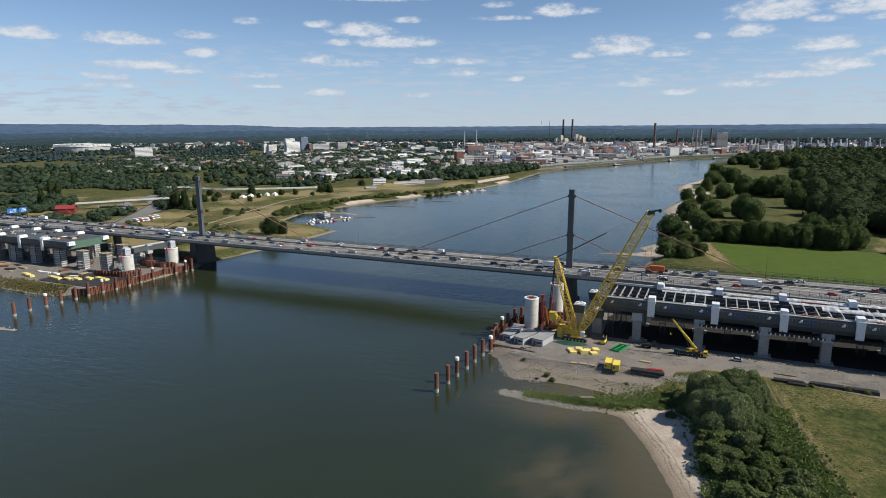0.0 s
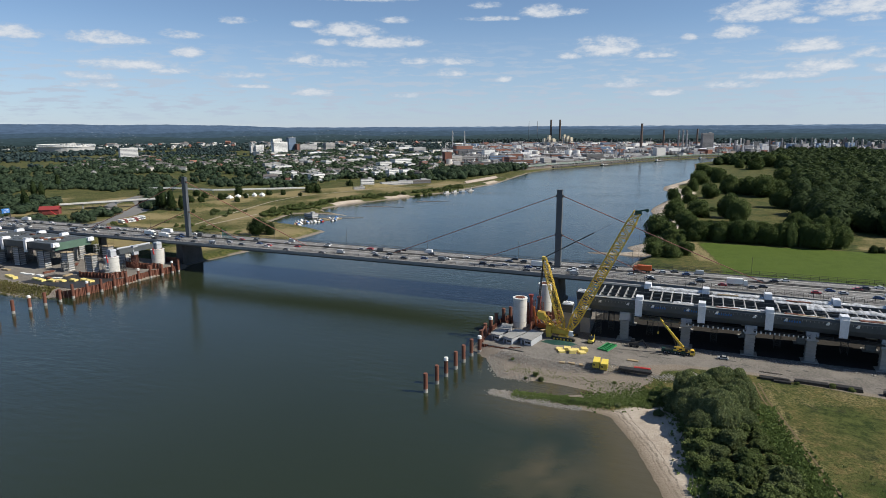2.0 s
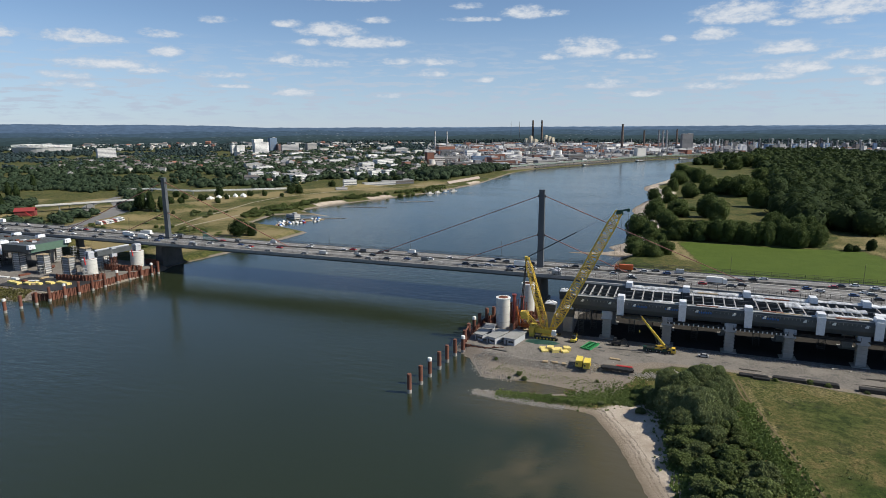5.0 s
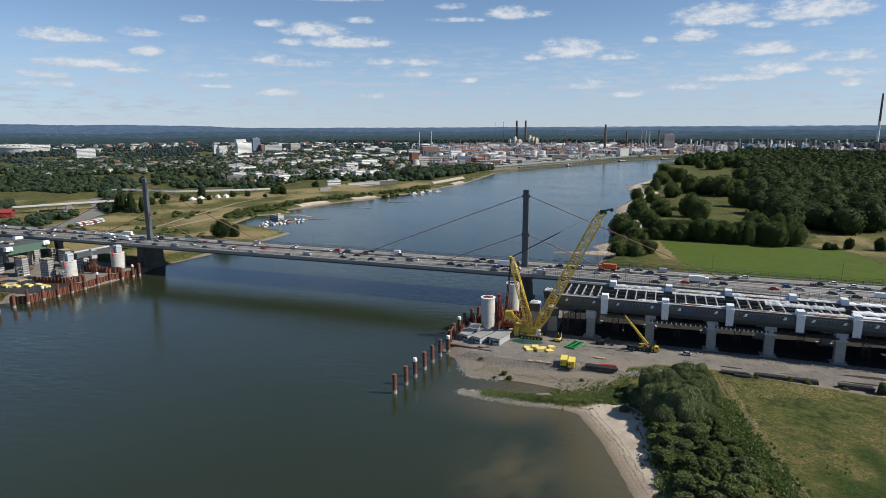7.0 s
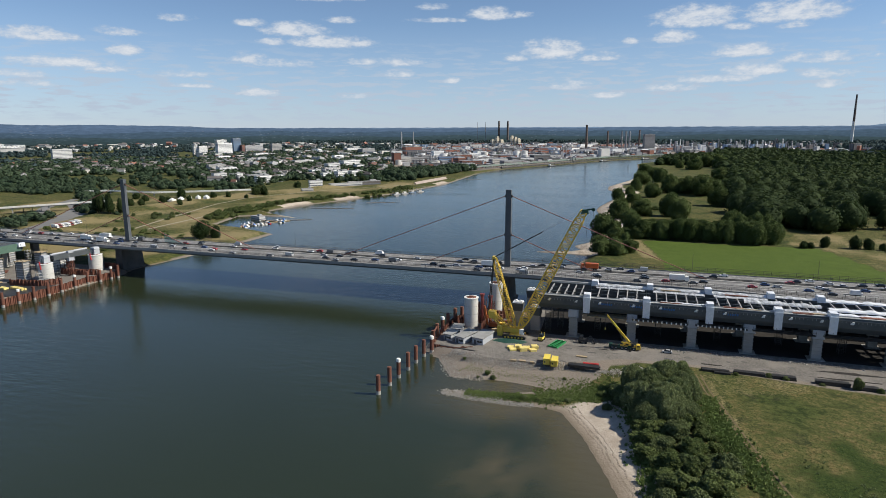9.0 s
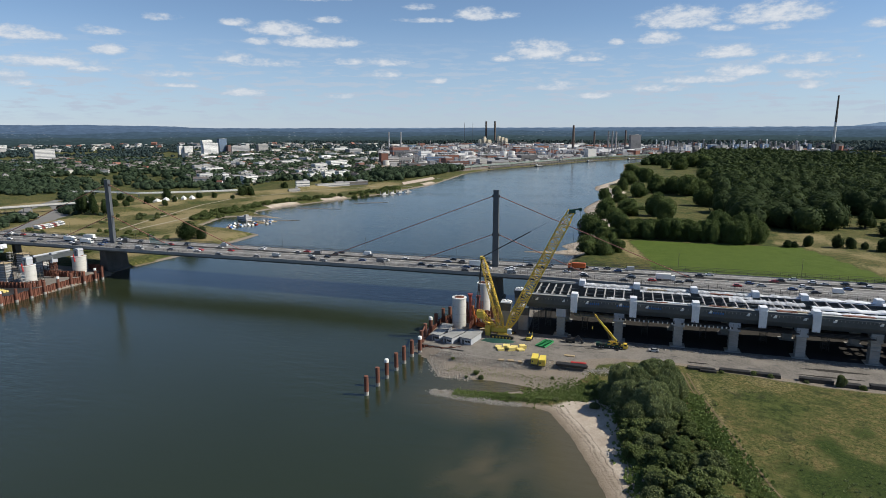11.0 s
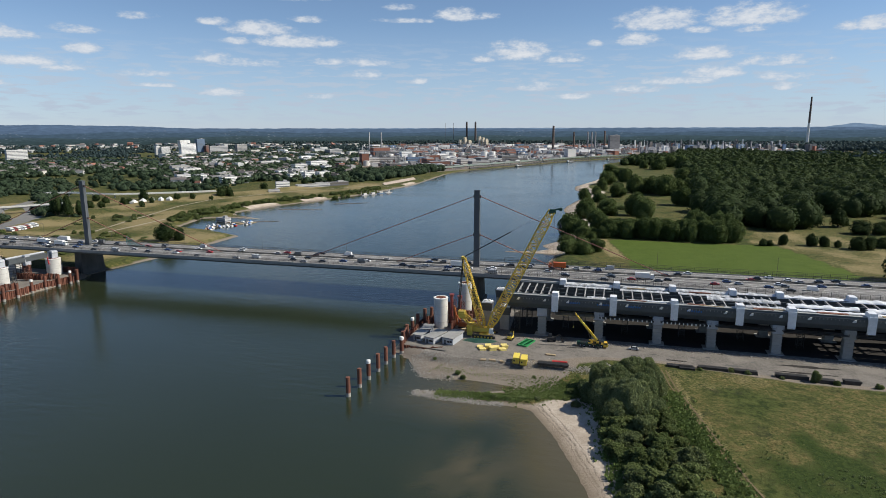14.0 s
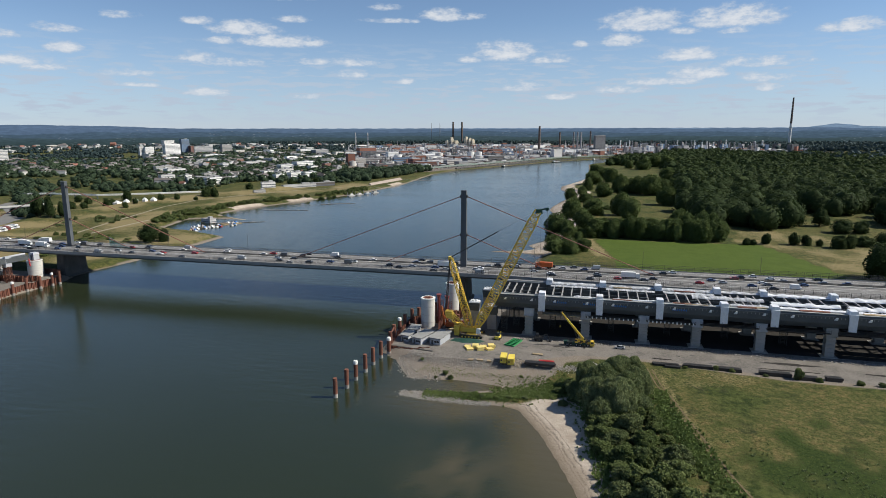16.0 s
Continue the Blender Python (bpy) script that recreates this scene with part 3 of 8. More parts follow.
    paved = blend(ramp(mid, 0.38, 0.62), (0.12, 0.112, 0.103), (0.20, 0.183, 0.165))
    paved = blend(ramp(fine, 0.4, 0.75), paved, (0.24, 0.22, 0.195))
    col = blend(mask("dry", 0.6), grass, dry)
    col = blend(mask("crop", 0.04), col, crop)
    col = blend(mask("sand", 0.25), col, sand)
    height = add("ShaderNodeSeparateXYZ")
    link(geo.outputs["Position"], height.inputs[0])
    col = blend(ramp(height.outputs[2], 0.55, 0.05), col, blend(ramp(fine, 0.3, 0.7), (0.17, 0.135, 0.10), (0.22, 0.18, 0.135)))
    col = blend(mask("gravel", 0.25), col, gravel)
    col = blend(mask("paved", 0.15), col, paved)
    link(col, shader.inputs["Base Color"])
    b = add("ShaderNodeBump")
    b.inputs["Strength"].default_value, b.inputs["Distance"].default_value = 0.7, 0.5
    link(fine, b.inputs["Height"])
    link(b.outputs[0], shader.inputs["Normal"])
    return m


def water_material():
    m = bpy.data.materials.new("water")
    m.use_nodes = True
    tree = m.node_tree
    add, link = tree.nodes.new, tree.links.new
    shader = tree.nodes["Principled BSDF"]
    geo = add("ShaderNodeNewGeometry")
    shader.inputs["Roughness"].default_value, shader.inputs["IOR"].default_value = 0.14, 1.40
    shader.inputs["Specular IOR Level"].default_value = 0.75
    silt = add("ShaderNodeAttribute")
    silt.attribute_name = "silt"
    wide = add("ShaderNodeTexNoise")
    wide.inputs["Scale"].default_value, wide.inputs["Detail"].default_value = 0.012, 4
    link(geo.outputs["Position"], wide.inputs["Vector"])
    deep = add("ShaderNodeMix")
    deep.data_type = "RGBA"
    deep.inputs[6].default_value, deep.inputs[7].default_value = (0.018, 0.025, 0.011, 1), (0.025, 0.033, 0.016, 1)
    link(wide.outputs[0], deep.inputs[0])
    mix = add("ShaderNodeMix")
    mix.data_type = "RGBA"
    link(silt.outputs["Fac"], mix.inputs[0])
    link(deep.outputs[2], mix.inputs[6])
    mix.inputs[7].default_value = (0.078, 0.066, 0.034, 1)
    link(mix.outputs[2], shader.inputs["Base Color"])
    # wind ripples, longer across the stream than along it
    turn = add("ShaderNodeMapping")
    turn.inputs["Rotation"].default_value = (0, 0, radians(25))
    turn.inputs["Scale"].default_value = (0.35, 1.0, 1.0)
    link(geo.outputs["Position"], turn.inputs["Vector"])
    waves = add("ShaderNodeTexNoise")
    waves.inputs["Scale"].default_value, waves.inputs["Detail"].default_value, waves.inputs["Roughness"].default_value = 0.30, 6, 0.6
    link(turn.outputs[0], waves.inputs["Vector"])
    calm = add("ShaderNodeMapRange")
    calm.inputs["From Min"].default_value, calm.inputs["From Max"].default_value = 0.35, 0.65
    calm.inputs["To Min"].default_value, calm.inputs["To Max"].default_value = 0.05, 0.24
    gusts = add("ShaderNodeTexNoise")
    gusts.inputs["Scale"].default_value, gusts.inputs["Detail"].default_value = 0.02, 3
    link(turn.outputs[0], gusts.inputs["Vector"])
    link(gusts.outputs[0], calm.inputs["Value"])
    b = add("ShaderNodeBump")
    b.inputs["Distance"].default_value = 1.1
    link(calm.outputs[0], b.inputs["Strength"])
    link(waves.outputs[0], b.inputs["Height"])
    link(b.outputs[0], shader.inputs["Normal"])
    return m


make_land()


# ---- the old bridge ----
DECK = 20.0


def near_edge(x):
    return -18.0 - 9.0 * max(0.0, min(1.0, (x - 25) / 170))


def make_old_bridge():
    stations = [-1100, -700, -420, -330, -282, -200, -100, 0, 25, 60, 110, 160, 200, 300, 420, 600]
    bridge = thing("cable_stayed_bridge", "wide grey steel motorway bridge carrying dense traffic over the river", "bridge")

    def sweep(profile_at, name, mat, label=""):
        s = Shape()
        pts, faces, n = [], [], None
        for x in stations:
            prof = profile_at(x)
            n = len(prof)
            pts += [(x, y, z) for y, z in prof]
        for k in range(len(stations) - 1):
            faces += [(k * n + i, k * n + (i + 1) % n, (k + 1) * n + (i + 1) % n, (k + 1) * n + i) for i in range(n)]
        s.add(pts, faces + [tuple(range(n - 1, -1, -1)), tuple(range((len(stations) - 1) * n, len(stations) * n))])
        return part(name, s, mat, bridge, label)

    far = 16.0
    sweep(lambda x: ((near_edge(x) + 0.3, DECK - 0.6), (near_edge(x) + 0.3, DECK), (far - 0.3, DECK), (far - 0.3, DECK - 0.6)), "carriageway", asphalt, "grey asphalt carriageway")
    sweep(lambda x: ((near_edge(x), DECK - 1.5), (near_edge(x), DECK + 0.35), (near_edge(x) + 0.3, DECK + 0.35), (near_edge(x) + 0.3, DECK - 1.5)), "edge_beam", fascia_paint, "pale grey edge beam")
    sweep(lambda x: ((far - 0.3, DECK - 1.5), (far - 0.3, DECK + 0.35), (far, DECK + 0.35), (far, DECK - 1.5)), "edge_beam", fascia_paint)
    sweep(lambda x: ((near_edge(x) + 1.2, DECK - 1.6), (near_edge(x) + 2.2, DECK - 0.7), (far - 2.2, DECK - 0.7), (far - 1.2, DECK - 1.6)), "cantilever", girder_paint)
    sweep(lambda x: ((near_edge(x) + 7, DECK - 4.0), (near_edge(x) + 7, DECK - 1.6), (far - 7, DECK - 1.6), (far - 7, DECK - 4.0)), "box_girder", girder_paint, "dark steel box girder")
    # kerb of the median and lane lines
    part("median", Shape().slab(-1100, 600, -1.6, 1.6, DECK, DECK + 0.25), concrete, bridge)
    for y in (-5.6, -9.3, -13.0, 5.3, 9.0, 12.6):
        lines = Shape()
        if abs(y) in (13.0, 12.6, 5.6, 5.3):
            lines.slab(-1100, 600, y - 0.12, y + 0.12, DECK + 0.004, DECK + 0.02)
        else:
            for x in range(-600, 300, 12):
                lines.slab(x, x + 6, y - 0.1, y + 0.1, DECK + 0.004, DECK + 0.02)
        tagged(part("lane_line", lines, white_paint, bridge), kind="stuff")
    # guard rails with posts
    for name, fy, h in (("near_railing", near_edge, 1.5), ("far_railing", lambda x: far - 0.15, 1.3), ("median_rail", lambda x: -1.2, 0.9), ("median_rail", lambda x: 1.2, 0.9)):
        rail = Shape()
        edge = [-900, -282, 0, 25, 60, 110, 160, 200, 420]
        base = DECK + (0.35 if "railing" in name else 0.25)
        for a, b in zip(edge, edge[1:]):
            for z in ((h, h * 0.55) if "railing" in name else (h * 0.7,)):
                rail.beam((a, fy(a), base + z), (b, fy(b), base + z), 0.14, 0.14 if "railing" in name else 0.4)
        for x in range(-600, 330, 3):
            rail.box(x, fy(x), base, 0.12, 0.12, h)
        part(name, rail, rail_grey, bridge)
    # taller mesh fences along the west approach
    for fy, name in ((near_edge, "near_fence"), (lambda x: far - 0.6, "far_fence")):
        fence = Shape()
        for x in range(14, 330, 4):
            fence.box(x, fy(x), DECK + 0.3, 0.16, 0.16, 3.1)
            for z in (1.2, 2.1, 3.0):
                fence.beam((x, fy(x), DECK + 0.3 + z), (x + 4, fy(x + 4), DECK + 0.3 + z), 0.08, 0.1)
            for k in (1, 2, 3):
                fence.box(x + k, fy(x + k), DECK + 1.2, 0.05, 0.05, 2.1)
        part(name, fence, rail_grey, bridge, "grey mesh fence on the parapet")
    # pylons, cables and piers
    for px in (-282.0, 0.0):
        pylon = part("pylon", Shape().box(px, 0, DECK - 3, 3.6, 2.6, 48.0, top=(0.86, 0.9)).box(px, 0, 64.9, 3.3, 2.6, 0.5), pylon_paint, bridge, "slender dark grey steel pylon")
        for z in (61.8, 39.3):
            part("saddle", Shape().box(px, 0, z - 0.8, 4.4, 1.6, 1.5), dark_steel, pylon)
        for z, reach in ((61.8, 108.0), (39.3, 50.0)):
            for side in (-1, 1):
                part("stay_cable", Shape().beam((px + side * 1.7, 0, z), (px + side * reach, 0, DECK + 0.3), 0.4, 0.38), cable_red, pylon, "dull red stay cable")
        part("pier", Shape().box(px, -1, -4, 7.6, 20, 20.2, top=(0.72, 0.92)).box(px, -1, -4, 10, 23, 5.0, top=(0.9, 0.95)), dark_concrete, bridge, "dark stone-clad river pier")
    for px in (-388, -470, 106, 200, 290):
        for y in (-12, 9):
            part("column", Shape().box(px, y, 0, 3.5, 5, DECK - 4.0), dark_concrete, bridge)
    # added block, its near-black colour standing in for shade under the open approach
    part("approach_bank", Shape().prism([(46, -9), (420, -9), (420, 12), (46, 12)], 0.5, DECK - 4.2), dark_soil, bridge, "added near-black block standing in for shade under the west approach")
    # lamp posts on the far side
    for x in list(range(-400, -20, 62)) + list(range(40, 330, 62)):
        post = Shape().tube((x, 15.0, DECK), (x, 15.0, DECK + 11), 0.12, 6, 0.07).beam((x, 15.0, DECK + 11), (x, 12.8, DECK + 11.2), 0.12, 0.1)
        part("lamp_post", post, rail_grey, bridge)
    return bridge


make_old_bridge()


# ---- vehicles ----
CAR_PAINTS = [material("car_" + n, c, tuple(k * 0.9 for k in c), rough=0.3, spec=0.6) for n, c in
              (("white", (0.75, 0.75, 0.75)), ("silver", (0.42, 0.43, 0.44)), ("black", (0.02, 0.02, 0.022)), ("grey", (0.12, 0.125, 0.13)), ("blue", (0.03, 0.06, 0.16)), ("red", (0.40, 0.02, 0.02)))]
CAR_NAMES = ("white", "silver", "black", "dark grey", "dark blue", "red")


def car_body(kind):
    """Lower body and cabin of a saloon, an estate or a van, nose towards +x."""
    body, cabin = Shape(), Shape()
    if kind == "van":
        body.box(0, 0, 0.35, 5.2, 2.0, 0.9, top=(1, 0.98)).box(-0.35, 0, 1.25, 4.4, 1.95, 1.2, top=(0.93, 0.9), shift=(-0.1, 0))
        cabin.box(1.62, 0, 1.3, 0.7, 1.85, 0.85, top=(0.5, 0.9), shift=(-0.15, 0))
    else:
        long = 4.5 if kind == "saloon" else 4.3
        body.box(0, 0, 0.3, long, 1.8, 0.32, top=(1.0, 1.0)).box(0, 0, 0.62, long * 0.99, 1.78, 0.32, top=(0.94, 0.92))
        cabin.box(-0.25, 0, 0.93, 2.9, 1.6, 0.5, top=(0.62, 0.82))
    return body, cabin


def build_car(kind, paint, label):
    car = thing("van" if kind == "van" else "car", label, "van" if kind == "van" else "car", "traffic on the bridge")
    body, cabin = car_body(kind)
    part("body", body, paint, car)
    part("cabin_glass", cabin, glass_dark, car)
    if kind != "van":
        part("roof", Shape().box(-0.28, 0, 1.431, 1.75, 1.34, 0.06, top=(0.95, 0.95)), paint, car)
    for wx in (-1.4, 1.4):
        for wy in (-0.82, 0.82):
            part("wheel", Shape().tube((wx, wy - 0.1, 0.33), (wx, wy + 0.1, 0.33), 0.33, 10), black_rubber, car)
    return car


def build_lorry(paint, label):
    lorry = thing("lorry", label, "lorry", "traffic on the bridge")
    part("cargo_box", Shape().box(-1.6, 0, 1.0, 7.6, 2.5, 2.7, top=(0.995, 0.99)), paint, lorry)
    cab = part("cab", Shape().box(3.5, 0, 0.5, 2.1, 2.4, 1.4).box(3.4, 0, 1.9, 1.9, 2.35, 1.1, top=(0.85, 0.92)), paint, lorry)
    part("windscreen", Shape().box(4.45, 0, 1.9, 0.16, 2.0, 0.75), glass_dark, cab)
    part("chassis", Shape().box(-0.5, 0, 0.55, 9.4, 1.2, 0.45), dark_steel, lorry)
    for wx in (-4.2, -3.0, 3.4):
        for wy in (-1.0, 1.0):
            part("wheel", Shape().tube((wx, wy - 0.16, 0.5), (wx, wy + 0.16, 0.5), 0.5, 10), black_rubber, lorry)
    return lorry


def make_traffic():
    rng = random.Random(5)
    masters = []
    for kind, word in (("saloon", "saloon car"), ("estate", "estate car"), ("van", "delivery van")):
        for paint, n in zip(CAR_PAINTS, CAR_NAMES):
            if kind == "van" and n not in ("white", "silver", "dark grey"):
                continue
            masters.append((build_car(kind, paint, n + " " + word + " driving on the motorway bridge"), kind, n))
    lorries = [(build_lorry(white_paint, "white lorry with box body on the motorway bridge"), "lorry", "white"),
               (build_lorry(material("lorry_orange", (0.62, 0.13, 0.03), rough=0.4), "orange lorry with box body on the motorway bridge"), "lorry", "orange")]
    weights = [{"white": 3, "silver": 3, "black": 5, "dark grey": 4, "dark blue": 2, "red": 1}[n] * (0.5 if k == "van" else 1) for _, k, n in masters]
    used = set()

    def put(ob, x, y, turn):
        m = pose(x, y, DECK + 0.02, 0, 0, turn)
        if ob.name in used:
            return copy_thing(ob, m)
        used.add(ob.name)
        ob.matrix_world = m
        return ob

    for y, turn in ((-15.0, 0), (-11.2, 0), (-7.4, 0), (-3.7, 0), (3.5, 180), (7.2, 180), (10.8, 180)):
        x = -640 + rng.uniform(0, 20)
        while x < 320:
            ob = rng.choices(masters, weights)[0][0] if rng.random() > 0.02 else lorries[0][0]
            put(ob, x, y + rng.uniform(-0.3, 0.3), turn + rng.uniform(-0.6, 0.6))
            x += rng.choice((11, 17, 23, 30, 40, 58)) * (1.5 if y == -15 else 1) + rng.uniform(0, 5)
    put(lorries[1][0], 46.0, 7.2, 180)
    for ob, _, _ in masters + lorries:
        if ob.name not in used:
            put(ob, -700 - 12 * len(used), 3.5, 180)


make_traffic()


# ---- the new viaduct under construction, west bank ----
def make_viaduct():
    near, far, low, top = -64.0, -33.5, 15.9, 22.2
    via = thing("viaduct", "unfinished steel viaduct with open frames and white wrapped joints", "bridge")
    joints = (29.0, 51.5, 78.0, 104.5, 131.5, 152.0, 182.0, 210.0, 240.0, 290.0)
    for a, b in zip(joints, joints[1:]):
        # a box girder along each edge, with a raised outer web and a sloping lower panel
        for edge, sgn in ((near, 1), (far, -1)):
            prof = [(edge, low + 2.3), (edge, top - 0.9), (edge + sgn * 0.5, top), (edge + sgn * 4.2, top), (edge + sgn * 4.2, low), (edge + sgn * 1.4, low)]
            girder = part("edge_girder", Shape().along_x(prof if sgn > 0 else prof[::-1], [(a + 0.15, 0, 0, 1), (b - 0.15, 0, 0, 1)]), girder_paint, via, "dark grey box girder")
            part("top_flange", Shape().slab(a + 0.2, b - 0.2, min(edge + sgn * 0.3, edge + sgn * 1.9), max(edge + sgn * 0.3, edge + sgn * 1.9), top + 0.01, top + 0.22), fascia_paint, girder, "light grey top flange")
            # stiffening fins and lifting eyes on the outer web
            k = int((b - a) / 1.5)
            fins = Shape()
            for i in range(1, k):
                fins.box(a + (b - a) * i / k, edge - sgn * 0.06, top - 1.9, 0.16, 0.12, 0.7)
            part("stiffener_row", fins, fascia_paint, girder)
            for f in (0.22, 0.78):
                part("lifting_bracket", Shape().box(a + (b - a) * f, edge - sgn * 0.25, top - 2.3, 1.3, 0.5, 1.1, top=(0.5, 1), shift=(0.5, 0)), white_paint, girder, "pale lifting bracket")
        if a < 182:
            part("bottom_plate", Shape().slab(a + 0.1, b - 0.1, near + 4.2, far - 4.2, low, low + 0.35), girder_paint, via)
        else:
            # open bays, where daylight falls through to the ground
            for y0, y1 in ((near + 4.2, near + 8), (near + 12, near + 14), (far - 12, far - 10), (far - 6.5, far - 4.2)):
                part("bottom_plate", Shape().slab(a + 0.1, b - 0.1, y0, y1, low, low + 0.35), girder_paint, via)
        n = 6 if b - a > 18 else 4
        for i in range(1, n):
            x = a + (b - a) * i / n
            frame_shape = Shape().slab(x - 0.25, x + 0.25, near + 4.2, far - 4.2, top - 1.3, top - 0.5)
            for y in (near + 11, (near + far) / 2, far - 11):
                frame_shape.beam((x, y - 3, low + 0.4), (x, y, top - 1.3), 0.3, 0.3).beam((x, y + 3, low + 0.4), (x, y, top - 1.3), 0.3, 0.3)
            part("cross_frame", frame_shape, fascia_paint, via, "grey cross frame")
        for y in (near + 11.5, far - 11.5):
            part("long_beam", Shape().slab(a + 0.1, b - 0.1, y - 0.2, y + 0.2, top - 1.2, top - 0.5), girder_paint, via)
    # wrapped joints: a hood of white sheeting over each girder
    for k, x in enumerate(joints[1:-2]):
        for edge, y in ((near, near + 1.8), (far, far - 1.8)):
            hood = Shape().box(x + (0.0 if edge == near else 1.5), y, top - 0.6, 3.4, 5.0, 2.6, top=(0.86, 0.88))
            hood.box(x + (0.0 if edge == near else 1.5), edge + (-0.35 if edge == near else 0.35), top - 7.0, 3.0, 0.9, 7.6, top=(1.05, 1.2))
            part("joint_cover", hood, white_sheet, via, "white wrapped joint cover")
    # plastic sheeting drawn along the girders
    rng = random.Random(3)
    for a, b, y, w, h in ((53, 78, far - 2.4, 4.2, 1.1), (80, 104, far - 2.4, 4.0, 1.0), (107, 131, far - 2.4, 4.0, 1.1), (133, 152, far - 2.0, 4.2, 1.2), (110, 124, near + 3.2, 1.6, 0.8),
                          (126, 134, near + 3.4, 1.8, 0.9), (154, 182, far - 2.2, 4.2, 1.3), (120, 151, near + 17, 4.5, 1.3), (153, 181, near + 13, 4.0, 1.4), (153, 182, near + 6, 2.6, 1.0),
                          (184, 240, far - 3.0, 4.5, 1.4), (184, 240, near + 12, 5.0, 1.5), (184, 240, near + 5, 3.2, 1.0), (66, 77, near + 4.2, 3.2, 0.9), (54, 77, far - 7.0, 2.4, 0.5), (81, 104, far - 7.5, 3.0, 0.5), (108, 131, far - 7.5, 3.2, 0.6), (84, 103, near + 5.5, 1.4, 0.5), (135, 151, near + 7, 3.0, 0.8)):
        verts, faces, m = [], [], 9
        steps = int((b - a) / 1.1) + 1
        for i in range(steps + 1):
            x = a + (b - a) * i / steps
            swell = 0.75 + 0.3 * math.sin(x * 0.9) * math.sin(x * 0.31 + y) + rng.uniform(-0.12, 0.12)
            for j in range(m):
                u = math.pi * j / (m - 1)
                verts.append((x, y - math.cos(u) * w / 2, top - 0.45 + math.sin(u) ** 0.7 * h * swell + rng.uniform(-0.07, 0.07)))
        for i in range(steps):
            for j in range(m - 1):
                faces.append((i * m + j, (i + 1) * m + j, (i + 1) * m + j + 1, i * m + j + 1))
        part("plastic_sheet", Shape().add(verts, faces), white_sheet if a >= 150 else plastic_film, via, "crumpled white plastic sheeting" if a >= 150 else "crumpled translucent plastic sheeting", smooth=True)
    # timber decking and bundles lying on the near girder
    for x, y, sx, sy, mat in ((88, near + 2, 9, 1.2, rust), (97, near + 2.6, 8, 1.0, white_sheet), (114, near + 2.4, 8, 1.3, rust), (120, near + 1.4, 10, 0.9, timber), (141, near + 2.2, 8, 2.4, rust),
                              (146, near + 3, 7, 1.4, timber), (168, near + 2.6, 12, 2.2, rust), (192, near + 2.4, 11, 2.4, timber), (89, far - 5.5, 9, 1.0, timber), (118, far - 6, 10, 1.2, rust)):
        part("material_stack", Shape().box(x, y, top + 0.02, sx, sy, 0.45, top=(0.97, 0.9)), mat, via)
    for x in (57, 71, 84, 110):
        for i in range(7):
            part("blue_clamp", Shape().box(x + i * 0.95, near - 0.12, top - 2.6, 0.45, 0.2, 0.75), blue_paint, via)
    # a working platform hung under the girder
    for a, b in ((52, 70), (72, 96), (99, 120), (122, 146), (149, 174), (177, 205)):
        deck = part("hanging_platform", Shape().slab(a, b, near - 1.2, near + 6, low - 2.2, low - 1.95), timber if b < 80 else dark_steel, via)
        rail = Shape()
        for x in np.linspace(a, b, 9):
            rail.box(x, near - 1.1, low - 1.95, 0.1, 0.1, 2.0)
        for z in (0.5, 1.1):
            rail.beam((a, near - 1.1, low - 1.95 + z), (b, near - 1.1, low - 1.95 + z), 0.1, 0.1)
        part("railing", rail, rail_grey, deck)
        if a in (72, 99):
            clips = Shape()
            for x in np.linspace(a + 1, b - 1, 12):
                clips.box(x, near - 1.3, low - 2.3, 0.5, 0.2, 0.9)
            part("formwork_clip", clips, white_paint, deck)
    # piers
    for x in (45.5, 72, 98, 121, 147.5, 175, 203, 232):
        for y in (-61.0, -37.5):
            pier = part("pier", Shape().box(x, y, 1.0, 3.7, 3.2, 11.6), concrete, via, "grey concrete pier")
            part("pier_head", Shape().box(x, y, 12.6, 4.6, 4.2, 3.3, top=(1.0, 1.0)).box(x, y, 12.2, 4.9, 4.5, 0.4), hut_grey if x < 150 and y < -50 else concrete, pier, "boarded pier head")
            part("footing", Shape().box(x, y, 1.4, 6.5, 5.5, 1.5), concrete, pier)
            for i in range(6):
                part("formwork_tie", Shape().box(x, y, 3.2 + i * 1.7, 4.2, 3.6, 0.18), fascia_paint, pier)
    # scaffolding towers behind the first piers
    for x, y in ((33, -58), (38, -50), (34, -38), (56, -50), (64, -42), (84, -50), (110, -48), (136, -46), (160, -50)):
        sc = Shape()
        for ux in (-1.3, 1.3):
            for uy in (-1.3, 1.3):
                sc.box(x + ux, y + uy, 2.4, 0.16, 0.16, 12.5)
        for z in range(4, 15, 2):
            for uy in (-1.3, 1.3):
                sc.beam((x - 1.3, y + uy, z), (x + 1.3, y + uy, z), 0.1, 0.1).beam((x - 1.3, y + uy, z - 2), (x + 1.3, y + uy, z), 0.08, 0.08)
            sc.beam((x - 1.3, y - 1.3, z), (x - 1.3, y + 1.3, z), 0.1, 0.1)
        single("scaffold_tower", sc, rail_grey, "grey steel scaffold tower on the ground under the viaduct", "scaffold", group="scaffold towers")
    return via


make_viaduct()


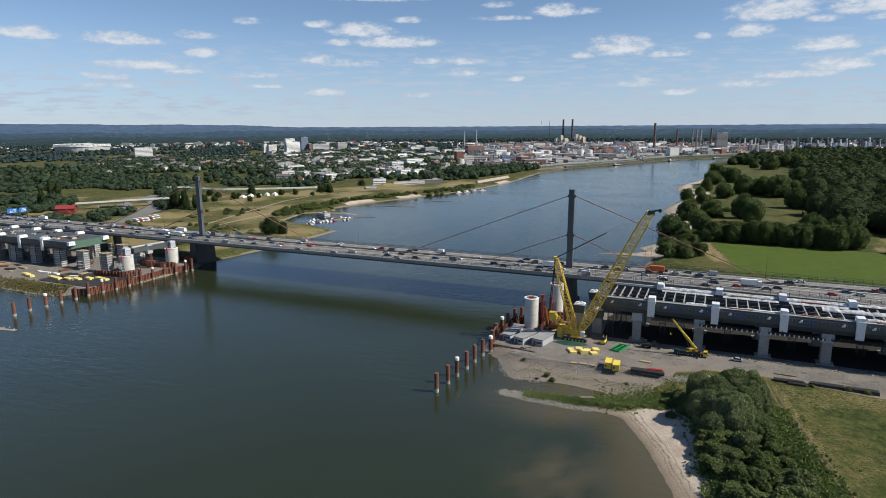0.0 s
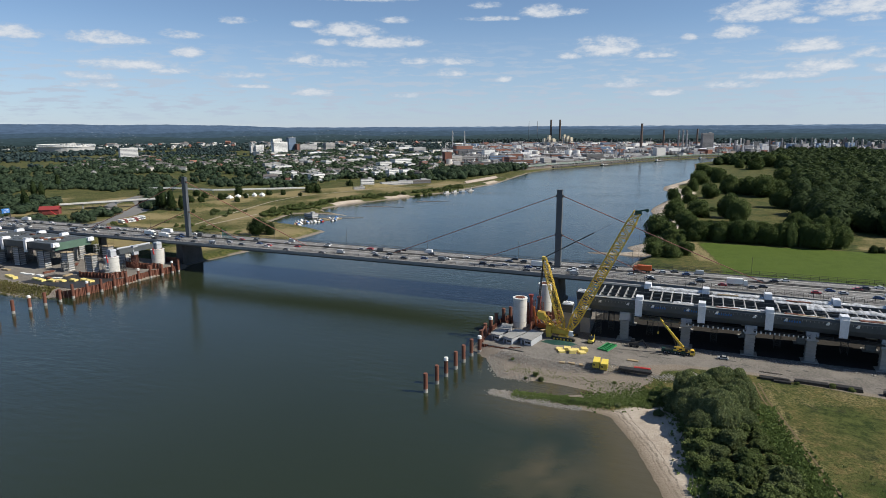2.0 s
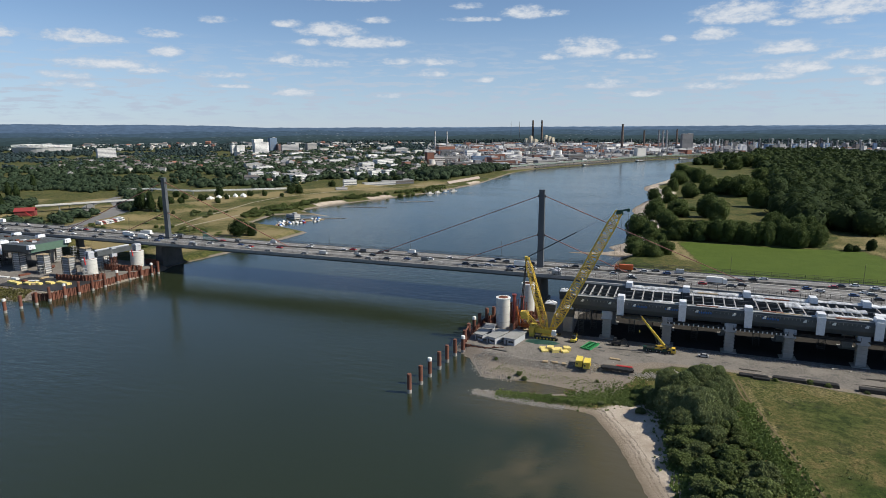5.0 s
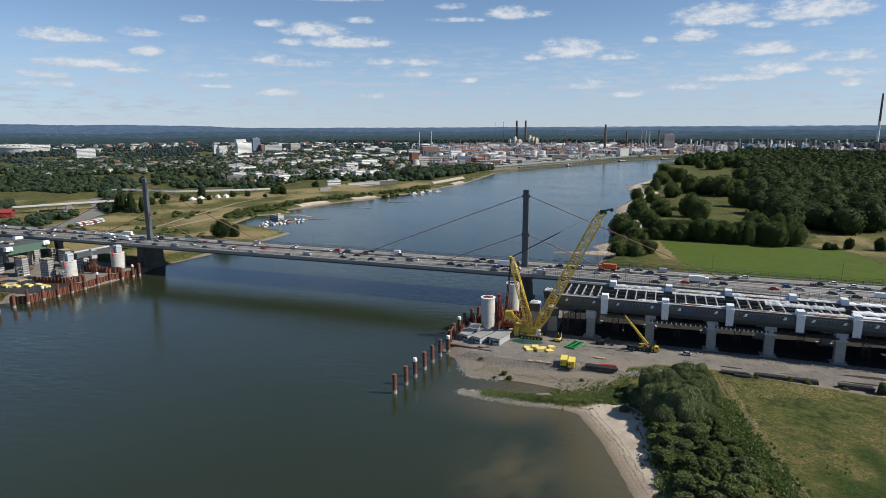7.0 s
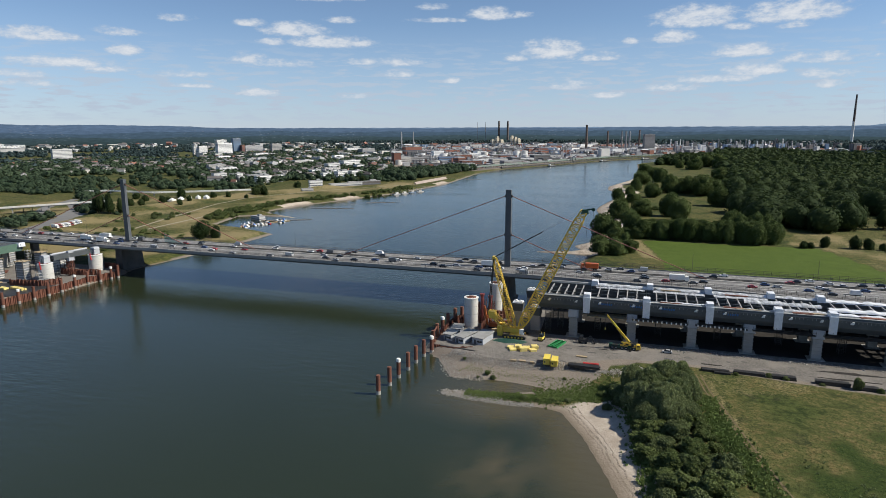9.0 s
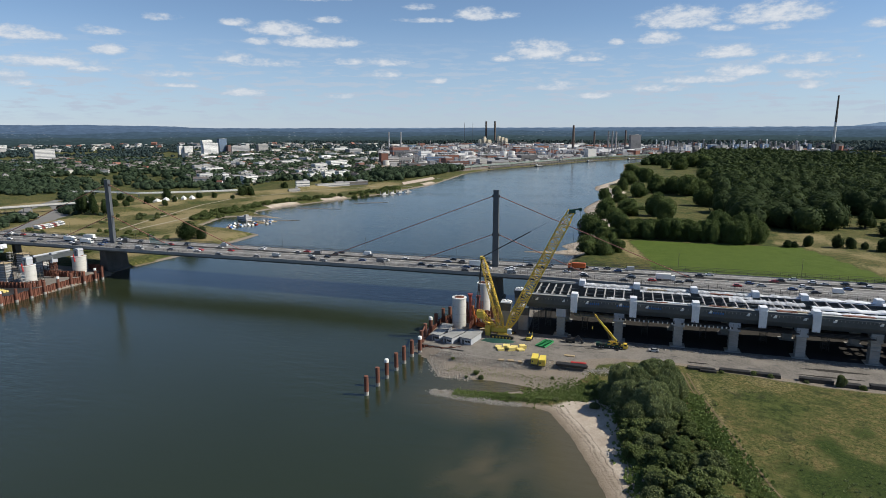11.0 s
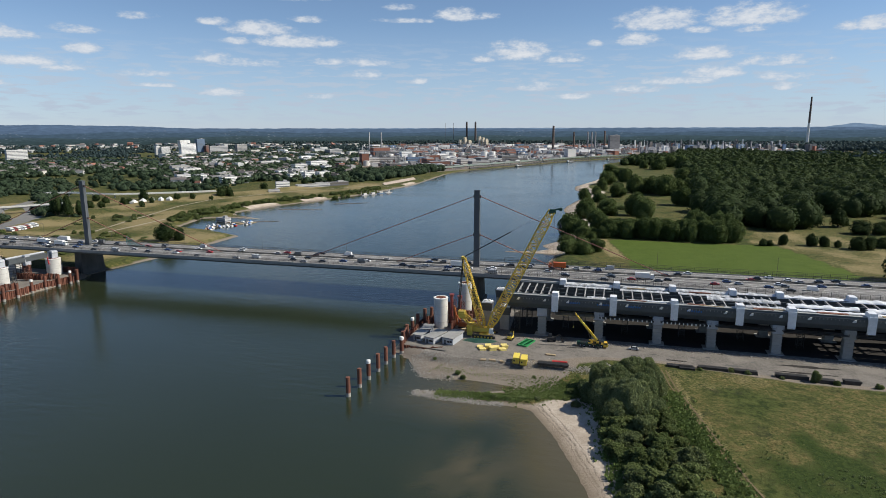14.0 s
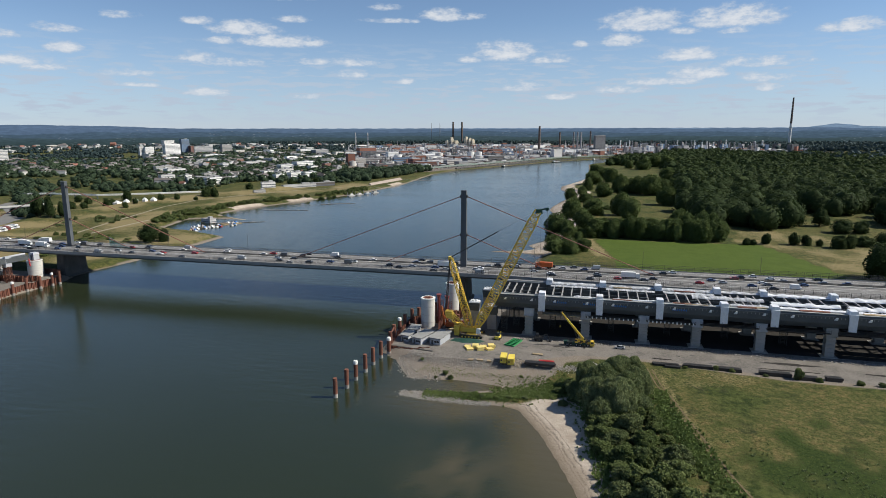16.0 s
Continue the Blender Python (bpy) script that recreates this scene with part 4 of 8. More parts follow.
def make_pier_tower(x, y, z, label):
    """A boarded pier shaft with a white wrapped head."""
    t = thing("pier_tower", label, "pier", "pier towers")
    part("shaft", Shape().box(x, y, 1.5, 4.6, 4.0, z - 3.2), concrete, t)
    part("formwork_head", Shape().box(x, y, z - 1.9, 5.6, 4.8, 1.4).box(x, y, z - 4.4, 5.0, 4.4, 2.4), girder_paint, t)
    part("cover_sheet", Shape().box(x, y, z - 0.5, 5.0, 4.2, 0.6, top=(0.9, 0.9)), white_sheet, t, "white cover sheet")
    for dx in (-0.8, 0.9):
        part("bearing_block", Shape().box(x + dx, y, z + 0.1, 0.9, 1.2, 0.6), white_paint, t)
    rail = Shape()
    for dx in (-2.7, 2.7):
        for dy in (-2.3, 2.3):
            rail.box(x + dx, y + dy, z - 0.5, 0.1, 0.1, 1.2)
    rail.beam((x - 2.7, y - 2.3, z + 0.6), (x + 2.7, y - 2.3, z + 0.6), 0.08, 0.08).beam((x - 2.7, y + 2.3, z + 0.6), (x + 2.7, y + 2.3, z + 0.6), 0.08, 0.08)
    part("railing", rail, rail_grey, t)


# sheet that paints the deep shade below the viaduct onto the ground
single("dark_soil", Shape().prism([(30, -62.5), (262, -63), (262, -9.2), (60, -9.2), (34, -16), (28, -30)], 1.6, 2.72), dark_soil, "near-black ground sheet standing in for shade under the viaduct", kind="structure")
make_pier_tower(18.5, -60, 16.9, "concrete pier tower with white wrapped head beside the crane")
make_pier_tower(21.5, -38, 17.8, "concrete pier tower with white wrapped head near the old bridge")
make_pier_tower(26.8, -57, 14.5, "concrete pier tower with white wrapped head under the viaduct end")


# ---- white pylon bases and their cofferdams ----
def make_pylon_base(x, y, z0, z1, r, label, hood):
    t = thing("pylon_base", label, "concrete column", "white pylon bases")
    drum = Shape().cyl(x, y, z0, z1, r, r * 0.98, 40)
    part("drum", drum, pale_concrete, t, smooth=False)
    part("rim", Shape().cyl(x, y, z1, z1 + 0.35, r * 1.04, r * 1.04, 40), white_paint, t)
    part("inner_cover", Shape().cyl(x, y, z1 + 0.35, z1 + 0.5, r * 0.7, r * 0.7, 24).box(x, y, z1 + 0.4, r * 0.7, r * 0.5, 0.5), rust, t, "rusty starter bars")
    for i in range(1, 4):
        part("joint_ring", Shape().cyl(x, y, z0 + (z1 - z0) * i / 4, z0 + (z1 - z0) * i / 4 + 0.08, r * 1.004, r * 1.004, 40), concrete, t)
    if hood:
        h = Shape().box(x - 1.2, y, z1 + 0.5, 1.4, 4.4, 3.8, top=(0.8, 1)).box(x + 1.5, y, z1 + 0.5, 1.4, 4.4, 4.6, top=(0.8, 1)).box(x + 0.2, y, z1 + 4.2, 4.6, 4.6, 1.3, top=(0.7, 0.9))
        part("wrapped_hood", h, hut_grey, t, "grey wrapped bearing hood")
        part("red_chute", Shape().beam((x + 0.6, y - r - 0.1, z1 + 2.2), (x + 1.4, y - r - 0.1, z1 - 3.0), 0.7, 0.4), red_paint, t, "red chute")


make_pylon_base(-4.9, -61.8, 1.5, 17.2, 3.5, "tall white round concrete pylon base in a rusty cofferdam", False)
make_pylon_base(2.6, -40.4, 1.5, 20.0, 3.5, "tall white round concrete pylon base near the old bridge", False)
make_pylon_base(-295.0, -57.0, 1.5, 14.6, 4.4, "white round concrete pylon base with grey wrapped hood", True)
make_pylon_base(-290.0, -23.0, 1.5, 14.2, 4.6, "white round concrete pylon base with red chute", True)


def sheet_wall(parent, a, b, z0, z1, pitch=1.3):
    """Interlocking rusty sheet piles along a line, each one a part."""
    a, b = Vector((*a, 0)), Vector((*b, 0))
    n = max(2, int((b - a).length / pitch))
    d = (b - a).normalized()
    ang = math.degrees(math.atan2(d.y, d.x))
    rng = random.Random(int(abs(a.x * 7 + b.y * 3)))
    meshes = []
    for k in range(3):
        h = z1 - z0 + (0, 0.25, -0.2)[k]
        s = Shape().prism([(-0.7, -0.1), (-0.42, -0.1), (-0.2, 0.4), (0.2, 0.4), (0.42, -0.1), (0.7, -0.1), (0.7, 0.0), (0.48, 0.0), (0.26, 0.5), (-0.26, 0.5), (-0.48, 0.0), (-0.7, 0.0)], 0, h)
        meshes.append(s.mesh("sheet_pile", rust))
    for i in range(n):
        p = a + (b - a) * ((i + 0.5) / n)
        ob = part("sheet_pile", rng.choice(meshes), None, parent)
        ob.matrix_world = pose(p.x, p.y, z0, 0, 0, ang + (180 if i % 2 else 0))


def tube_pile(parent, x, y, z0, z1, r, pale_top=False, name="tube_pile"):
    ob = part(name, Shape().cyl(x, y, z0, z1, r, r, 14), rust, parent)
    part("waterline_band", Shape().cyl(x, y, -0.3, 1.5, r * 1.03, r * 1.03, 14), concrete, ob, "pale dried waterline")
    if pale_top:
        part("marker_cap", Shape().cyl(x, y, z1, z1 + 0.5, r * 1.1, r * 0.9, 14).cyl(x, y, z1 - 0.9, z1, r * 1.04, r * 1.04, 14), white_paint, ob, "white marker cap")
    return ob


def make_cofferdams():
    east = thing("cofferdam", "rusty sheet pile cofferdam round the east pylon bases", "cofferdam")
    line = ((-283, -107), (-273.5, -103), (-271.2, -86), (-271.6, -67), (-272.4, -47), (-269.8, -31), (-268.4, -26))
    for a, b in zip(line, line[1:]):
        sheet_wall(east, a, b, -1.5, 4.8)
    for a, b in (((-268.4, -26), (-276, -17)), ((-300, -14), (-276, -17)), ((-303, -40), (-284, -38)), ((-284, -38), (-276, -34)), ((-306, -74), (-284, -70)), ((-284, -70), (-278, -60))):
        sheet_wall(east, a, b, 1.0, 7.2)
    for i, (x, y) in enumerate(((-272.6, -103.5), (-271.6, -94.5), (-270.2, -86), (-270.3, -76.5), (-270.6, -67.2), (-271.2, -57), (-271.4, -47.2), (-269.6, -39), (-268.4, -31.1), (-267.2, -26.6))):
        tube_pile(east, x, y, -2, 8.2 if i % 3 else 8.8, 0.85, i in (1, 5, 8))
    west = thing("cofferdam", "rusty sheet pile cofferdam and quay on the west bank", "cofferdam")
    for a, b, z in (((-14.5, -94.5), (-3, -95.5), 3.0), ((-3, -95.5), (4, -91), 3.0), ((-15.8, -78), (-14.5, -94.5), 3.0), ((-15.8, -78), (-15.5, -60), 4.5), ((-15.5, -60), (-9, -44), 5), ((-9, -44), (4, -33), 5),
                    ((4, -33), (12, -36), 5), ((-10, -56), (2, -56), 6.5), ((2, -56), (2, -68), 6.5), ((-10, -68), (-10, -56), 6.5), ((-3, -46), (8, -46), 7), ((8, -46), (9, -36), 7)):
        sheet_wall(west, a, b, -1.5, z)
    for i, (x, y, z) in enumerate(((-13.5, -97.5, 7.6), (-15.5, -89.5, 7.9), (-16.8, -80, 8.2), (-17, -71, 8.4), (-16.5, -64, 8.6), (-14.5, -58, 9.8), (-12.5, -52.5, 9.2), (-9.5, -47.5, 9.6), (-6, -43, 9.8), (11, -45, 8), (7, -53, 9), (9.5, -57, 8.4))):
        tube_pile(west, x, y, -2, z, 0.9, i in (0, 3))
    # quay waling between the outer piles
    part("waling", Shape().beam((-15.5, -89.5, 6.6), (-16.8, -80, 6.9), 0.5, 0.7), rust, west)
    for x, y in ((-18.4, -145.5), (-17.6, -136.4), (-17.1, -128.2), (-16.4, -119.4), (-16.1, -110.9), (-15.5, -102.6)):
        t = thing("mooring_pile", "rusty steel tube pile standing in the river", "pile", "mooring piles")
        tube_pile(t, x, y, -3, 7.8, 0.85, abs(y + 128.2) < 1, "tube")
    for x, y in ((-272.5, -147.5), (-274.5, -137.8), (-273.5, -129.1), (-273.3, -120.3), (-272.3, -111.9)):
        t = thing("mooring_pile", "rusty steel tube pile standing in the river", "pile", "mooring piles")
        tube_pile(t, x, y, -3, 7.7, 0.9, abs(y + 129.1) < 1, "tube")


make_cofferdams()


# ---- the crawler crane and its neighbours ----
def lattice(p, q, w0, w1, bays, chord=0.2, lace=0.11, side=None):
    """A square lattice mast from p to q."""
    p, q = Vector(p), Vector(q)
    d = (q - p).normalized()
    a = (side or Vector((0, 1, 0)))
    a = (a - d * a.dot(d)).normalized()
    b = d.cross(a)
    s = Shape()
    rings = []
    for i in range(bays + 1):
        k = i / bays
        w = (w0 * min(1, k * 6 + 0.25) if k < 0.13 else w0 + (w1 - w0) * k) / 2
        if k > 0.93:
            w *= 0.75
        c = p + (q - p) * k
        rings.append([c + a * (u * w) + b * (v * w) for u, v in ((-1, -1), (1, -1), (1, 1), (-1, 1))])
    for i in range(bays):
        for j in range(4):
            s.tube(rings[i][j], rings[i + 1][j], chord, 5)
            s.tube(rings[i][j], rings[i + 1][(j + 1) % 4], lace, 4) if i % 2 else s.tube(rings[i][(j + 1) % 4], rings[i + 1][j], lace, 4)
        for j in range(4):
            s.tube(rings[i][j], rings[i][(j + 1) % 4], lace, 4)
    return s


def make_crane():
    x, y, g = 19.4, -70.0, 2.6
    crane = thing("crawler_crane", "large yellow lattice boom crawler crane on the gravel work yard", "crane")
    for dy in (-4.2, 4.2):
        track = part("crawler_track", Shape().box(x, y + dy, g, 10.5, 1.5, 1.5, top=(0.9, 1)).box(x, y + dy, g + 0.2, 11.2, 1.3, 0.9), dark_steel, crane)
        for i in range(6):
            part("roller", Shape().tube((x - 4 + 1.6 * i, y + dy - 0.85, g + 0.6), (x - 4 + 1.6 * i, y + dy + 0.85, g + 0.6), 0.45, 10), crane_yellow, track)
    part("undercarriage", Shape().box(x, y, g + 0.8, 4.5, 8, 0.9), crane_yellow, crane)
    part("upper_body", Shape().box(x - 2.2, y, g + 1.9, 9.5, 3.2, 2.1, top=(0.96, 0.95)).box(x - 5.4, y + 0.3, g + 4.0, 2.6, 2.6, 0.6), crane_yellow, crane, "yellow machinery house")
    cab = part("cab", Shape().box(x + 3.4, y - 2.6, g + 2.0, 2.2, 1.6, 2.3, top=(0.85, 0.9)), white_paint, crane, "white driver's cab")
    part("cab_window", Shape().box(x + 4.45, y - 2.6, g + 2.9, 0.25, 1.4, 1.1), glass_dark, cab)
    for dy in (-2.4, 2.4):
        for i in range(5):
            part("counterweight", Shape().box(x - 7.2, y + dy, g + 2.0 + i * 0.62, 2.4, 2.0, 0.58), crane_yellow, crane)
    foot = (x + 1.2, y, g + 2.2)
    head = (49.2, -70.0, 63.6)
    boom = part("main_boom", lattice(foot, head, 4.3, 3.9, 26, 0.30, 0.2), crane_yellow, crane, "yellow lattice main boom")
    part("boom_head", Shape().box(49.6, y, 62.6, 3.4, 2.2, 1.9, top=(0.7, 0.9)).beam((48.5, y, 63.9), (53.8, y, 65.0), 0.8, 0.7).tube((53.2, y - 0.6, 64.6), (53.2, y + 0.6, 64.6), 0.8, 12), dark_green_sheet, boom, "dark green boom head")
    mast_top = (8.6, -70.0, 40.0)
    mast = part("derrick_mast", lattice((x - 0.6, y, g + 2.4), mast_top, 3.1, 2.3, 18, 0.22, 0.13), crane_yellow, crane, "yellow lattice derrick mast")
    part("mast_head", Shape().box(8.4, y, 39.6, 1.4, 2.2, 1.2), crane_yellow, mast)
    # pendant straps and ropes
    for dy in (-0.9, 0.9):
        part("pendant_strap", Shape().beam((8.6, y + dy, 40.4), (31.0, y + dy, 53.5), 0.22, 0.34), dark_steel, mast)
        part("pendant_rope", Shape().tube((31.0, y + dy, 53.5), (48.6, y + dy, 63.8), 0.025, 5), hut_grey, mast)
        part("back_stay", Shape().beam((8.4, y + dy, 39.8), (6.2, y + dy * 2, 14.0), 0.3, 0.4), dark_steel, mast)
    part("hoist_rope", Shape().tube((53.3, y, 64.2), (53.3, y, 57.5), 0.05, 5), dark_steel, boom)
    part("long_rope", Shape().tube((50.6, y - 0.8, 63), (50.8, y - 0.8, 36), 0.045, 5), dark_steel, boom)
    part("hook_block", Shape().box(53.3, y, 56.3, 0.9, 0.7, 1.3, top=(0.6, 1)), dark_steel, boom)
    # rear ballast frame, tilted up
    tray = part("ballast_frame", lattice((x - 3.5, y, g + 2.0), (7.6, y, 13.2), 2.6, 2.2, 6, 0.2, 0.12), crane_yellow, crane)
    for i in range(4):
        part("ballast_slab", Shape().box(8.4 - 0.2 * i, y, 10.6 + 0.85 * i, 3.4, 3.4, 0.8), crane_yellow, tray)
    part("winch_house", Shape().box(12.2, y - 1.5, g + 0.1, 2.4, 2.2, 2.9), bright_yellow, crane)
    return crane


make_crane()
single("tarpaulin_mound", Shape().add([(10, -80, 2.5), (17, -82, 2.5), (25, -80, 2.5), (27, -77, 2.5), (24, -75.5, 2.5), (12, -76, 2.5), (14, -78.4, 3.3), (19, -78.6, 3.9), (23.5, -77.8, 3.2)],
       ((0, 1, 6), (1, 7, 6), (1, 2, 7), (2, 8, 7), (2, 3, 8), (3, 4, 8), (4, 7, 8), (4, 5, 7), (5, 6, 7), (5, 0, 6))), dark_green_sheet, "dark green tarpaulin over a low mound on the work yard", "tarpaulin")


def make_mobile_crane():
    x, y, g = 69.5, -73.0, 2.6
    c = thing("mobile_crane", "yellow telescopic mobile crane parked on the work yard", "crane")
    part("chassis", Shape().box(x - 0.4, y, g + 0.7, 12.6, 2.3, 0.65), dark_green_sheet, c, "dark green chassis")
    part("deck", Shape().box(x - 1.6, y, g + 1.36, 10.0, 2.7, 0.22).box(x - 5.9, y, g + 1.36, 1.6, 2.6, 0.7, top=(0.9, 0.95)), dark_green_sheet, c)
    for i, wx in enumerate((-5.2, -3.5, -0.9, 0.8, 4.1)):
        for dy in (-1.1, 1.1):
            w = part("wheel", Shape().tube((x + wx, y + dy - 0.28, g + 0.72), (x + wx, y + dy + 0.28, g + 0.72), 0.72, 14), black_rubber, c)
            part("rim", Shape().tube((x + wx, y + dy - 0.3, g + 0.72), (x + wx, y + dy + 0.3, g + 0.72), 0.32, 10), hut_grey, w)
        part("mudguard", Shape().box(x + wx, y, g + 1.58, 1.5, 2.74, 0.1, top=(0.8, 1)), crane_yellow if i > 2 else dark_steel, c)
    cab = part("driver_cab", Shape().box(x + 6.0, y, g + 0.6, 2.0, 2.6, 1.1).box(x + 5.9, y, g + 1.7, 1.8, 2.5, 0.95, top=(0.8, 0.92)), crane_yellow, c)
    part("windscreen", Shape().box(x + 6.82, y, g + 1.75, 0.12, 2.2, 0.75, top=(1, 0.9)), glass_dark, cab)
    for dy in (-1.24, 1.24):
        part("side_window", Shape().box(x + 6.0, y + dy, g + 1.78, 1.1, 0.08, 0.6), glass_dark, cab)
    part("slewing_ring", Shape().cyl(x + 0.4, y, g + 1.55, g + 1.9, 1.25, 1.25, 20), dark_steel, c)
    top = part("superstructure", Shape().box(x + 0.9, y + 0.3, g + 1.9, 3.6, 1.9, 1.1, top=(0.94, 0.92)).box(x + 2.4, y, g + 2.2, 1.2, 2.5, 0.9, top=(0.9, 0.95)), crane_yellow, c)
    part("engine_grille", Shape().box(x + 1.2, y - 0.68, g + 2.1, 1.4, 0.1, 0.6), dark_steel, top)
    cabin = part("crane_cab", Shape().box(x - 1.0, y - 0.95, g + 1.8, 1.6, 0.95, 1.7, top=(0.75, 0.95), shift=(0.15, 0)), crane_yellow, c)
    part("cab_window", Shape().box(x - 1.2, y - 1.44, g + 2.5, 1.0, 0.06, 0.75), glass_dark, cabin)
    part("counterweight", Shape().box(x + 3.5, y, g + 1.7, 1.1, 2.6, 1.3, top=(0.95, 0.97)), dark_steel, c, "dark steel counterweight")
    part("winch", Shape().tube((x + 2.6, y - 0.8, g + 3.3), (x + 2.6, y + 0.8, g + 3.3), 0.4, 12), dark_steel, c)
    part("outer_boom", Shape().beam((x + 2.2, y, g + 3.1), (x - 3.4, y, g + 9.6), 0.85, 0.95), crane_yellow, c)
    part("middle_boom", Shape().beam((x - 3.3, y, g + 9.5), (x - 5.8, y, g + 12.4), 0.7, 0.78), bright_yellow, c)
    part("inner_boom", Shape().beam((x - 5.7, y, g + 12.3), (x - 8.2, y, g + 15.3), 0.52, 0.6), crane_yellow, c)
    part("boom_tip", Shape().box(x - 8.4, y, g + 14.7, 0.8, 0.8, 1.1, top=(0.7, 1)), dark_steel, c)
    part("luffing_cylinder", Shape().tube((x - 0.2, y, g + 2.4), (x - 2.6, y, g + 8.2), 0.24, 8), dark_steel, c)
    part("hoist_rope", Shape().tube((x - 8.6, y, g + 14.9), (x - 8.6, y, g + 9.0), 0.05, 5), dark_steel, c)
    part("hook_block", Shape().box(x - 8.6, y, g + 8.2, 0.5, 0.4, 0.9, top=(0.7, 0.8)), bright_yellow, c)
    for dx in (-4.4, 2.6):
        for dy in (-2.7, 2.7):
            part("outrigger", Shape().box(x + dx, y + dy, g, 0.9, 0.9, 0.2).box(x + dx, y + dy, g + 0.2, 0.26, 0.26, 0.9).beam((x + dx, y, g + 1.0), (x + dx, y + dy, g + 1.0), 0.3, 0.3), dark_steel, c)


make_mobile_crane()


# ---- huts, containers and stacks in the yard ----
def make_hut(x, y, z, sx, sy, h, turn, label):
    hut = thing("site_hut", label, "hut", "site huts", at=pose(x, y, z, 0, 0, turn))
    part("walls", Shape().box(0, 0, 0, sx, sy, h), hut_grey, hut)
    part("eaves", Shape().box(0, 0, h, sx + 0.7, sy + 0.7, 0.2), dark_steel, hut)
    part("roof", Shape().along_x([(-sy / 2 - 0.6, h + 0.2), (sy / 2 + 0.6, h + 0.2), (sy / 2 + 0.6, h + 0.75), (-sy / 2 - 0.6, h + 0.35)], [(-sx / 2 - 0.5, 0, 0, 1), (sx / 2 + 0.5, 0, 0, 1)]), fascia_paint, hut, "sloping pale grey roof")
    part("door", Shape().box(-sx * 0.25, -sy / 2 - 0.03, 0.05, 0.95, 0.08, 2.05), girder_paint, hut)
    for k in (0.05, 0.3):
        w = part("window", Shape().box(sx * k, -sy / 2 - 0.03, 0.95, 1.2, 0.08, 1.0), glass_dark, hut)
        part("frame", Shape().box(sx * k, -sy / 2 - 0.02, 0.87, 1.4, 0.05, 0.08).box(sx * k, -sy / 2 - 0.02, 1.95, 1.4, 0.05, 0.08), white_paint, w)


make_hut(-9.0, -83.2, 2.6, 4.0, 6.0, 2.8, -14, "pale grey site hut with flat roof on the quay")
make_hut(-1.4, -83.2, 2.6, 4.8, 11.0, 3.0, -19, "long pale grey site hut with flat roof on the quay")
make_hut(6.4, -82.0, 2.6, 5.4, 11.0, 3.0, -12, "pale grey site hut with open side on the quay")
make_hut(-8.5, -73.5, 2.6, 4.4, 6.0, 2.6, 0, "small pale grey site hut beside the cofferdam")


def make_container(x, y, turn):
    c = thing("container", "bright yellow site container with ribbed sides on gravel", "container", "yellow containers", at=pose(x, y, 2.6, 0, 0, turn))
    part("shell", Shape().box(0, 0, 0.1, 2.6, 6.0, 2.7), bright_yellow, c)
    part("base_frame", Shape().box(0, 0, 0, 2.64, 6.04, 0.18), dark_steel, c)
    ribs = Shape()
    for i in range(16):
        for s in (-1, 1):
            ribs.box(s * 1.31, -2.8 + i * 0.37, 0.3, 0.06, 0.16, 2.3)
    part("ribs", ribs, bright_yellow, c)
    part("door", Shape().box(0.4, -3.02, 0.25, 1.0, 0.06, 2.1), crane_yellow, c)
    part("window", Shape().box(-0.7, -3.02, 1.1, 0.6, 0.06, 0.7), glass_dark, c)


make_container(39.0, -100.0, 3)
make_container(42.4, -101.2, 3)


def stack(x, y, n, sx, sy, sz, mat, label, name="timber_stack", category="stack", turn=0, group="", rows=1, z=2.6):
    s = thing(name, label, category, group, at=pose(x, y, z, 0, 0, turn))
    rng = random.Random(int(x * 10 + y))
    for r in range(rows):
        for i in range(n):
            part("beam" if mat is not timber else "plank_bundle", Shape().box(rng.uniform(-0.2, 0.2), (i - n / 2) * sy * 1.08, r * sz, sx * rng.uniform(0.9, 1.0), sy, sz * 0.97), mat, s)


for i, (x, y) in enumerate(((20.5, -86.5), (24, -86), (27.5, -85), (31, -84.2), (22, -89), (26.5, -88.2), (30.5, -87.2))):
    stack(x, y, 3, 3.0, 0.9, 0.75, formwork_yellow, "stack of pale yellow formwork panels on the yard", "formwork_stack", group="formwork stacks", turn=10 + i * 3, rows=1 + i % 2)
for x, y, w in ((25, -102, 2.4), (29, -101.5, 2.6), (33, -101.8, 1.6)):
    stack(x, y, 2, w, 0.8, 0.6, timber, "small stack of pale timber on gravel", group="timber stacks", turn=6)
gf = thing("green_frame", "bright green steel grid frame laid on the yard", "steel frame", at=pose(40, -76.5, 2.6, 0, 0, 72))
for dy in (-2.2, 0, 2.2):
    part("long_bar", Shape().box(0, dy, 0, 9.5, 0.5, 0.5), green_paint, gf)
for dx in (-4.5, -2.7, -0.9, 0.9, 2.7, 4.5):
    part("cross_bar", Shape().box(dx, 0, 0.05, 0.5, 4.4, 0.6), green_paint, gf)
stack(54.5, -100.0, 5, 13.0, 0.55, 0.5, dark_steel, "bundle of dark steel pipes beside the yard", "pipe_bundle", turn=-2, rows=2)
stack(57.0, -96.6, 2, 7.0, 0.7, 0.7, red_paint, "red steel beams on the yard", "red_beam", turn=2)
stack(52.5, -88.5, 3, 4.6, 0.5, 0.4, timber, "pale formwork frame lying on the yard", "board_stack", turn=-4)
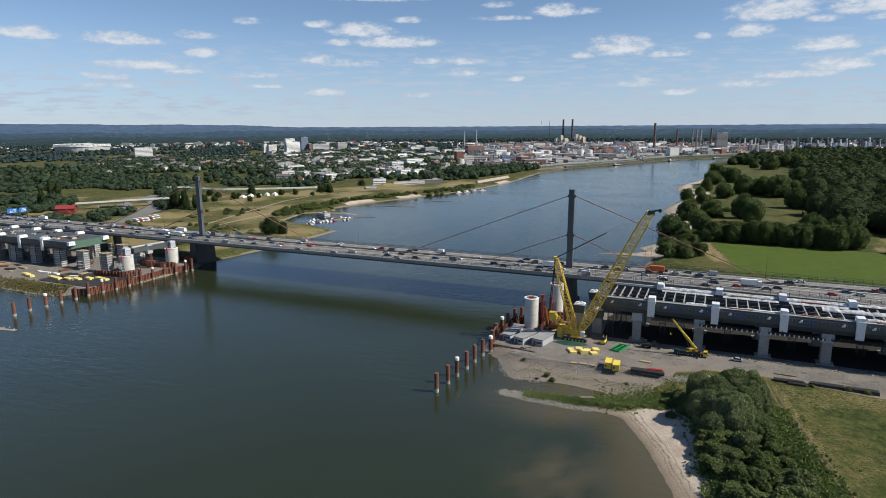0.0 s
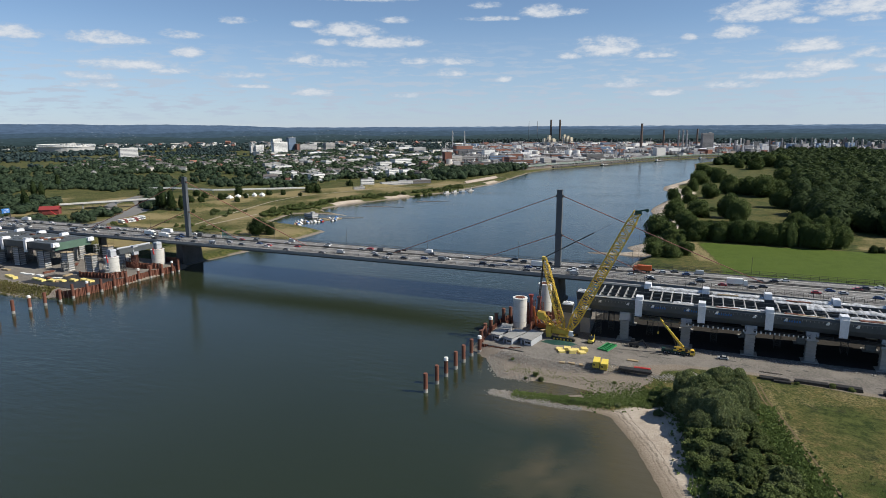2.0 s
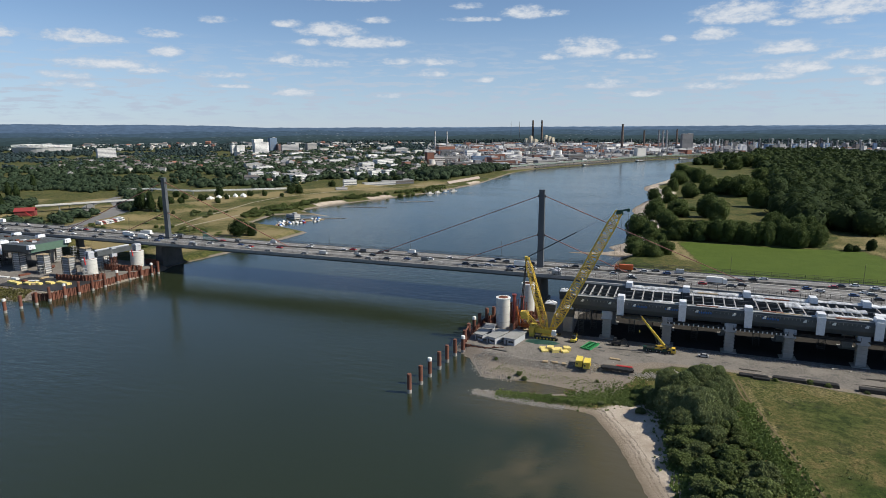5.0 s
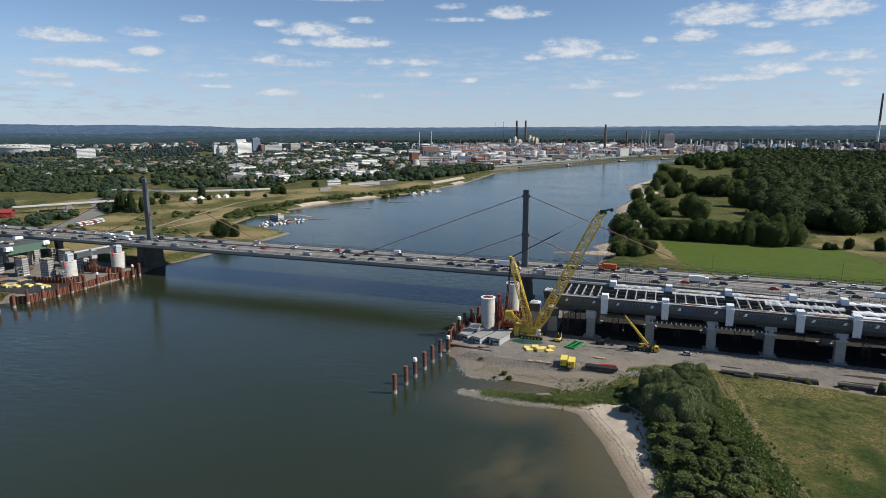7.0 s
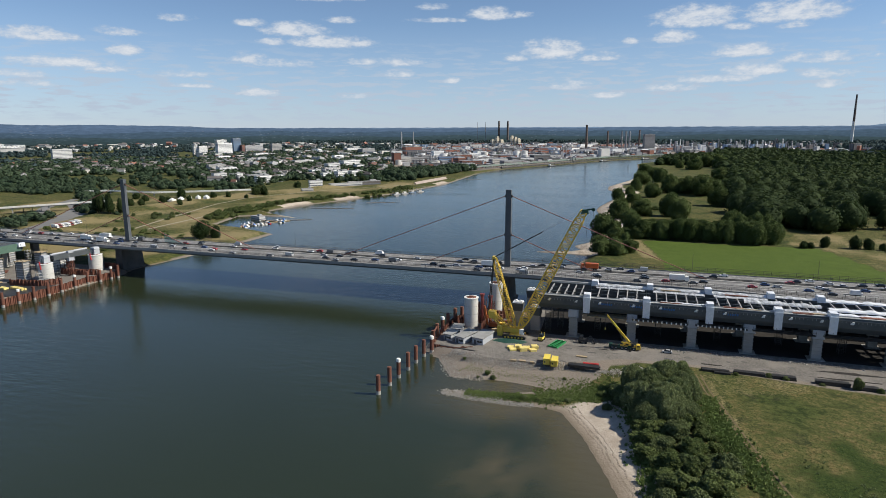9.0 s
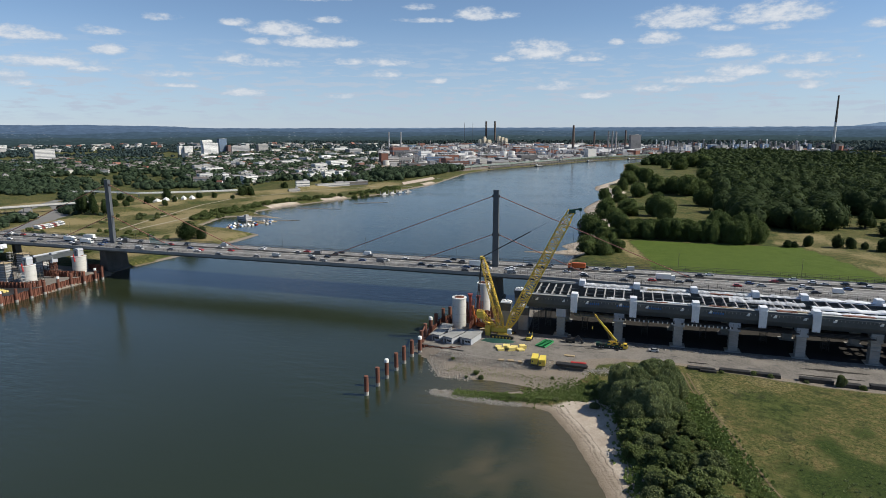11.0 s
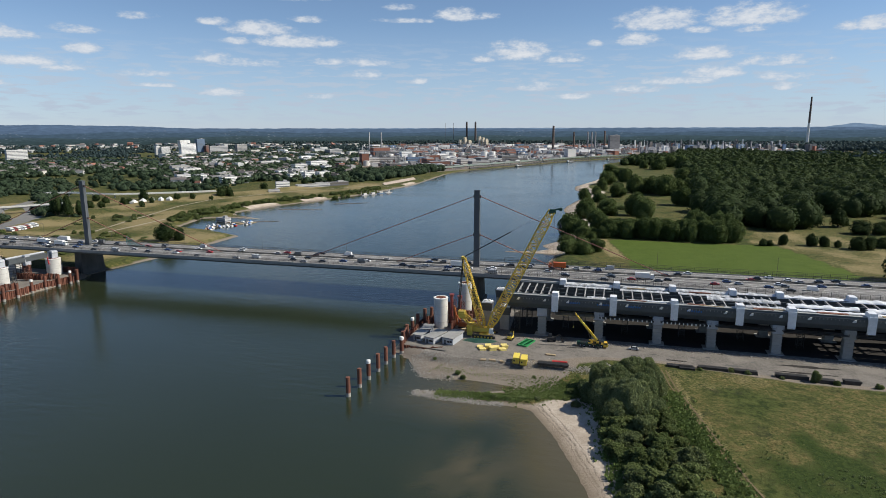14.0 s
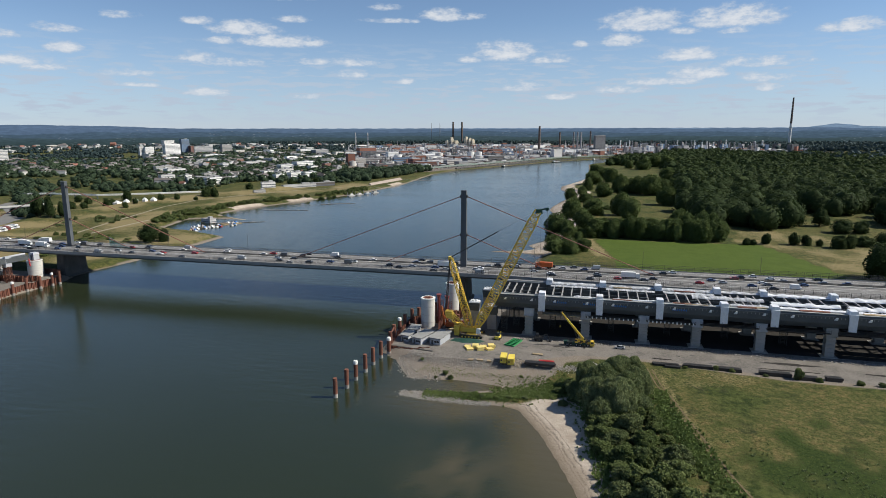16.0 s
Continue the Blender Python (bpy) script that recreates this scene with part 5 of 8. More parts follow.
for x, y, n in ((105.5, -90.0, 10.5), (118, -88.6, 12), (130, -88.8, 10), (147, -89.2, 12), (158, -91, 8), (168, -89.5, 6), (108, -91.6, 6)):
    stack(x, y, 3, n, 0.8, 0.75, dark_steel, "dark steel girders stacked along the site road", "girder_stack", group="girder stacks", turn=-1, rows=2)

fork = thing("forklift", "yellow forklift loader on the yard", "forklift", at=pose(32.2, -72.8, 2.6, 0, 0, 80))
part("body", Shape().box(0, 0, 0.5, 3.6, 2.2, 1.2, top=(0.95, 0.95)), bright_yellow, fork)
part("cab", Shape().box(-0.2, 0, 1.7, 1.6, 1.7, 1.4, top=(0.9, 0.9)), glass_dark, fork)
part("mast", Shape().box(2.1, -0.7, 0.2, 0.2, 0.2, 3.2).box(2.1, 0.7, 0.2, 0.2, 0.2, 3.2), bright_yellow, fork)
for wx in (-1.2, 1.2):
    for wy in (-1.1, 1.1):
        part("wheel", Shape().tube((wx, wy - 0.2, 0.6), (wx, wy + 0.2, 0.6), 0.6, 12), black_rubber, fork)
tele = thing("digger", "dark wheeled digger in the shade of the viaduct", "digger", at=pose(51.0, -70.5, 2.6, 0, 0, 5))
part("body", Shape().box(0, 0, 0.9, 4.4, 2.4, 1.1, top=(0.95, 0.95)), dark_steel, tele)
part("cab", Shape().box(-0.6, 0.5, 2.0, 1.6, 1.3, 1.5, top=(0.85, 0.9)), glass_dark, tele)
part("arm", Shape().beam((1.2, -0.5, 1.8), (3.6, -0.5, 3.6), 0.4, 0.5).beam((3.6, -0.5, 3.6), (5.2, -0.5, 0.8), 0.35, 0.4), dark_steel, tele)
part("bucket", Shape().box(5.3, -0.5, 0.1, 0.9, 1.2, 0.8, top=(0.6, 1)), dark_steel, tele)
for wx in (-1.4, 1.4):
    for wy in (-1.1, 1.1):
        part("wheel", Shape().tube((wx, wy - 0.25, 0.6), (wx, wy + 0.25, 0.6), 0.6, 12), black_rubber, tele)
van = build_car("estate", CAR_PAINTS[1], "silver estate car parked on the site road")
van.matrix_world = pose(87.6, -72.5, 2.62, 0, 0, 178)
van["group"] = "site vehicles"

# red filling tubes and a small rig between the pylon bases
for x, y in ((-0.8, -56.0), (4.0, -58.5)):
    t = thing("filling_tube", "red steel filling tube with lattice frame beside the pylon base", "tube", "red filling tubes")
    part("tube", Shape().cyl(x, y, 2.5, 16.5, 0.75, 0.75, 14), tube_red, t)
    part("funnel", Shape().cyl(x, y, 16.5, 18.0, 0.8, 1.35, 14), tube_red, t)
    part("frame", lattice((x + 1.6, y, 2.5), (x + 1.6, y, 15.5), 1.3, 1.3, 9, 0.08, 0.06, Vector((1, 0, 0))), rust, t)
rig = thing("drill_rig", "orange drilling rig with raised mast in the cofferdam", "drill rig")
rig_orange = material("rig_orange", (0.55, 0.16, 0.04), (0.40, 0.11, 0.03), rough=0.5)
part("tracks", Shape().box(6.5, -62.5, 2.6, 4.5, 0.8, 0.8).box(6.5, -59.8, 2.6, 4.5, 0.8, 0.8), dark_steel, rig)
part("body", Shape().box(6.5, -61.2, 3.4, 4.0, 2.8, 1.8, top=(0.95, 0.95)), rig_orange, rig)
part("mast", Shape().beam((3.6, -61.2, 3.5), (1.8, -61.2, 13.5), 0.6, 0.7), rig_orange, rig)
part("arm", Shape().beam((6.0, -61.2, 5.0), (2.6, -61.2, 9.0), 0.4, 0.5), rig_orange, rig)
for i, (x, y) in enumerate(((10, -52), (12, -50), (8, -66), (11, -63), (13, -58), (6, -50), (14.5, -64.5))):
    stack(x, y, 3, 2.6, 0.6, 0.6, (rust, rig_orange, timber)[i % 3], "mixed site material stacked beside the cofferdam", "material_pile", group="material piles", turn=i * 25, rows=2)

# wet mud and oil stains on the site road
rp = random.Random(12)
for x, y, n, w in ((105, -81.5, 9, 1.8), (127, -81.6, 8, 2.2), (136, -75.4, 2.6, 1.6), (157, -75.5, 26, 3.0), (155, -83, 27, 1.4), (96, -76, 3, 1.2), (118, -74, 2.5, 1.2), (88, -80, 4, 1.2), (91, -73, 4, 1.4), (46, -80, 3.4, 2.2), (56, -82, 5, 1.0), (36, -93, 5, 1.4), (66, -80, 5, 0.9), (62, -76.5, 9, 0.9), (112, -76, 2, 1.2), (148, -71, 3, 1.6), (190, -80, 14, 1.8), (44, -96, 5, 1.2), (28, -95, 5, 1.0)):
    ring = []
    for i in range(18):
        a = 2 * math.pi * i / 18
        k = rp.uniform(0.6, 1.15)
        ring.append((x + math.cos(a) * n / 2 * k, y + math.sin(a) * w / 2 * k))
    single("mud_patch", Shape().prism(ring, 2.2, max(ground_at(qx, qy) for qx, qy in ring) + 0.05 + rp.uniform(0, 0.01)), dark_soil if n > 8 else dark_concrete, "dark wet mud patch on the gravel site road", "mud", group="mud patches")

quay = thing("quay_wall", "dark rusty sheet-pile quay wall below the site huts", "quay")
for i in range(26):
    k = i / 26
    part("sheet_pile", Shape().box(-14 + 20 * k, -93.6 - 2.4 * k - 0.35 * (i % 2), -1.5, 0.8, 0.4, 4.0), (rust, dark_steel)[i % 3 == 0], quay)
part("capping_beam", Shape().beam((-14.4, -93.2, 2.6), (6.4, -95.8, 2.6), 0.9, 0.4), dark_steel, quay)


# ---- the east bank works ----
steel_dull = material("steel_dull", (0.26, 0.27, 0.28), (0.17, 0.175, 0.18), rough=0.6, scale=0.3, fine=2)


def ribbed_column(x, y, z1, label):
    t = thing("formwork_column", label, "column", "formwork columns")
    part("shaft", Shape().box(x, y, 2.6, 6.0, 4.2, z1 - 2.6), steel_dull, t)
    for i in range(8):
        part("waler", Shape().box(x, y, 3.2 + i * (z1 - 4.6) / 7.4, 6.9, 5.1, 0.55), hut_grey if i % 3 == 2 else wall_pale, t)
    for dx in (-3.3, 3.3):
        for dy in (-2.4, 2.4):
            part("corner_prop", Shape().box(x + dx, y + dy, 2.6, 0.35, 0.35, z1 - 2.0), rail_grey, t)
    part("head_platform", Shape().box(x, y, z1, 7.6, 5.8, 0.2), timber, t)
    rail = Shape()
    for dx in (-3.7, 0, 3.7):
        for dy in (-2.8, 2.8):
            rail.box(x + dx, y + dy, z1 + 0.2, 0.1, 0.1, 1.1)
    for dy in (-2.8, 2.8):
        rail.beam((x - 3.7, y + dy, z1 + 1.25), (x + 3.7, y + dy, z1 + 1.25), 0.09, 0.09)
    part("head_rail", rail, rail_grey, t)


for x, y, z in ((-334, -61, 16), (-308, -62.5, 16.5), (-358, -61.5, 16), (-386, -61, 16.5), (-364, -30, 16), (-330, -32, 15.5), (-308, -36, 13), (-408, -62, 15)):
    ribbed_column(x, y, z, "white and grey formwork column standing on the east yard")


def make_east_viaduct():
    via = thing("viaduct", "unfinished dark steel viaduct with white wrapped joints on the east bank", "bridge")
    near, far, low, top = -64.0, -33.0, 15.8, 21.6
    joints = (-345, -372, -398, -424, -452, -490, -560, -700)
    for b, a in zip(joints, joints[1:]):
        for edge, s in ((near, 1), (far, -1)):
            prof = [(edge, low + 1.5), (edge, top), (edge + s * 4.5, top), (edge + s * 4.5, low), (edge + s * 1.2, low)]
            part("edge_girder", Shape().along_x(prof if s > 0 else prof[::-1], [(a + 0.1, 0, 0, 1), (b - 0.1, 0, 0, 1)]), girder_paint, via, "dark grey box girder")
        part("deck_plate", Shape().slab(a + 0.1, b - 0.1, near + 4.5, far - 4.5, top - 0.5, top - 0.1), girder_paint, via, "dark deck plate")
        for i in range(1, 5):
            part("deck_rib", Shape().slab(a + (b - a) * i / 5 - 0.2, a + (b - a) * i / 5 + 0.2, near + 4.5, far - 4.5, top - 0.08, top + 0.35), girder_paint, via)
    for x in joints[1:5]:
        for y in (near + 2, far - 2):
            part("joint_cover", Shape().box(x, y, top, 3.6, 6.0, 1.8, top=(0.85, 0.85)).box(x, y - 2.9 if y < -50 else y + 2.9, top - 7.5, 2.6, 0.8, 8.6), white_sheet, via, "pale wrapped joint cover")
    part("end_frame", Shape().slab(-345.2, -344.4, near + 2, far - 2, low + 0.5, top), material("primer_green", (0.09, 0.16, 0.12), (0.07, 0.12, 0.09), rough=0.6), via, "pale green end frame")
    for y in (near + 2, far - 2):
        part("end_clamp", Shape().box(-344, y, top - 2.5, 2.5, 5.0, 2.8, top=(0.9, 0.9)).box(-342.6, y, top - 1.8, 0.4, 2.4, 1.4), white_sheet, via)
    for x in (-362, -388, -414, -440, -470, -520, -580):
        for y in (-61, -36):
            part("pier", Shape().box(x, y, 2, 4.2, 3.6, 13.8), concrete, via, "grey concrete pier")


make_east_viaduct()
rk = random.Random(5)
for i in range(34):
    x, y = rk.uniform(-470, -350), rk.uniform(-58, -38)
    stack(x, y, 2, rk.uniform(2, 6), 0.8, 0.5, rk.choice((white_sheet, dark_steel, timber, hut_grey, rust)), "site material lying on the east viaduct deck", "material_pile", group="material piles", turn=rk.uniform(-8, 98), rows=rk.choice((1, 2)), z=21.5)
link = thing("launching_girder", "grey launching girder between the wrapped pylon heads", "girder")
part("main_beam", Shape().beam((-293, -53, 17.5), (-290, -28, 17.5), 2.6, 3.0), girder_paint, link)
part("pipe", Shape().tube((-294.6, -53, 19.6), (-291.6, -28, 19.6), 0.7, 10), hut_grey, link, "pale wrapped pipe")
part("middle_hood", Shape().box(-291.5, -41, 13.5, 2.2, 4.2, 6.8, top=(0.9, 0.9)), hut_grey, link, "pale wrapped hood")
for dx in (-2, 1.5):
    part("trestle_leg", lattice((-291 + dx, -42, 3), (-291 + dx, -42, 14), 1.6, 1.6, 7, 0.14, 0.09, Vector((1, 0, 0))), rust, link, "dull red lattice trestle")
for i, (x, y) in enumerate(((-300, -82), (-306, -86), (-312, -88), (-320, -90), (-326, -89), (-294, -79), (-288, -80), (-345, -92), (-352, -90))):
    stack(x, y, 3, 7.0, 0.9, 0.7, formwork_yellow, "stack of pale yellow formwork beams on the east yard", "formwork_stack", group="formwork stacks", turn=-8, rows=2, z=3.2)
for i, (x, y) in enumerate(((-375, -78), (-380, -84), (-395, -80), (-402, -75), (-390, -90), (-340, -72), (-318, -74), (-322, -50), (-345, -48))):
    stack(x, y, 4, 7.0, 0.6, 0.5, (timber, dark_steel, rust)[i % 3], "mixed timber and steel stacked on the east yard", "material_pile", group="material piles", turn=i * 17, rows=2, z=3.2)
rc = random.Random(31)
for i in range(26):
    x, y = rc.uniform(-440, -285), rc.uniform(-70, -20)
    h = rc.uniform(4, 12)
    sc = Shape()
    for ux in (-1.4, 1.4):
        for uy in (-1.4, 1.4):
            sc.box(x + ux, y + uy, 3.1, 0.2, 0.2, h)
    for z in np.arange(5, 3 + h, 2):
        for uy in (-1.4, 1.4):
            sc.beam((x - 1.4, y + uy, z), (x + 1.4, y + uy, z), 0.14, 0.14).beam((x - 1.4, y + uy, z - 1.9), (x + 1.4, y + uy, z), 0.1, 0.1)
        sc.slab(x - 1.5, x + 1.5, y - 1.5, y + 1.5, z, z + 0.1)
    single("scaffold_tower", sc, (rail_grey, fascia_paint)[i % 2], "grey steel scaffold tower among the formwork columns", "scaffold", group="scaffold towers")
for i in range(14):
    x, y = rc.uniform(-420, -300), rc.uniform(-95, -66)
    stack(x, y, 3, rc.uniform(3, 8), 0.7, 0.6, rc.choice((timber, rust, dark_steel, white_paint)), "site material lying on the east yard", "material_pile", group="material piles", turn=rc.uniform(-20, 20), rows=rc.choice((1, 2)), z=3.15)
single("work_platform", Shape().prism([(-330, -97), (-284, -97), (-276, -88), (-276, -66), (-300, -68), (-330, -75)], 2.6, 3.5), dark_steel, "dark boarded work platform behind the cofferdam", "platform")


# ---- plants ----
def crown_radius(d, big, small, deep):
    """How far the crown bulges in each direction: a few large billows of uneven size, with small ones riding on them."""
    out = np.full(len(d), 1.1 - deep[0] - deep[1])
    for centres, wide, amount in ((big, 0.85, deep[0]), (small, 0.38, deep[1])):
        size = 0.45 + 0.55 * (np.arange(len(centres)) * 0.618 % 1)
        angle = np.arccos(np.clip(d @ centres.T, -1, 1))
        out += amount * (size * np.sqrt(np.clip(1 - (angle / (wide * (0.6 + 0.5 * size))) ** 2, 0, 1))).max(1)
    return out


def leaf_crown(height, width, count, size, seed, base=-0.2, billows=(9, 44), deep=(0.34, 0.2), ruffle=0.5, hang=0.0, full=3.2, rings=(12, 8), narrow=0.0):
    """Corners and faces of a crown: one billowing body thick with leaf clumps. hang turns the clumps downwards, full squares off the skirt, narrow draws in the top."""
    r = np.random.RandomState(seed)

    def ways(n, low):
        d = r.normal(size=(n * 4 + 20, 3))
        d /= np.linalg.norm(d, axis=1)[:, None]
        return d[d[:, 2] > low][:n]

    big, small = ways(billows[0], -0.9), ways(billows[1], -0.9)
    half = height * (1 - base) / 2
    axes = np.array((width / 2, width / 2, half))

    def place(d, k):
        q = np.where(d[:, 2] < 0.1, full, 2.15)[:, None]
        p = d / (np.abs(d) ** q).sum(1)[:, None] ** (1 / q)
        p = p * (crown_radius(d, big, small, deep) * k)[:, None] * axes
        p[:, :2] *= (1 - narrow * np.clip(p[:, 2] / half, -0.3, 1))[:, None]
        return p + np.array((0, 0, height * base + half))

    d = ways(count, -0.85)
    count = len(d)
    c = place(d, 1.02 - 0.20 * r.rand(count) ** 2.2)
    n = d + r.normal(size=(count, 3)) * ruffle
    n /= np.linalg.norm(n, axis=1)[:, None]
    t = np.cross(n, r.normal(size=(count, 3)))
    t /= np.linalg.norm(t, axis=1)[:, None]
    if hang:
        t = t * (1 - hang) + np.array((0, 0, -hang))
        t /= np.linalg.norm(t, axis=1)[:, None]
    b = np.cross(n, t)
    s = size * r.uniform(0.55, 1.35, count)[:, None]
    long, slim = 0.55 + 0.35 * hang, 0.45 - 0.16 * hang
    v = np.stack((c - t * s * long, c + b * s * slim + n * s * 0.12, c + t * s * long, c - b * s * slim + n * s * 0.12), 1).reshape(-1, 3)
    f = np.arange(count * 4).reshape(-1, 4)
    m, k = rings
    u = np.pi * (np.arange(k) + 0.5) / k
    a = 2 * np.pi * np.arange(m) / m
    ball = np.stack((np.outer(np.sin(u), np.cos(a)), np.outer(np.sin(u), np.sin(a)), np.outer(np.cos(u), np.ones(m))), 2).reshape(-1, 3)
    cell = np.array([(j * m + i, (j + 1) * m + i, (j + 1) * m + (i + 1) % m, j * m + (i + 1) % m) for j in range(k - 1) for i in range(m)])
    return np.concatenate((v, place(ball, 0.86))), np.concatenate((f, cell + len(v)))


def crown_limbs(height, width, seed):
    """Where the main limbs of a tree end."""
    r = random.Random(seed)
    return [(width * 0.3 * math.cos(i * 2.4), width * 0.3 * math.sin(i * 2.4), height * r.uniform(0.45, 0.8)) for i in range(7)]


def trunk_shape(height, width, seed):
    r = random.Random(seed)
    s = Shape()
    girth = height * 0.022 + 0.08
    s.cyl(0, 0, -0.4, height * 0.35, girth, girth * 0.72, 8).tube((0, 0, height * 0.35), (r.uniform(-0.3, 0.3), r.uniform(-0.3, 0.3), height * 0.7), girth * 0.72, 7, girth * 0.3)
    for x, y, z in crown_limbs(height, width, seed):
        s.tube((0, 0, min(z, height * 0.6) * r.uniform(0.5, 0.8)), (x, y, z), girth * 0.4, 5, girth * 0.12)
    return s


leaves_bush = leaf_material("leaves_bush", (0.07, 0.10, 0.032), (0.20, 0.24, 0.095), 0.5, 0.4)
leaves_grove = leaf_material("leaves_grove", (0.062, 0.092, 0.030), (0.135, 0.172, 0.062), 0.2, 0.3)
leaves_pale = leaf_material("leaves_pale", (0.085, 0.115, 0.045), (0.19, 0.215, 0.10))


class Plants:
    """Tree moulds that share their meshes."""

    def __init__(self):
        self.moulds = {}

    def mould(self, kind, k, height, width, count, size, mat, **form):
        key = (kind, k)
        if key not in self.moulds:
            v, f = leaf_crown(height, width, count, size, k * 17 + len(kind), **form)
            self.moulds[key] = (fast_mesh(kind + "_crown", v, f, mat), trunk_shape(height, width, k).mesh(kind + "_trunk", bark))
        return self.moulds[key]

    def put(self, meshes, name, label, category, group, x, y, z, turn, sx, sz):
        t = new(name)
        t.matrix_world = pose(x, y, z, 0, 0, turn) @ Matrix.Diagonal((sx, sx, sz, 1))
        tagged(t, label, category, group)
        a, b = new("crown", meshes[0]), new("trunk", meshes[1])
        a.parent = b.parent = t
        return t


plants = Plants()



def plant(kind, x, y, height, width=None, seed=0):
    """One tree or bush of a kind, standing on the ground."""
    r = random.Random(seed * 7919 + int(x * 13 + y * 7))
    k = r.randrange(4)
    width = width or height * 0.85
    z = ground_at(x, y)
    turn = r.uniform(0, 360)
    if kind == "willow":
        m = plants.mould("willow", k, 14, 13, 11000, 0.62, leaves_willow, base=-0.25, billows=(16, 110), deep=(0.36, 0.30), hang=0.6, ruffle=1.3, rings=(18, 12))
        return plants.put(m, "willow_tree", "full green willow tree with dense hanging foliage", "tree", "riverbank trees", x, y, z, turn, width / 13, height / 14)
    if kind == "bush":
        if seed % 3 == 1:
            m = plants.mould("shrub", k, 4, 5, 2200, 0.36, leaves_pale, base=-0.2, billows=(9, 44), deep=(0.42, 0.28), hang=0.35, ruffle=1.1)
            return plants.put(m, "shrub", "pale green shrub with feathery foliage on the river bank", "bush", "riverbank shrubs", x, y, z, turn, width / 5, height / 4)
        m = plants.mould("bush", k, 4, 5, 2200, 0.36, leaves_bush, base=-0.2, billows=(9, 44), deep=(0.42, 0.28), ruffle=1.1)
        return plants.put(m, "bush", "round green bush growing on the river bank", "bush", "riverbank bushes", x, y, z, turn, width / 5, height / 4)
    if kind == "tree":
        m = plants.mould("tree", k, 16, 13, 2400, 0.72, leaves_forest, base=-0.22, deep=(0.4, 0.28), ruffle=0.9)
        return plants.put(m, "tree", "dark green broadleaf tree in full leaf", "tree", "broadleaf trees", x, y, z, turn, width / 13, height / 16)
    if kind == "grove":
        m = plants.mould("grove", k, 16, 15, 3600, 0.74, leaves_grove, base=-0.22, billows=(12, 70), deep=(0.42, 0.3), ruffle=1.0)
        return plants.put(m, "tree", "broad mid-green tree standing on the river meadow", "tree", "meadow trees", x, y, z, turn, width / 15, height / 16)
    if kind == "belt":
        m = plants.mould("belt", k, 18, 11, 3000, 0.74, leaves_grove, base=-0.15, billows=(14, 80), deep=(0.42, 0.3), full=3.0, ruffle=1.0)
        return plants.put(m, "tree", "upright mid-green tree in the shelter belt behind the field", "tree", "shelter belt trees", x, y, z, turn, width / 11, height / 18)
    if kind == "poplar":
        m = plants.mould("poplar", k, 20, 8, 1800, 0.7, leaves_forest, base=0.02, billows=(12, 60), full=3.0, narrow=0.3)
        return plants.put(m, "poplar_tree", "tall narrow dark green poplar tree", "tree", "poplar trees", x, y, z, turn, width / 8, height / 20)


def scatter(outline, spacing, rng, keep=lambda x, y: True):
    pts = np.array(outline)
    (x0, y0), (x1, y1) = pts.min(0), pts.max(0)
    spots = []
    x = x0
    while x < x1:
        y = y0
        while y < y1:
            spots.append((x + rng.uniform(-0.45, 0.45) * spacing, y + rng.uniform(-0.45, 0.45) * spacing))
            y += spacing
        x += spacing
    s = np.array(spots)
    ok = outline_distance(s[:, 0], s[:, 1], outline) > 0
    return [p for p, k in zip(spots, ok) if k and keep(*p)]


# trees and scrub on the near bank
for i, (x, y, h, w) in enumerate(((85, -140, 13, 15), (77, -135, 10.5, 13), (91, -138, 8, 10), (88, -130, 11.5, 13), (92, -121, 9.5, 11), (81, -126, 12, 14), (75, -117, 9, 11), (85, -114, 11, 13), (91, -110, 9.5, 10), (70, -123, 5, 9), (79, -146, 7.5, 9))):
    plant("willow", x, y, h, w, i)
for i, (x, y, h, w) in enumerate(((68, -118, 3, 6), (72, -124, 4, 7), (64, -124, 2.4, 5), (70, -131, 3.2, 6), (75, -130, 4, 6), (81, -152, 4, 7), (88, -153, 6, 9), (92, -163, 6, 9),
                                  (86, -171, 4, 8), (101, -170, 5.5, 9), (88, -182, 5, 9), (96, -184, 7, 10),
                                  (92, -194, 7, 10), (100, -195, 7, 10), (108, -192, 5, 9), (97, -206, 7, 10), (106, -206, 6, 10), (104, -218, 6, 10), (112, -216, 5, 9), (84, -190, 4, 7), (90, -204, 5, 8),
                                  (77, -149, 3.4, 6), (110, -228, 6, 10), (98, -230, 5, 8))):
    plant("bush", x, y, h, w, i + 40)
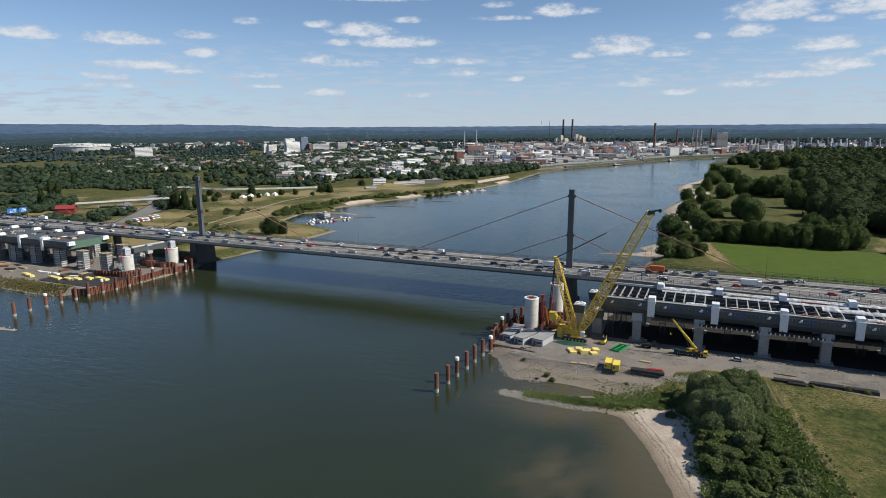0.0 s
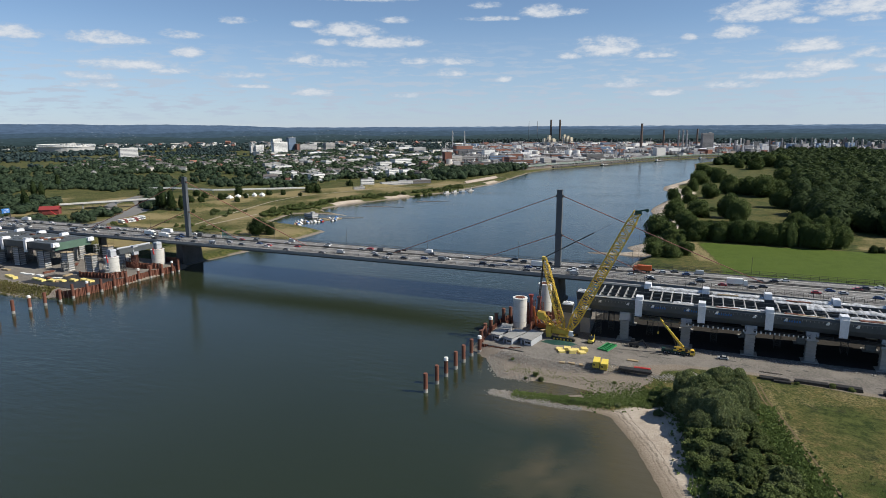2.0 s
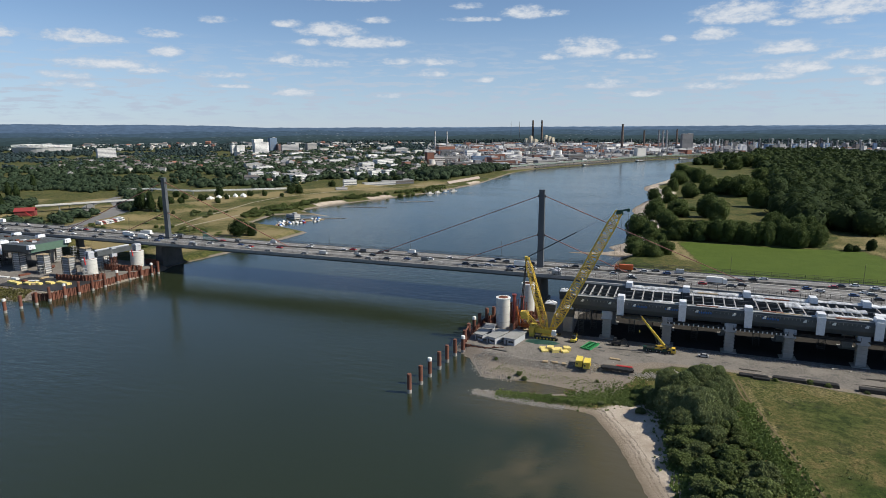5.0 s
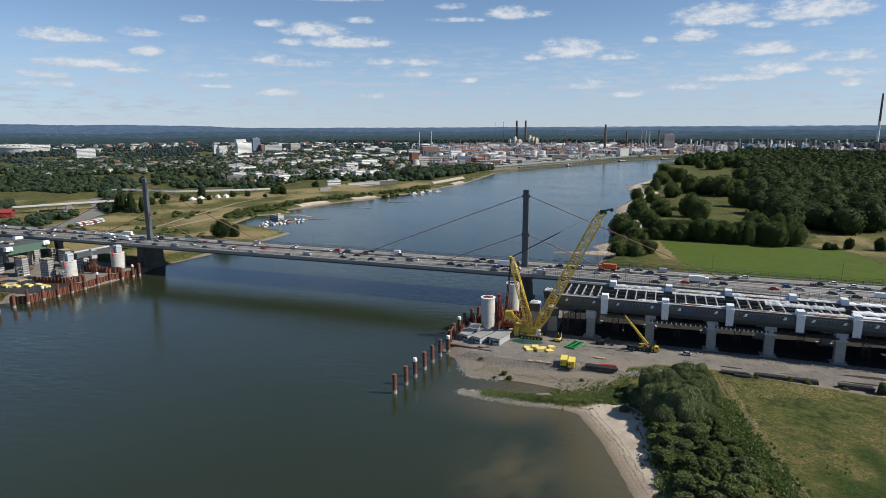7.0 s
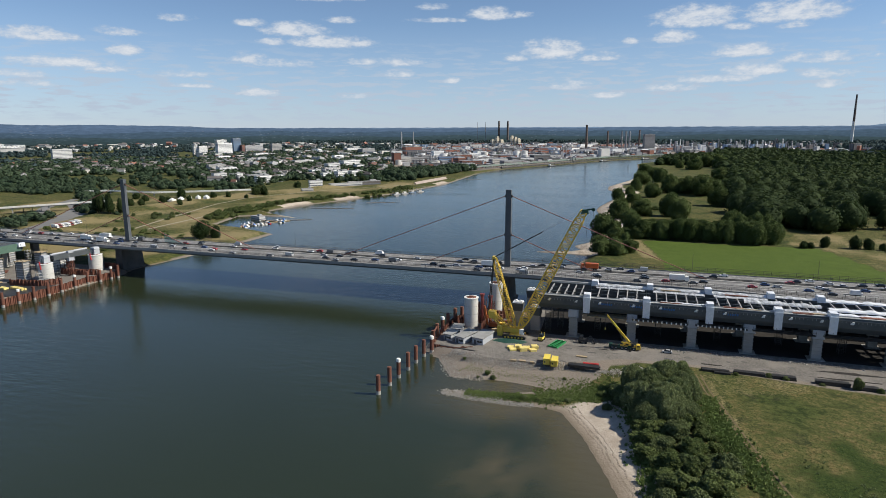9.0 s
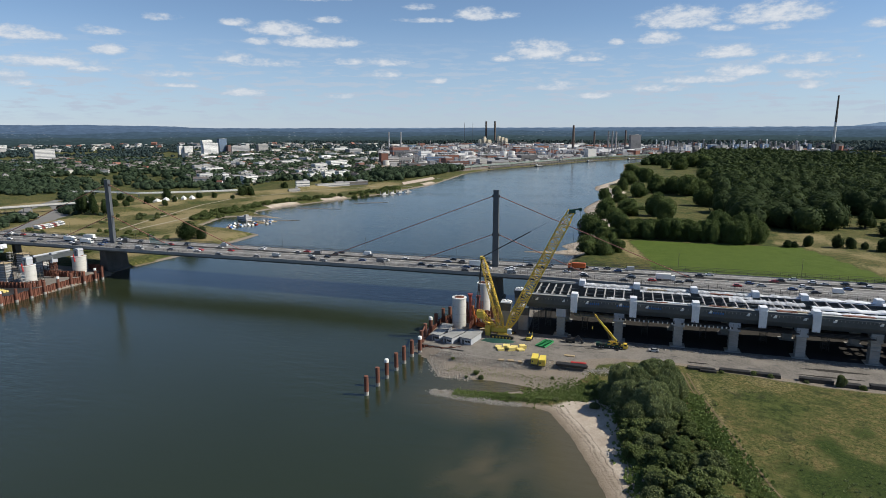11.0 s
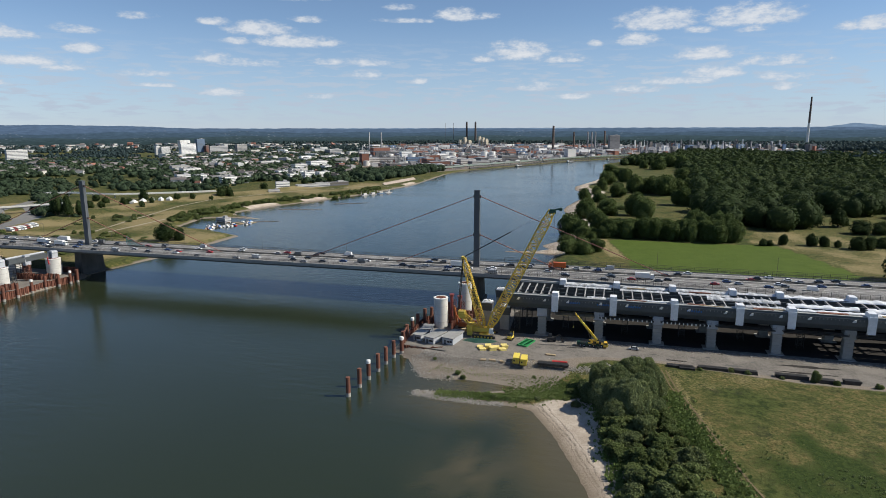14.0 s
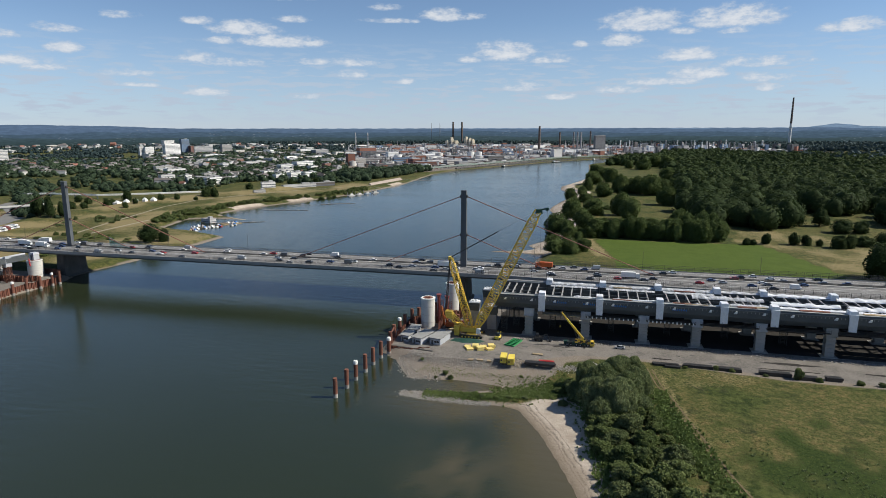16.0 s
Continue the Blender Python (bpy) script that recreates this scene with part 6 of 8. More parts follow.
for i, (x, y, h, w) in enumerate(((17, -115, 2.2, 3.4), (20, -118, 2.0, 3.2), (4, -104, 1.6, 2.6), (48, -112, 1.4, 2.2), (14, -119, 1.2, 2), (26, -133, 1.6, 4), (31, -134, 1.7, 4), (36, -133, 2, 4.5), (41, -133, 1.8, 4), (46, -132, 2.2, 5),
                                  (52, -132, 2.0, 5), (57, -130, 2.4, 5), (62, -131, 2.4, 5), (20, -135, 1.2, 3), (15, -135, 1.0, 3), (23, -135.5, 1.2, 3), (29, -136, 1.3, 3), (34, -136.4, 1.5, 3), (58, -126, 1.6, 4), (66, -136, 2.4, 5),
                                  (125, -90, 2.6, 4), (131, -91, 2.0, 3.4), (155, -92, 5.5, 5.5), (162, -93, 2.5, 4), (176, -93, 2.6, 4), (184, -92.5, 2.4, 4), (192, -93, 3, 5), (200, -94, 2.2, 4), (143, -92, 1.5, 3), (113, -92, 1.4, 3))):
    plant("bush", x, y, h * (0.42 if y < -125 and x < 64 else 0.85), w * (0.6 if y < -125 and x < 64 else 0.8), i + 90)
rb = random.Random(77)
for x, y in scatter(((76, -146), (97, -140), (103, -180), (109, -225), (96, -232), (86, -205), (80, -175)), 4.7, rb):
    plant("bush", x, y, rb.uniform(1.6, 5.0), rb.uniform(4.5, 8.5), rb.randrange(3))
# single trees and hedges in the fields, and the broad trees along the river meadow
for i, (x, y, h, w) in enumerate(((217, 219, 10.2, 9), (239, 221, 11.3, 10.7), (248, 221, 9.7, 9.7), (258, 220, 6.9, 6.5), (200, 212, 6.2, 9), (205, 213, 5.6, 8), (295, 229, 10.2, 16.8), (270, 213, 13.3, 15.1), (279, 215, 12.3, 13), (300, 296, 13.8, 22.3), (318, 300, 13, 18), (310, 232, 12, 15),
                                  (256, 101, 25, 22), (276, 108, 24, 20), (303, 346, 11.5, 9.3))):
    plant("tree", x, y, h, w, i + 200)
plant("poplar", 294, 337, 20.4, 14, 215)
for i, (x, y, h, w) in enumerate(((39, 247, 22, 25), (50, 232, 15, 18), (65, 254, 20, 19), (49, 346, 22, 25), (72, 371, 20, 26), (60, 310, 17, 18), (40, 532, 18, 18), (60, 501, 15, 20), (46, 440, 15, 20), (34, 300, 14, 16), (85, 573, 22, 27), (61, 673, 22, 17), (54, 600, 14, 16), (43, 161, 13, 16),
                                  (55, 157, 12, 14), (61, 184, 11, 10), (48, 140, 9, 12), (61, 225, 9, 13), (70, 218, 12, 12), (52, 212, 13, 15), (44, 140, 12, 18), (56, 142, 12, 17), (66, 152, 11, 15))):
    plant("grove", x, y, h, w, i + 230)
for i, (x, y, h, w) in enumerate(((69, 782, 25, 34), (72, 1084, 20, 36), (99, 839, 27, 30), (111, 646, 30, 31), (102, 378, 29, 24), (110, 342, 25, 26), (136, 634, 29, 31), (152, 612, 32, 33), (163, 492, 27, 27), (171, 625, 28, 30), (191, 665, 24, 28), (152, 1270, 23, 22), (183, 1231, 32, 40),
                                  (223, 1359, 33, 42), (246, 1314, 34, 44), (201, 862, 29, 33), (88, 430, 5, 14), (76, 440, 5, 14), (126, 655, 24, 28), (90, 960, 20, 30), (80, 640, 10, 16))):
    plant("grove", x, y, h, w, i + 260)
r = random.Random(11)
BELT = ((72, 217), (100, 221), (136, 218), (165, 215), (186, 223), (183, 240), (140, 237), (100, 239), (74, 234))
TALL = ((146, 250), (184, 252), (180, 284), (150, 280))
FAR_GROVE = ((265, 1350), (300, 1500), (320, 1760), (420, 1720), (640, 1560), (860, 1380), (900, 1800), (600, 2300), (330, 2250), (290, 1950))
for x, y in scatter(BELT, 6.2, r):
    plant("belt", x, y, r.uniform(16.0, 20.5), r.uniform(11, 17), 300)
for x, y in scatter(TALL, 11, r):
    plant("grove", x, y, r.uniform(20, 25), r.uniform(14, 19), 330)


def wood(name, spots, heights, mat, label, seed, quads=70, lobes=6):
    """A far wood as one sheet of many small clumped trees."""
    rng = np.random.RandomState(seed)
    moulds = []
    for k in range(5):
        moulds.append(leaf_crown(14, 14, quads, 14 * 0.20 * (70 / quads) ** 0.5, seed * 5 + k, -0.15, (lobes, lobes * 5), (0.32, 0.17), 0.3, rings=(10, 7) if quads > 100 else (7, 5) if quads > 30 else (6, 4)))
    vs, fs, base = [], [], 0
    sp = np.array(spots)
    gz = land_height(sp[:, 0], sp[:, 1])
    for i, (x, y) in enumerate(sp):
        v, f = moulds[rng.randint(5)]
        h = heights[0] + (heights[1] - heights[0]) * rng.rand()
        k = h / 14
        w = (14 + 0.75 * (h - 14)) / 14 * rng.uniform(1.0, 1.6)
        a = rng.uniform(0, 6.28)
        c, s = math.cos(a), math.sin(a)
        p = np.empty_like(v)
        p[:, 0] = (v[:, 0] * c - v[:, 1] * s) * w + x
        p[:, 1] = (v[:, 0] * s + v[:, 1] * c) * w + y
        p[:, 2] = v[:, 2] * k + gz[i] - 0.5
        vs.append(p)
        fs.append(f + base)
        base += len(v)
    ob = new(name, fast_mesh(name, np.concatenate(vs), np.concatenate(fs), mat))
    return tagged(ob, label, "trees", kind="stuff")


FOREST = ((178, 308), (206, 298), (228, 296), (268, 316), (281, 362), (298, 449), (318, 446), (327, 412), (346, 422), (380, 447), (367, 385), (364, 340), (420, 300), (600, 420), (900, 700), (900, 1300), (700, 1500), (420, 1700), (300, 1750), (262, 1500), (235, 1250), (232, 1050), (210, 800), (192, 620), (182, 520), (174, 420))
near_wood = scatter(FOREST, 20, r, lambda x, y: y < 1000)
wood("near_forest", [q for q in near_wood if q[1] < 620], (19, 31), leaves_forest, "dense dark green broadleaf forest on the west bank", 1, 640, 12)
wood("inner_forest", [q for q in near_wood if q[1] >= 620], (19, 32), leaves_forest, "dense dark green broadleaf forest beyond the clearings", 4, 230, 9)
MEADOW_END = ((104, 1390), (240, 1400), (292, 1750), (205, 1745), (128, 1600))
mid_wood = scatter(MEADOW_END, 22, r) + scatter(FOREST, 24, r, lambda x, y: y >= 1000) + scatter(FAR_GROVE, 24, r)
wood("mid_forest", mid_wood, (18, 31), leaves_forest, "dense dark green broadleaf forest behind the meadows", 2, 84, 7)
FAR_WEST = ((350, 1900), (560, 1930), (900, 1300), (2200, 900), (3800, 2200), (3400, 3400), (1500, 4300), (1100, 4150), (1000, 3300), (600, 2350), (900, 2370), (500, 1980))
far_west = scatter(FAR_WEST, 40, r, lambda x, y: not (2200 < y < 2650))
wood("far_forest", far_west, (18, 30), leaves_far, "distant dark green forest on the plain, tinted haze blue", 3, 14, 4)


# ---- loose stones and tufts ----
def pebbles(name, spots, sizes, mat, label, seed, least=-9.0):
    """Angular stones, each a jittered block, joined into one heap."""
    rng = np.random.RandomState(seed)
    n = len(spots)
    corner = np.array([(a, b, c) for c in (-1, 1) for a, b in ((-1, -1), (1, -1), (1, 1), (-1, 1))], float)
    face = np.array(((3, 2, 1, 0), (4, 5, 6, 7), (0, 1, 5, 4), (1, 2, 6, 5), (2, 3, 7, 6), (3, 0, 4, 7)))
    v = corner[None] * (sizes[0] + (sizes[1] - sizes[0]) * rng.rand(n, 1, 1) ** 2) * rng.uniform(0.6, 1.2, (n, 1, 3)) * rng.uniform(0.55, 1.0, (n, 8, 1))
    a = rng.uniform(0, 6.28, n)
    c, s = np.cos(a)[:, None], np.sin(a)[:, None]
    x, y = v[:, :, 0] * c - v[:, :, 1] * s, v[:, :, 0] * s + v[:, :, 1] * c
    tilt = rng.uniform(-0.6, 0.6, n)[:, None]
    z = v[:, :, 2] * 0.8 + x * tilt
    sp = np.array([(px, py, max(least, ground_at(px, py))) for px, py in spots])
    v = np.stack((x + sp[:, 0:1], y + sp[:, 1:2], z + sp[:, 2:3] + 0.1), 2).reshape(-1, 3)
    f = (face[None] + 8 * np.arange(n)[:, None, None]).reshape(-1, 4)
    tagged(new(name, fast_mesh(name, v, f, mat)), label, "stones", kind="stuff")


def along(line, spread, count, rng):
    out = []
    seg = [(a, b, math.hypot(b[0] - a[0], b[1] - a[1])) for a, b in zip(line, line[1:])]
    for a, b, n in seg:
        for _ in range(int(count * n / sum(q[2] for q in seg))):
            k, o = rng.random(), rng.gauss(0, spread)
            nx, ny = -(b[1] - a[1]) / n, (b[0] - a[0]) / n
            out.append((a[0] + (b[0] - a[0]) * k + nx * o, a[1] + (b[1] - a[1]) * k + ny * o))
    return out


rs = random.Random(9)
pebbles("riprap", along(((-4, -99), (10, -104), (30, -104), (46, -100), (62, -101), (70, -99), (78, -97)), 1.7, 3600, rs) + along(((-4, -100), (-2, -112), (4, -120), (16, -119)), 2.2, 900, rs)
        + along(((6, -133), (4, -136.5), (14, -138), (28, -138.6), (40, -137.6)), 0.9, 1500, rs) + along(((8, -133.5), (16, -136), (28, -137)), 1.0, 500, rs), (0.08, 0.30), stone, "pale grey broken riprap stones along the water's edge", 1)
pebbles("rubble", along(((70, -68), (98, -67.5), (150, -67.5), (260, -67)), 1.2, 2600, rs) + along(((30, -70), (70, -68)), 1.0, 120, rs), (0.1, 0.38), stone, "grey rubble lying along the foot of the viaduct", 2)
pebbles("east_riprap", along(((-420, -122), (-345, -110), (-308, -112), (-286, -107)), 3.0, 900, rs), (0.12, 0.34), stone, "grey riprap stones on the east bank slope", 3)
pebbles("beach_pebbles", along(((8, -112), (40, -112), (60, -108)), 4, 500, rs), (0.05, 0.16), stone, "scattered pebbles on the gravel flat", 4)


def tufts(name, spots, heights, mat, label, seed, blades=4, flop=0.5):
    rng = np.random.RandomState(seed)
    n = len(spots)
    sp = np.array([(px, py, ground_at(px, py)) for px, py in spots])
    hh = (heights[0] + (heights[1] - heights[0]) * rng.rand(n) ** 2)[:, None]
    vs = []
    for b in range(blades):
        a = rng.uniform(0, 6.28, n)[:, None]
        lean = rng.uniform(-flop, flop, (n, 2)) * hh
        w = hh * rng.uniform(0.35, 0.7, (n, 1))
        dx, dy = np.cos(a) * w, np.sin(a) * w
        base = sp + np.concatenate((rng.uniform(-0.4, 0.4, (n, 2)) * hh, np.full((n, 1), -0.05)), 1)
        tip = np.concatenate((lean, hh), 1)
        side = np.concatenate((dx, dy, 0 * dx), 1)
        vs.append(np.stack((base - side * 0.5, base + side * 0.5, base + side * 0.7 + tip, base - side * 0.7 + tip * 0.85), 1))
    v = np.concatenate(vs).reshape(-1, 3)
    tagged(new(name, fast_mesh(name, v, np.arange(len(v)).reshape(-1, 4), mat)), label, "grass", kind="stuff")


leaves_reed = leaf_material("leaves_reed", (0.11, 0.16, 0.05), (0.22, 0.27, 0.10))
leaves_meadow = leaf_material("leaves_meadow", (0.085, 0.098, 0.034), (0.20, 0.17, 0.075))
MEADOW = ((97, -92), (230, -94), (300, -130), (300, -260), (130, -260), (118, -205), (110, -160), (102, -120))
tufts("meadow_grass", [(x, y) for x, y in scatter(MEADOW, 1.4, rs, lambda x, y: abs(x - 99 + (y + 97) * 0.212) > 1.9 and math.sin(x * 0.21 + y * 0.13) * math.sin(y * 0.17 - x * 0.08) + rs.uniform(-0.9, 0.9) > -0.1)], (0.06, 0.26), leaves_meadow, "rough uneven meadow grass with dry patches", 1, 3, 1.8)
tufts("east_slope_grass", along(((-430, -118), (-380, -112), (-345, -106), (-310, -107), (-292, -103)), 3.6, 5200, rs), (0.3, 1.0), leaves_meadow, "rough green and brown grass between the stones of the east slope", 6)
tufts("spit_grass", along(((13, -134.5), (24, -133.5), (40, -132), (56, -128), (68, -122)), 1.8, 6500, rs) + along(((40, -130), (60, -120), (70, -112)), 4.0, 3000, rs), (0.22, 0.62), leaves_reed, "green reeds and weeds on the stony spit", 2)
tufts("thicket_reeds", along(((98, -118), (102, -140), (108, -165), (116, -200)), 2.2, 2200, rs) + along(((72, -120), (78, -150), (82, -180), (92, -215)), 2.6, 2200, rs), (0.4, 1.2), leaves_reed, "tall pale green reeds round the thicket", 3)
tufts("yard_weeds", along(((6, -110), (15, -113), (30, -113), (48, -114), (58, -110)), 2.6, 1500, rs), (0.08, 0.32), leaves_reed, "sparse weeds on the gravel", 4)
tufts("dock_weeds", [q for cx, cy, n in ((138, -170, 60), (146, -166, 60), (150, -176, 50), (132, -178, 50), (160, -160, 30), (125, -158, 30), (170, -140, 30)) for q in [(cx + rs.gauss(0, 3.5), cy + rs.gauss(0, 2.5)) for _ in range(n)]], (0.2, 0.6), leaves_willow, "dark green broad-leaved weeds in the meadow", 5, 4, 0.8)


# ---- the far bank: town, works and distance ----
def block(x, y, sx, sy, h, turn, wall, label, roof=None, floors=0, name="building", category="building", group="town buildings", band=None, z=None):
    """A flat-roofed building with a parapet, plant on the roof and a band of glazing for each storey that shows."""
    if group in ("distant buildings", "distant factory halls") or (group in ("town buildings", "factory buildings") and not floors and math.hypot(x - 74, y + 346) > 2000 and h < 28):
        rest.box(x, y, ground_at(x, y) - 0.3, sx, sy, h, turn, wall, roof or roof_flat)
        return None
    b = thing(name, label, category, group, at=pose(x, y, ground_at(x, y) - 0.3 if z is None else z, 0, 0, turn))
    part("outer_wall", Shape().box(0, 0, 0, sx, sy, h), wall, b)
    part("roof", Shape().box(0, 0, h, sx + 0.4, sy + 0.4, 0.5), roof or roof_flat, b)
    if sx > 14:
        part("roof_plant", Shape().box(sx * 0.2, 0, h + 0.5, sx * 0.25, sy * 0.45, 2.2), wall_grey, b)
    for i in range(floors):
        zz = 1.0 + i * (h - 1.5) / floors
        w = Shape().box(0, 0, zz, sx + 0.16, sy + 0.16, (h - 1.5) / floors * 0.34)
        part("window_band", w, band or glass_far, b)
    return b


def gable_mesh(sx, sy, h, pitch, roof_mat, wall_mat):
    w = Shape().add([(-sx / 2, -sy / 2, 0), (sx / 2, -sy / 2, 0), (sx / 2, sy / 2, 0), (-sx / 2, sy / 2, 0), (-sx / 2, -sy / 2, h), (sx / 2, -sy / 2, h), (sx / 2, sy / 2, h), (-sx / 2, sy / 2, h), (-sx / 2, 0, h + pitch), (sx / 2, 0, h + pitch)],
                    ((0, 1, 5, 4), (2, 3, 7, 6), (1, 2, 6, 9, 5), (3, 0, 4, 8, 7)))
    o = 0.5
    r = Shape()
    for s in (-1, 1):
        e = [(-sx / 2 - o, s * (sy / 2 + o), h - 0.35), (sx / 2 + o, s * (sy / 2 + o), h - 0.35), (sx / 2 + o, 0, h + pitch + 0.1), (-sx / 2 - o, 0, h + pitch + 0.1)]
        r.add(e + [(a, b, c + 0.3) for a, b, c in e], ((0, 1, 2, 3), (7, 6, 5, 4), (0, 4, 5, 1), (1, 5, 6, 2), (2, 6, 7, 3), (3, 7, 4, 0)))
    return w.mesh("walls", wall_mat), r.mesh("roof", roof_mat), Shape().box(sx * 0.2, sy * 0.12, h + pitch * 0.5, 0.8, 0.8, pitch * 0.5 + 1.2).mesh("chimney", wall_brick)


HOUSES = []
for sx, sy, h, p, rm, wm, words in ((14, 10, 6, 4, roof_dark, wall_pale, "white house with dark pitched roof"), (22, 11, 8, 4, roof_dark, wall_pale, "long white house with dark pitched roof"), (12, 9, 5.5, 4, roof_red, wall_pale, "white house with red tiled roof"),
                                    (18, 11, 8, 4.5, roof_red, wall_brick, "brick house with red tiled roof"), (16, 11, 9, 3.5, roof_dark, wall_grey, "grey house with dark pitched roof"), (26, 12, 9, 3.5, roof_dark, wall_grey, "long grey terrace with dark pitched roof")):
    HOUSES.append((gable_mesh(sx, sy, h, p, rm, wm), words + " in the town"))


class Rest:
    """Far buildings joined into one mesh, with a slot for each material."""

    def __init__(self, mats):
        self.s, self.slot, self.mats = Shape(), [], mats

    def box(self, x, y, z, sx, sy, h, turn, wall, roof):
        for mat, args in ((wall, (x, y, z, sx, sy, h)), (roof, (x, y, z + h, sx + 0.5, sy + 0.5, 0.5))):
            n = len(self.s.f)
            self.s.box(*args, turn=turn)
            self.slot += [self.mats.index(mat)] * (len(self.s.f) - n)

    def gable(self, x, y, z, sx, sy, h, pitch, turn, wall, roof):
        self.box(x, y, z, sx, sy, h, turn, wall, wall)
        n = len(self.s.f)
        c, s = math.cos(radians(turn)), math.sin(radians(turn))
        pts = [(-sx / 2, -sy / 2, 0), (sx / 2, -sy / 2, 0), (sx / 2, sy / 2, 0), (-sx / 2, sy / 2, 0), (-sx / 2, 0, pitch), (sx / 2, 0, pitch)]
        self.s.add([(x + (a * c - b * s) * 1.06, y + (a * s + b * c) * 1.06, z + h + 0.4 + d) for a, b, d in pts], ((0, 1, 5, 4), (2, 3, 4, 5), (1, 2, 5), (3, 0, 4), (3, 2, 1, 0)))
        self.slot += [self.mats.index(roof)] * (len(self.s.f) - n)

    def done(self, name, label):
        me = self.s.mesh(name, self.mats[0])
        for m in self.mats[1:]:
            me.materials.append(m)
        me.polygons.foreach_set("material_index", np.array(self.slot, dtype=np.int32))
        tagged(new(name, me), label, "buildings", kind="stuff")


steel_grey = material("steel_grey", (0.30, 0.30, 0.31), (0.20, 0.20, 0.21), rough=0.6, scale=0.1, fine=1, spread=0.2)
plant_steel = material("plant_steel", (0.13, 0.135, 0.14), (0.07, 0.072, 0.075), rough=0.6, scale=0.1, fine=1, spread=0.3)
hall_blue = material("hall_blue", (0.16, 0.24, 0.36), rough=0.5, spread=0.15)
rest = Rest([plant_steel, wall_white, wall_pale, steel_grey, wall_grey, wall_brick, roof_dark, roof_red, roof_flat, hall_blue])
HOUSE_SIZES = ((14, 10, 6, 4, roof_dark, wall_pale), (22, 11, 8, 4, roof_dark, wall_pale), (12, 9, 5.5, 4, roof_red, wall_pale), (18, 11, 8, 4.5, roof_red, wall_brick), (16, 11, 9, 3.5, roof_dark, wall_grey), (26, 12, 9, 3.5, roof_dark, wall_grey))


def house(x, y, turn, k, s=1.0):
    if math.hypot(x - 74, y + 346) > 1560:
        sx, sy, h, p, rm, wm = HOUSE_SIZES[k]
        rest.gable(x, y, ground_at(x, y) - 0.3, sx * s, sy * s, h * s, p * s, turn, wm, rm)
        return
    meshes, words = HOUSES[k]
    t = new("house")
    t.matrix_world = pose(x, y, ground_at(x, y) - 0.3, 0, 0, turn) @ Matrix.Scale(s, 4)
    tagged(t, words, "house", "town houses")
    for n, me in zip(("outer_wall", "roof", "chimney"), meshes):
        new(n, me).parent = t


TOWN = ((-689, 574), (-568, 618), (-555, 767), (-445, 806), (-583, 1229), (-962, 2074), (-1599, 2385), (-1583, 1662), (-942, 860))
SUBURB = ((-1136, 563), (-1037, 828), (-815, 709), (-1342, 1339), (-1648, 1336), (-1843, 1190), (-1433, 694))
FAR_TOWN = ((-3300, 1894), (-2839, 2101), (-2086, 2273), (-1196, 2477), (-1500, 3400), (-2600, 3300), (-3600, 2700))
rt = random.Random(21)
for x, y in scatter(TOWN, 31, rt, lambda x, y: rt.random() < 0.62):
    if rt.random() < 0.1:
        block(x, y, rt.uniform(18, 46), rt.uniform(12, 20), rt.uniform(9, 17), rt.choice((64, -26, 66, 40)) + rt.uniform(-8, 8), rt.choice((wall_white, wall_pale, wall_grey, wall_pale)), "pale flat-roofed town building among trees", floors=3 if y < 1100 else 0)
    else:
        house(x, y, rt.choice((-24, 20, 66, 110)) + rt.uniform(-10, 10), rt.choices(range(6), (4, 5, 2, 1, 5, 5))[0], rt.uniform(0.7, 1.0))
for x, y in scatter(SUBURB, 40, rt, lambda x, y: rt.random() < 0.55):
    house(x, y, rt.choice((-24, 30, 66)) + rt.uniform(-12, 12), rt.choices(range(6), (4, 4, 1, 1, 4, 4))[0], rt.uniform(0.75, 1.05))
for x, y in scatter(FAR_TOWN, 120, rt, lambda x, y: rt.random() < 0.6):
    if rt.random() < 0.4:
        block(x, y, rt.uniform(30, 80), rt.uniform(16, 30), rt.uniform(8, 16), rt.uniform(0, 180), rt.choice((wall_pale, wall_grey)), "distant pale flat-roofed building among trees", group="distant buildings")
    else:
        house(x, y, rt.uniform(0, 180), rt.randrange(6), rt.uniform(1.2, 1.8))

